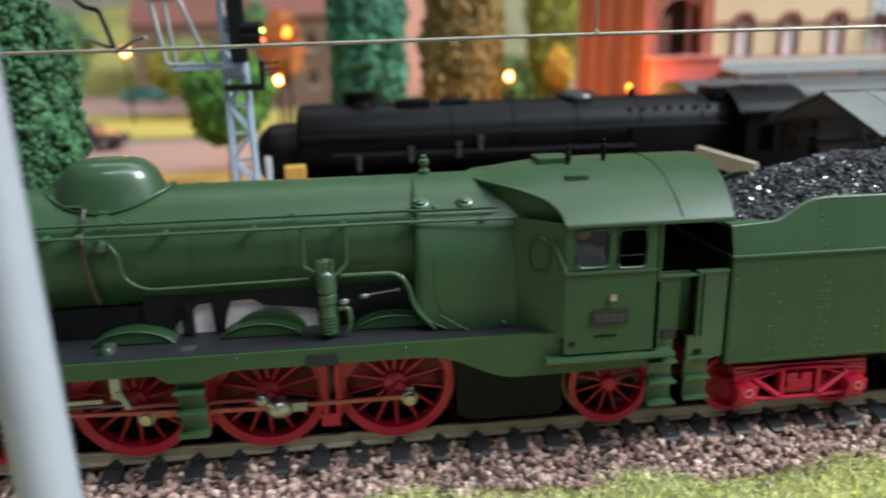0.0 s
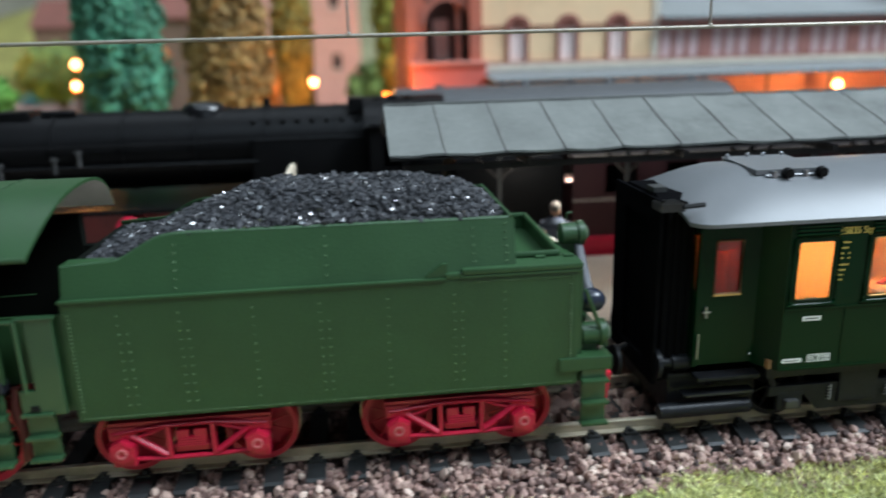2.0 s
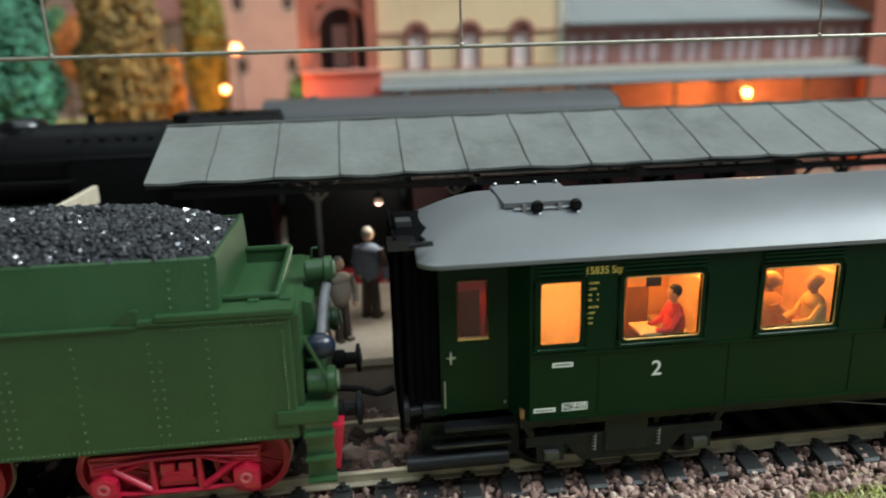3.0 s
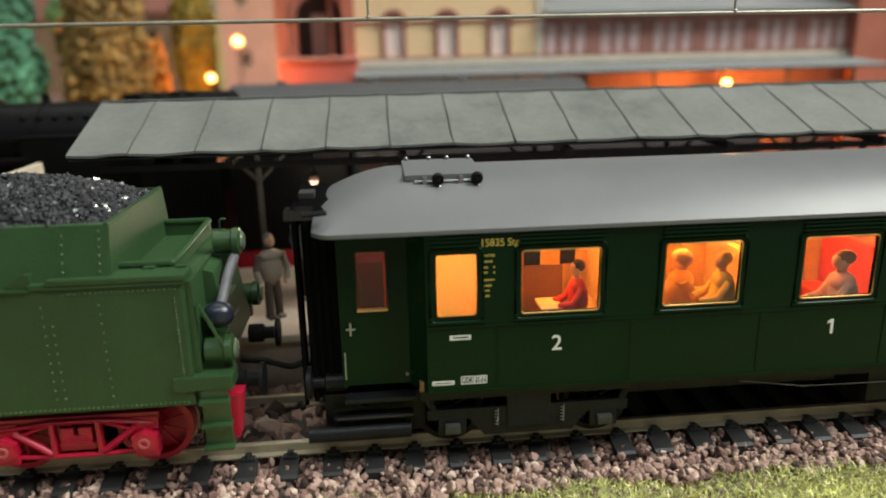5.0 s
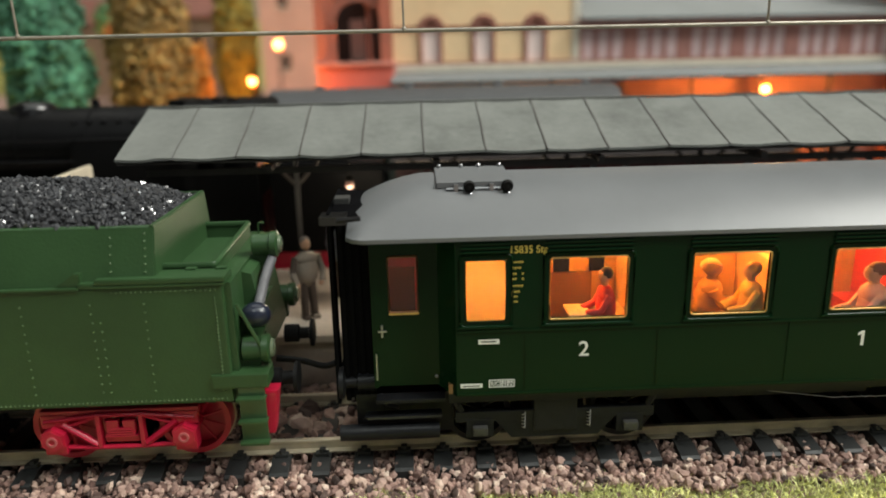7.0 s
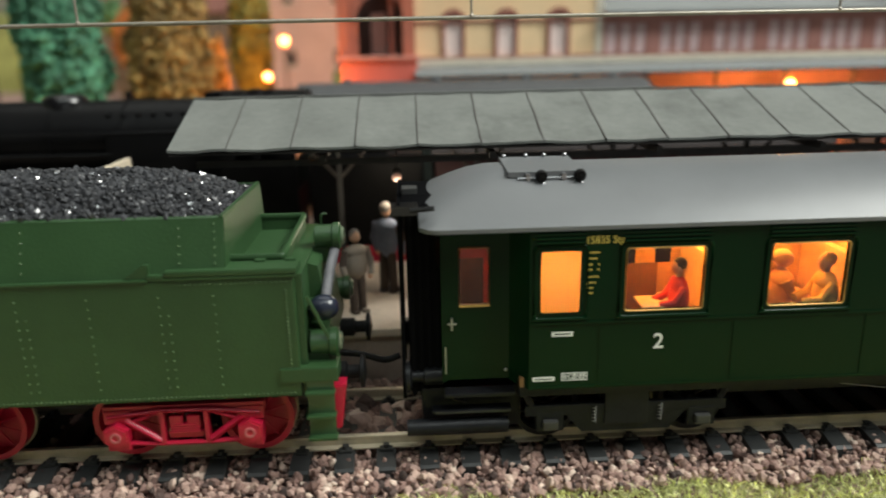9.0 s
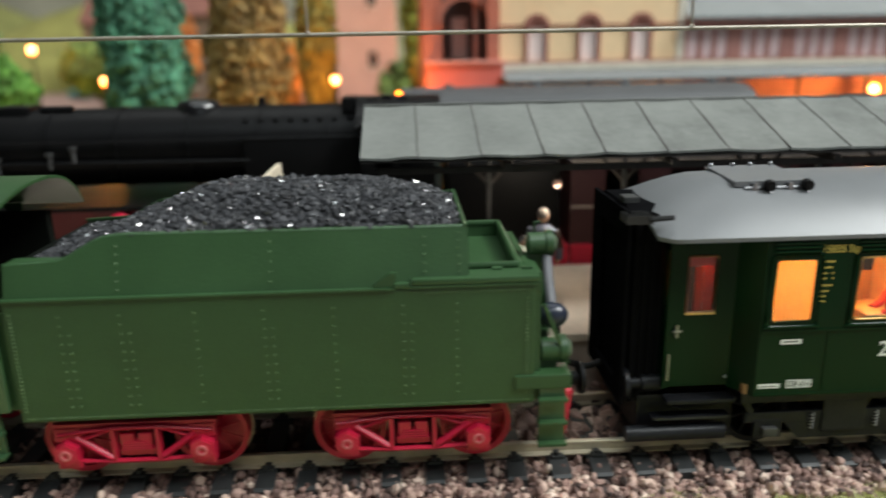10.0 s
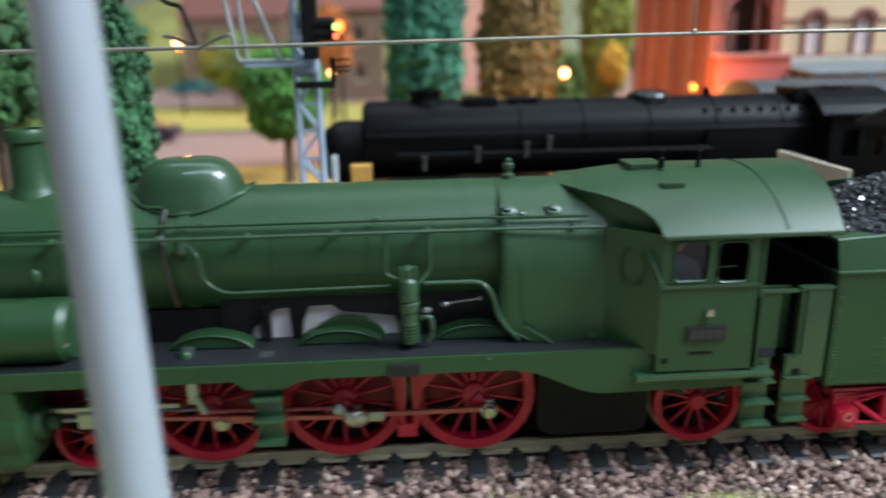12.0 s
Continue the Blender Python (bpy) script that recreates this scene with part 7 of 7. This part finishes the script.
def foliage(name, parent, mat, centre, radii, count, size, seed, label="", gap=0.35, shape=1.0):
    """A crown of many small clumps over an uneven body."""
    rs = np.random.RandomState(seed)
    pts, sizes = [], []
    cx, cy, cz = centre
    while len(pts) < count:
        d = rs.normal(size=3)
        d /= np.linalg.norm(d)
        n = noise.noise((d[0] * 2.3 + seed, d[1] * 2.3, d[2] * 2.3))
        r = (0.80 + 0.28 * n) * rs.uniform(1 - gap, 1.0)
        taper = 1.0 if shape == 1.0 else max(0.15, 1 - (1 - shape) * (d[2] * r + 1) / 2)
        pts.append((cx + d[0] * r * radii[0] * taper, cy + d[1] * r * radii[1] * taper, cz + d[2] * r * radii[2]))
        sizes.append(size * rs.uniform(0.6, 1.3))
    v, f = rock_field(pts, sizes, seed)
    me = bpy.data.meshes.new(name)
    me.from_pydata(((v - np.array(root_origin(parent))) * CM).tolist(), [], f.tolist())
    me.materials.append(mat)
    ob = new(name, me)
    ob.parent = parent
    if label:
        ob["label"] = label
    ob["kind"] = "stuff"
    return ob


def tree(x, y, z0, trunk_h, radii, cz, mat, count, size, seed, label, shape=1.0, trunk_r=0.25):
    t = thing("tree", x, y, z0, label, "tree")
    BARK = material("brown_bark", (0.12, 0.08, 0.05), 0.9, var=0.3, scale=200, bump=0.4)
    tr = part("trunk", lathe([(trunk_r * 1.3, 0), (trunk_r, 0.3), (trunk_r * 0.7, trunk_h), (trunk_r * 0.3, cz - z0), (0.001, cz - z0 + 0.3)], (x, y, z0), (0, 0, 1), 12), BARK, t, smooth=50)
    rnd = random.Random(seed)
    for k in range(7):
        a = k * 0.9 + rnd.uniform(-0.3, 0.3)
        b = Vector((x, y, z0 + trunk_h * rnd.uniform(0.75, 1.0)))
        e = Vector((x + math.cos(a) * radii[0] * 0.6, y + math.sin(a) * radii[1] * 0.6, cz + rnd.uniform(-0.3, 0.4) * radii[2]))
        part("limb", cyl(b, e, trunk_r * 0.4, trunk_r * 0.12, 6), BARK, t)
    foliage("crown", t, mat, (x, y, cz), radii, count, size, seed, shape=shape)
    foliage("crown_core", t, mat, (x, y, cz), [r * 0.78 for r in radii], count // 4, size * 2.0, seed + 50, gap=0.7, shape=shape)
    return t


def leaf(name, c, var=0.35):
    return material(name, c, 0.85, var=var, scale=60, island=0.45)


tree(-7.1, 17.6, 0.88, 1.2, (1.38, 1.15, 4.2), 4.7, leaf("bright_leaf_green", (0.05, 0.132, 0.052), 0.55), 10500, 0.10, 21, "tall slim tree of bright green foliage on the platform end", trunk_r=0.2)
tree(-5.05, 31.5, 0.75, 2.2, (2.1, 2.0, 2.3), 4.7, leaf("lime_leaf_green", (0.085, 0.20, 0.03), 0.5), 4500, 0.19, 22, "round lime-green tree with a thin trunk")
tree(0.9, 33.2, 0.75, 1.0, (2.25, 2.2, 6.4), 6.6, leaf("blue_green_conifer", (0.062, 0.19, 0.112), 0.5), 6500, 0.21, 23, "tall dense blue-green conifer beside the road", shape=0.85)
tree(5.1, 34.2, 0.75, 1.0, (2.15, 2.0, 6.0), 6.3, leaf("autumn_brown_leaf", (0.27, 0.175, 0.055), 0.55), 6500, 0.19, 24, "tall autumn-brown tree beside the station", shape=0.9)
tree(7.4, 40.8, 0.75, 1.2, (1.35, 1.2, 6.4), 7.0, leaf("olive_leaf", (0.22, 0.19, 0.04)), 2400, 0.21, 25, "tall slim olive-green tree beside the station", shape=0.9)
# the orange leaf colour stands in for lamplight on this strip of foliage
tree(6.29, 37.5, 0.75, 1.0, (0.62, 0.6, 3.4), 4.4, leaf("lamplit_orange_leaf", (0.55, 0.24, 0.05)), 700, 0.16, 31, "slim tree coloured orange for the street lamp's light on it", trunk_r=0.15)
tree(13.75, 50.0, 0.75, 1.5, (2.1, 2.0, 6.2), 7.4, leaf("yellow_green_leaf", (0.20, 0.22, 0.03)), 2600, 0.32, 26, "tall yellow-green tree behind the station corner")
tree(-23.2, 62.0, 0.75, 3.0, (2.9, 2.9, 3.2), 7.0, leaf("dark_leaf_green", (0.06, 0.13, 0.05)), 1100, 0.55, 27, "round dark green tree beyond the road")
tree(-14.5, 67.0, 0.75, 1.5, (3.6, 3.2, 2.6), 5.2, leaf("mid_leaf_green", (0.12, 0.17, 0.04)), 1100, 0.55, 28, "broad olive-green tree beyond the road")
tree(-10.9, 20.5, 0.0, 4.0, (1.3, 1.3, 2.6), 6.6, leaf("deep_leaf_green", (0.05, 0.12, 0.035)), 1100, 0.2, 29, "tree with a dark bare trunk at the platform end", trunk_r=0.3)
tree(-15.5, 33.0, 0.75, 1.5, (2.6, 2.4, 3.0), 5.0, leaf("mid_leaf_green", (0.12, 0.17, 0.04)), 1000, 0.4, 30, "round mid-green tree beside the road")


def bush(x, y, z, r, mat, seed, label):
    t = thing("bush", x, y, z, label, "bush")
    foliage("leaves", t, mat, (x, y, z + r * 0.8), (r, r, r * 0.95), 500, r * 0.16, seed)
    return t


tree(-5.4, 60.0, 0.75, 3.0, (1.75, 1.3, 3.0), 6.9, leaf("rust_orange_leaf", (0.40, 0.13, 0.03)), 900, 0.34, 44, "rust-orange autumn tree in front of the brown house", trunk_r=0.2)
tree(-7.5, 62.0, 0.75, 6.0, (1.0, 0.9, 1.7), 8.8, leaf("dark_leaf_green", (0.06, 0.13, 0.05)), 450, 0.34, 45, "small dark green tree beside the brown house", trunk_r=0.2)
# amber foliage colour carries the lamp's glow at the station corner
tree(13.4, 47.0, 0.75, 2.0, (0.9, 0.8, 1.5), 4.9, leaf("lamplit_amber_leaf", (0.62, 0.36, 0.04)), 500, 0.22, 41, "small tree coloured amber for lamplight beside the station corner", trunk_r=0.15)
bush(12.5, 58.0, 0.8, 3.0, leaf("mid_leaf_green", (0.12, 0.17, 0.04)), 42, "dark green bush below the cottage")
bush(3.2, 37.5, 0.75, 2.0, LAWN, 43, "yellow-green rounded bush between the trees")


def hill(x0, x1, y, h, mat, seed, label):
    bm = bmesh.new()
    n = 40
    rows = []
    for j in range(7):
        f = j / 6
        rows.append([bm.verts.new((x0 + (x1 - x0) * i / n, y + 26 * f, 0.9 + h * math.sin(math.pi * i / n) ** 0.6 * math.sin(f * math.pi / 2) + 0.8 * noise.noise((i * 0.3, f * 3, seed)) * f)) for i in range(n + 1)])
    for a, b in zip(rows, rows[1:]):
        for i in range(n):
            bm.faces.new((a[i], a[i + 1], b[i + 1], b[i]))
    solo("hill", bm, mat, label, "hill", kind="structure", smooth=60)


hill(-60, 6, 100, 14, material("olive_lawn_hill", (0.30, 0.28, 0.08), 0.95, var=0.3, scale=30), 4, "yellow-green scenic hill behind the town")
hill(-120, -40, 110, 18, material("olive_hill", (0.22, 0.22, 0.07), 0.95, var=0.3, scale=30), 5, "olive scenic hill behind the town")
hill(-10, 70, 130, 26, material("grey_green_hill", (0.26, 0.25, 0.14), 0.95, var=0.3, scale=30), 6, "grey-green scenic hill behind the station")


def station():
    t = thing("station_building", 24, 36, 0.75, "sand-yellow and red-brick station building with arched windows", "station building")
    Yw = 31.7
    zb = 0.75
    # yellow wing
    wc = (17.55, 19.75, 21.95)
    holes = [(c - 0.35, c + 0.35, 5.76, 7.15) for c in wc]
    wing = part("wing_wall", panel(15.9, 23.82, zb, 10.5, holes, Yw, Yw + 0.4), WALL, t, "sand-yellow plastered wing wall")
    for c in wc:
        w = part("window", box(c - 0.35, c + 0.35, Yw + 0.05, Yw + 0.10, 5.76, 7.15), CURTAIN, wing, "tall window with white-pink blind")
        for s in (-1, 1):
            part("pilaster", box(c + s * 0.42 - 0.07, c + s * 0.42 + 0.07, Yw - 0.1, Yw + 0.2, 5.76, 7.15), TRIM, w)
        pts = arc(c, 7.1, 0.56, 0, 180, 12) + arc(c, 7.1, 0.36, 180, 0, 12)
        part("arch", prism(pts, "y", Yw - 0.16, Yw + 0.1), TRIM, w, "dark red brick arch")
        part("arch_field", prism(arc(c, 7.1, 0.34, 0, 180, 12), "y", Yw - 0.03, Yw + 0.02), TRIM, w)
    part("string_course", box(15.9, 37.5, Yw - 0.15, Yw, 5.66, 5.76), TRIM, wing)
    part("string_course", box(15.9, 23.82, Yw - 0.08, Yw, 7.12, 7.22), TRIM, wing)
    part("base_band", box(15.9, 37.5, Yw - 0.25, Yw, 5.38, 5.66, 0.02), CREAM, wing, "cream stone band")
    part("upper_cornice", box(15.7, 24.0, Yw - 0.3, Yw + 0.2, 9.6, 10.0), CREAM, wing)
    part("quoin", box(23.5, 23.82, Yw - 0.06, Yw, 5.6, 9.6), CREAM, wing)
    # brick tower with red balcony
    tw = part("tower_wall", panel(12.94, 15.88, zb, 12.5, [(13.6, 15.5, 5.8, 8.4)], Yw - 0.2, Yw + 0.3), BRICK, t, "red-brick corner tower")
    part("tower_side", box(12.94, 13.2, Yw + 0.3, 41.5, zb, 12.5), BRICK, t, "red-brick tower side wall")
    for y in (33.5, 35.8, 38.1, 40.4):
        part("side_pilaster", box(12.80, 12.94, y - 0.3, y + 0.3, zb, 12.5), material("pale_brick_pilaster", (0.50, 0.24, 0.18), 0.85), tw)
    part("tower_pier", box(12.8, 13.25, Yw - 0.45, Yw - 0.2, 5.75, 12.5), BRICK, tw)
    part("tower_pier", box(15.45, 15.95, Yw - 0.45, Yw - 0.2, 5.75, 12.5), BRICK, tw)
    # the loggia's dimness is put into its back wall's dark colour
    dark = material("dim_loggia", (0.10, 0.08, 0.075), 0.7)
    part("loggia_back", box(13.2, 15.88, Yw + 1.4, Yw + 1.5, 5.0, 9.0), dark, tw, "loggia back wall, coloured dark for its shade, behind the balcony")
    part("loggia_window", box(14.1, 14.75, Yw + 1.3, Yw + 1.4, 5.9, 7.6), CURTAIN, tw)
    part("loggia_column", lathe([(0.2, 0), (0.13, 0.15), (0.12, 2.2), (0.2, 2.4), (0.2, 2.5)], (15.0, Yw, 5.8), (0, 0, 1), 14), TRIM, tw)
    part("loggia_arch", prism(arc(14.55, 7.3, 1.25, 0, 180, 14) + arc(14.55, 7.3, 0.95, 180, 0, 14), "y", Yw - 0.3, Yw - 0.1), TRIM, tw)
    bal = part("balcony", box(12.9, 16.0, Yw - 1.3, Yw - 0.2, 4.25, 5.72, 0.05), REDRAIL, tw, "bright red balcony parapet")
    part("balcony_cap", box(12.8, 16.1, Yw - 1.4, Yw - 0.2, 5.70, 5.84, 0.03), material("pale_red_cap", (0.6, 0.25, 0.2), 0.8), bal)
    part("balcony_column", lathe([(0.25, 0), (0.16, 0.2), (0.15, 3.2), (0.25, 3.5)], (14.85, Yw - 1.0, zb), (0, 0, 1), 14), REDRAIL, bal)
    part("balcony_column", lathe([(0.25, 0), (0.16, 0.2), (0.15, 3.2), (0.25, 3.5)], (13.1, Yw - 1.0, zb), (0, 0, 1), 14), REDRAIL, bal)
    # glazed gallery
    gal = part("gallery_wall", panel(23.82, 37.4, zb, 7.35, [(24.0 + 2.33 * k + 0.62 * j, 24.42 + 2.33 * k + 0.62 * j, 5.72, 6.95) for k in range(6) for j in range(3)], Yw, Yw + 0.3), material("pinkish_red_gallery", (0.38, 0.18, 0.155), 0.8), t, "reddish glazed gallery wall")
    for k in range(6):
        for j in range(3):
            a = 24.0 + 2.33 * k + 0.62 * j
            part("window", box(a, a + 0.42, Yw + 0.04, Yw + 0.10, 5.72, 6.95), material("lilac_gallery_window", (0.62, 0.47, 0.48), 0.5), gal)
    part("gallery_roof", prism([(Yw - 0.5, 7.32), (Yw - 0.5, 7.42), (Yw + 4.5, 9.2), (Yw + 4.5, 9.05)], "x", 23.82, 37.6), GREYROOF, t, "pale grey gallery roof")
    part("end_pier", box(37.4, 39.5, Yw - 0.6, 41, zb, 12), BRICK, t)
    part("upper_wall", box(24, 39, 36.2, 36.6, 8.8, 13), WALL, t)
    # awning along the platform side
    part("awning", prism([(Yw - 0.05, 5.30), (Yw - 3.4, 5.07), (Yw - 3.4, 5.12), (Yw - 0.05, 5.37)], "x", 15.9, 37.5), GREYROOF, t, "pale grey station awning")
    part("awning_edge", box(15.9, 37.5, Yw - 3.44, Yw - 3.40, 5.04, 5.13), material("dark_awning_edge", (0.07, 0.07, 0.075), 0.7), t)
    for k in range(8):
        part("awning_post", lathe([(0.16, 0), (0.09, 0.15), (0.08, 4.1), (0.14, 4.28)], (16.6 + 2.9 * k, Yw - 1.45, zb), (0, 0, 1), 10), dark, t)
    # lower storey openings: flat dark sheets on the wall for their inner shade
    for k in range(8):
        c = 17.6 + 2.6 * k
        part("archway", prism([(c - 0.7, zb + 0.1), (c + 0.7, zb + 0.1)] + arc(c, 3.2, 0.7, 0, 180, 12), "y", Yw - 0.02, Yw - 0.01), dark, wing, "arched doorway, its inner shade a flat dark sheet")
    part("hip_roof", prism([(15.6, 10.0), (24.1, 10.0), (22.0, 13.0), (17.6, 13.0)], "y", Yw - 0.2, 41), GREYROOF, t)
    part("back_wall", box(13.2, 37.5, 41.2, 41.5, zb, 10), BRICK, t)
    return t


station()


def house(x, y, w, d, h, wall, roofmat, label, win=2):
    t = thing("house", x, y, 0.75, label, "house")
    hl = []
    for k in range(win):
        c = x - w / 2 + w * (k + 0.5) / win
        for z in (0.75 + h * 0.25, 0.75 + h * 0.65):
            hl.append((c - 0.45, c + 0.45, z, z + 1.5))
    f = part("wall", panel(x - w / 2, x + w / 2, 0.75, 0.75 + h, hl, y - d / 2, y - d / 2 + 0.3), wall, t)
    for a, b, c, e in hl:
        part("window", box(a, b, y - d / 2 + 0.15, y - d / 2 + 0.2, c, e), material("dark_pane", (0.05, 0.035, 0.03), 0.2), f)
        part("sill", box(a - 0.1, b + 0.1, y - d / 2 - 0.12, y - d / 2 + 0.1, c - 0.15, c), CREAM, f)
    part("wall", box(x - w / 2, x - w / 2 + 0.3, y - d / 2 + 0.3, y + d / 2, 0.75, 0.75 + h), wall, t)
    part("wall", box(x + w / 2 - 0.3, x + w / 2, y - d / 2 + 0.3, y + d / 2, 0.75, 0.75 + h), wall, t)
    part("wall", box(x - w / 2 + 0.3, x + w / 2 - 0.3, y + d / 2 - 0.3, y + d / 2, 0.75, 0.75 + h), wall, t)
    r = part("roof", prism([(y - d / 2 - 0.4, 0.75 + h - 0.1), (y + d / 2 + 0.4, 0.75 + h - 0.1), (y, 0.75 + h + d * 0.42)], "x", x - w / 2 - 0.3, x + w / 2 + 0.3), roofmat, t)
    part("chimney", box(x + w * 0.2, x + w * 0.2 + 0.7, y - 0.4, y + 0.4, 0.75 + h + d * 0.25, 0.75 + h + d * 0.55), BRICK, r)
    return t


PINKW = material("pinkish_plaster", (0.55, 0.32, 0.25), 0.85, var=0.12, scale=40)
TILE = material("brown_red_roof_tile", (0.20, 0.08, 0.06), 0.85, var=0.2, scale=60)
house(6.5, 80.0, 9.6, 7.0, 15.0, PINKW, TILE, "pinkish plastered town house with dark windows")
house(-6.2, 78.0, 9.0, 8.0, 9.0, material("grey_brown_plaster", (0.145, 0.098, 0.07), 0.85, var=0.3, scale=30), TILE, "grey-brown plastered house with brown roof beyond the road")
house(-31.5, 66.0, 6.5, 6.0, 3.2, material("red_shop_wall", (0.60, 0.10, 0.07), 0.8), CREAM, "low red shop building beyond the road")
house(-20.0, 96.0, 12.0, 8.0, 9.0, material("brown_timber_wall", (0.21, 0.13, 0.08), 0.85), TILE, "brown timber house far beyond the lawn")
house(20.0, 60.0, 9.0, 8.0, 14.0, PINKW, TILE, "pink town house behind the station")


def parked_car(x, y, z, paint, label, turn=0.0):
    t = thing("car", x, y, z, label, "car", "parked cars")
    body = [(-2.6, 0.35), (2.6, 0.35), (2.65, 0.8), (2.3, 1.0), (1.3, 1.05), (0.7, 1.6), (-1.2, 1.62), (-2.0, 1.1), (-2.6, 1.0)]
    part("body", prism([(x + a, z + b) for a, b in body], "y", y - 1.0, y + 1.0, bevel=0.12), paint, t, smooth=40)
    part("side_window", prism([(x + a, z + b) for a, b in ((-1.15, 1.1), (-1.0, 1.5), (0.6, 1.5), (1.05, 1.1))], "y", y - 1.03, y - 0.98), BLACK, t)
    for dx in (-1.6, 1.6):
        for s in (-1, 1):
            w = part("wheel", lathe([(0.001, 0), (0.25, 0), (0.42, 0.04), (0.42, 0.3), (0.001, 0.3)], (x + dx, y + s * 0.78, z + 0.42), (0, s, 0), 16), BLACK, t)
            part("rim", lathe([(0.22, 0), (0.18, 0.05), (0.001, 0.05)], (x + dx, y + s * 1.08, z + 0.42), (0, s, 0), 12), STEEL, w)
    return t


parked_car(-16.8, 47.0, 0.81, material("dark_violet_car", (0.05, 0.035, 0.05), 0.35), "small dark violet parked car beside the lawn")
parked_car(-24.0, 88.0, 1.1, material("teal_car", (0.05, 0.22, 0.20), 0.35), "small teal parked van on the far road")


def street_lamp(x, y, z, base, watts, label, size=0.28, bulb=None):
    t = thing("street_lamp", x, y, base, label, "street lamp", "glowing street lamps")
    part("pole", lathe([(0.16, 0), (0.09, 0.2), (0.07, z - base - size)], (x, y, base), (0, 0, 1), 10), BLACK, t)
    part("bulb", ball((x, y, z), size * 0.62, n=14), bulb or ORANGE_BULB, t, "glowing orange lamp bulb", smooth=60)
    # ring and cap are added and glow to give the bulb an orange halo
    part("collar", lathe([(size * 0.35, 0), (size * 0.72, size * 0.18), (size * 0.6, size * 0.4), (0.001, size * 0.4)], (x, y, z - size * 0.85), (0, 0, 1), 12), LAMP_GLOW, t, "orange glowing ring added for the bulb's halo")
    part("cap", lathe([(size * 0.75, 0), (size * 0.4, size * 0.25), (0.001, size * 0.36)], (x, y, z + size * 0.5), (0, 0, 1), 12), LAMP_GLOW, t, "orange glowing cap added for the bulb's halo")
    data = bpy.data.lights.new("lamp_light", "POINT")
    data.energy, data.color, data.shadow_soft_size = watts, (1.0, 0.36, 0.08), size * CM
    li = new("lamp_light", data)
    li.location = (x * CM, (y - size - 0.35) * CM, z * CM)
    li.parent = None


street_lamp(8.45, 39.0, 4.85, 0.75, 0.032, "glowing orange street lamp beside the trees")
street_lamp(4.37, 71.0, 6.9, 0.9, 0.032, "glowing orange street lamp before the town house", 0.55)
street_lamp(30.95, 29.5, 4.48, 0.75, 0.13, "glowing orange lamp under the station awning", 0.25)
street_lamp(-18.4, 63.5, 6.7, 0.8, 0.04, "glowing orange street lamp on the lawn", 0.42)
street_lamp(-10.7, 60.5, 5.85, 0.76, 0.04, "glowing orange street lamp by the broad tree", 0.4)
street_lamp(-3.92, 40.9, 4.95, 0.75, 0.032, "glowing orange street lamp beside the road")
street_lamp(-3.6, 44.5, 7.5, 0.75, 0.04, "dim orange street lamp beyond the road", 0.3, LAMP_GLOW)
street_lamp(14.7, 75.0, 8.0, 0.9, 0.032, "glowing orange street lamp behind the tower", 0.5)
street_lamp(11.75, 30.0, 4.6, 0.75, 0.045, "dim orange street lamp at the tower corner", 0.16, LAMP_GLOW)
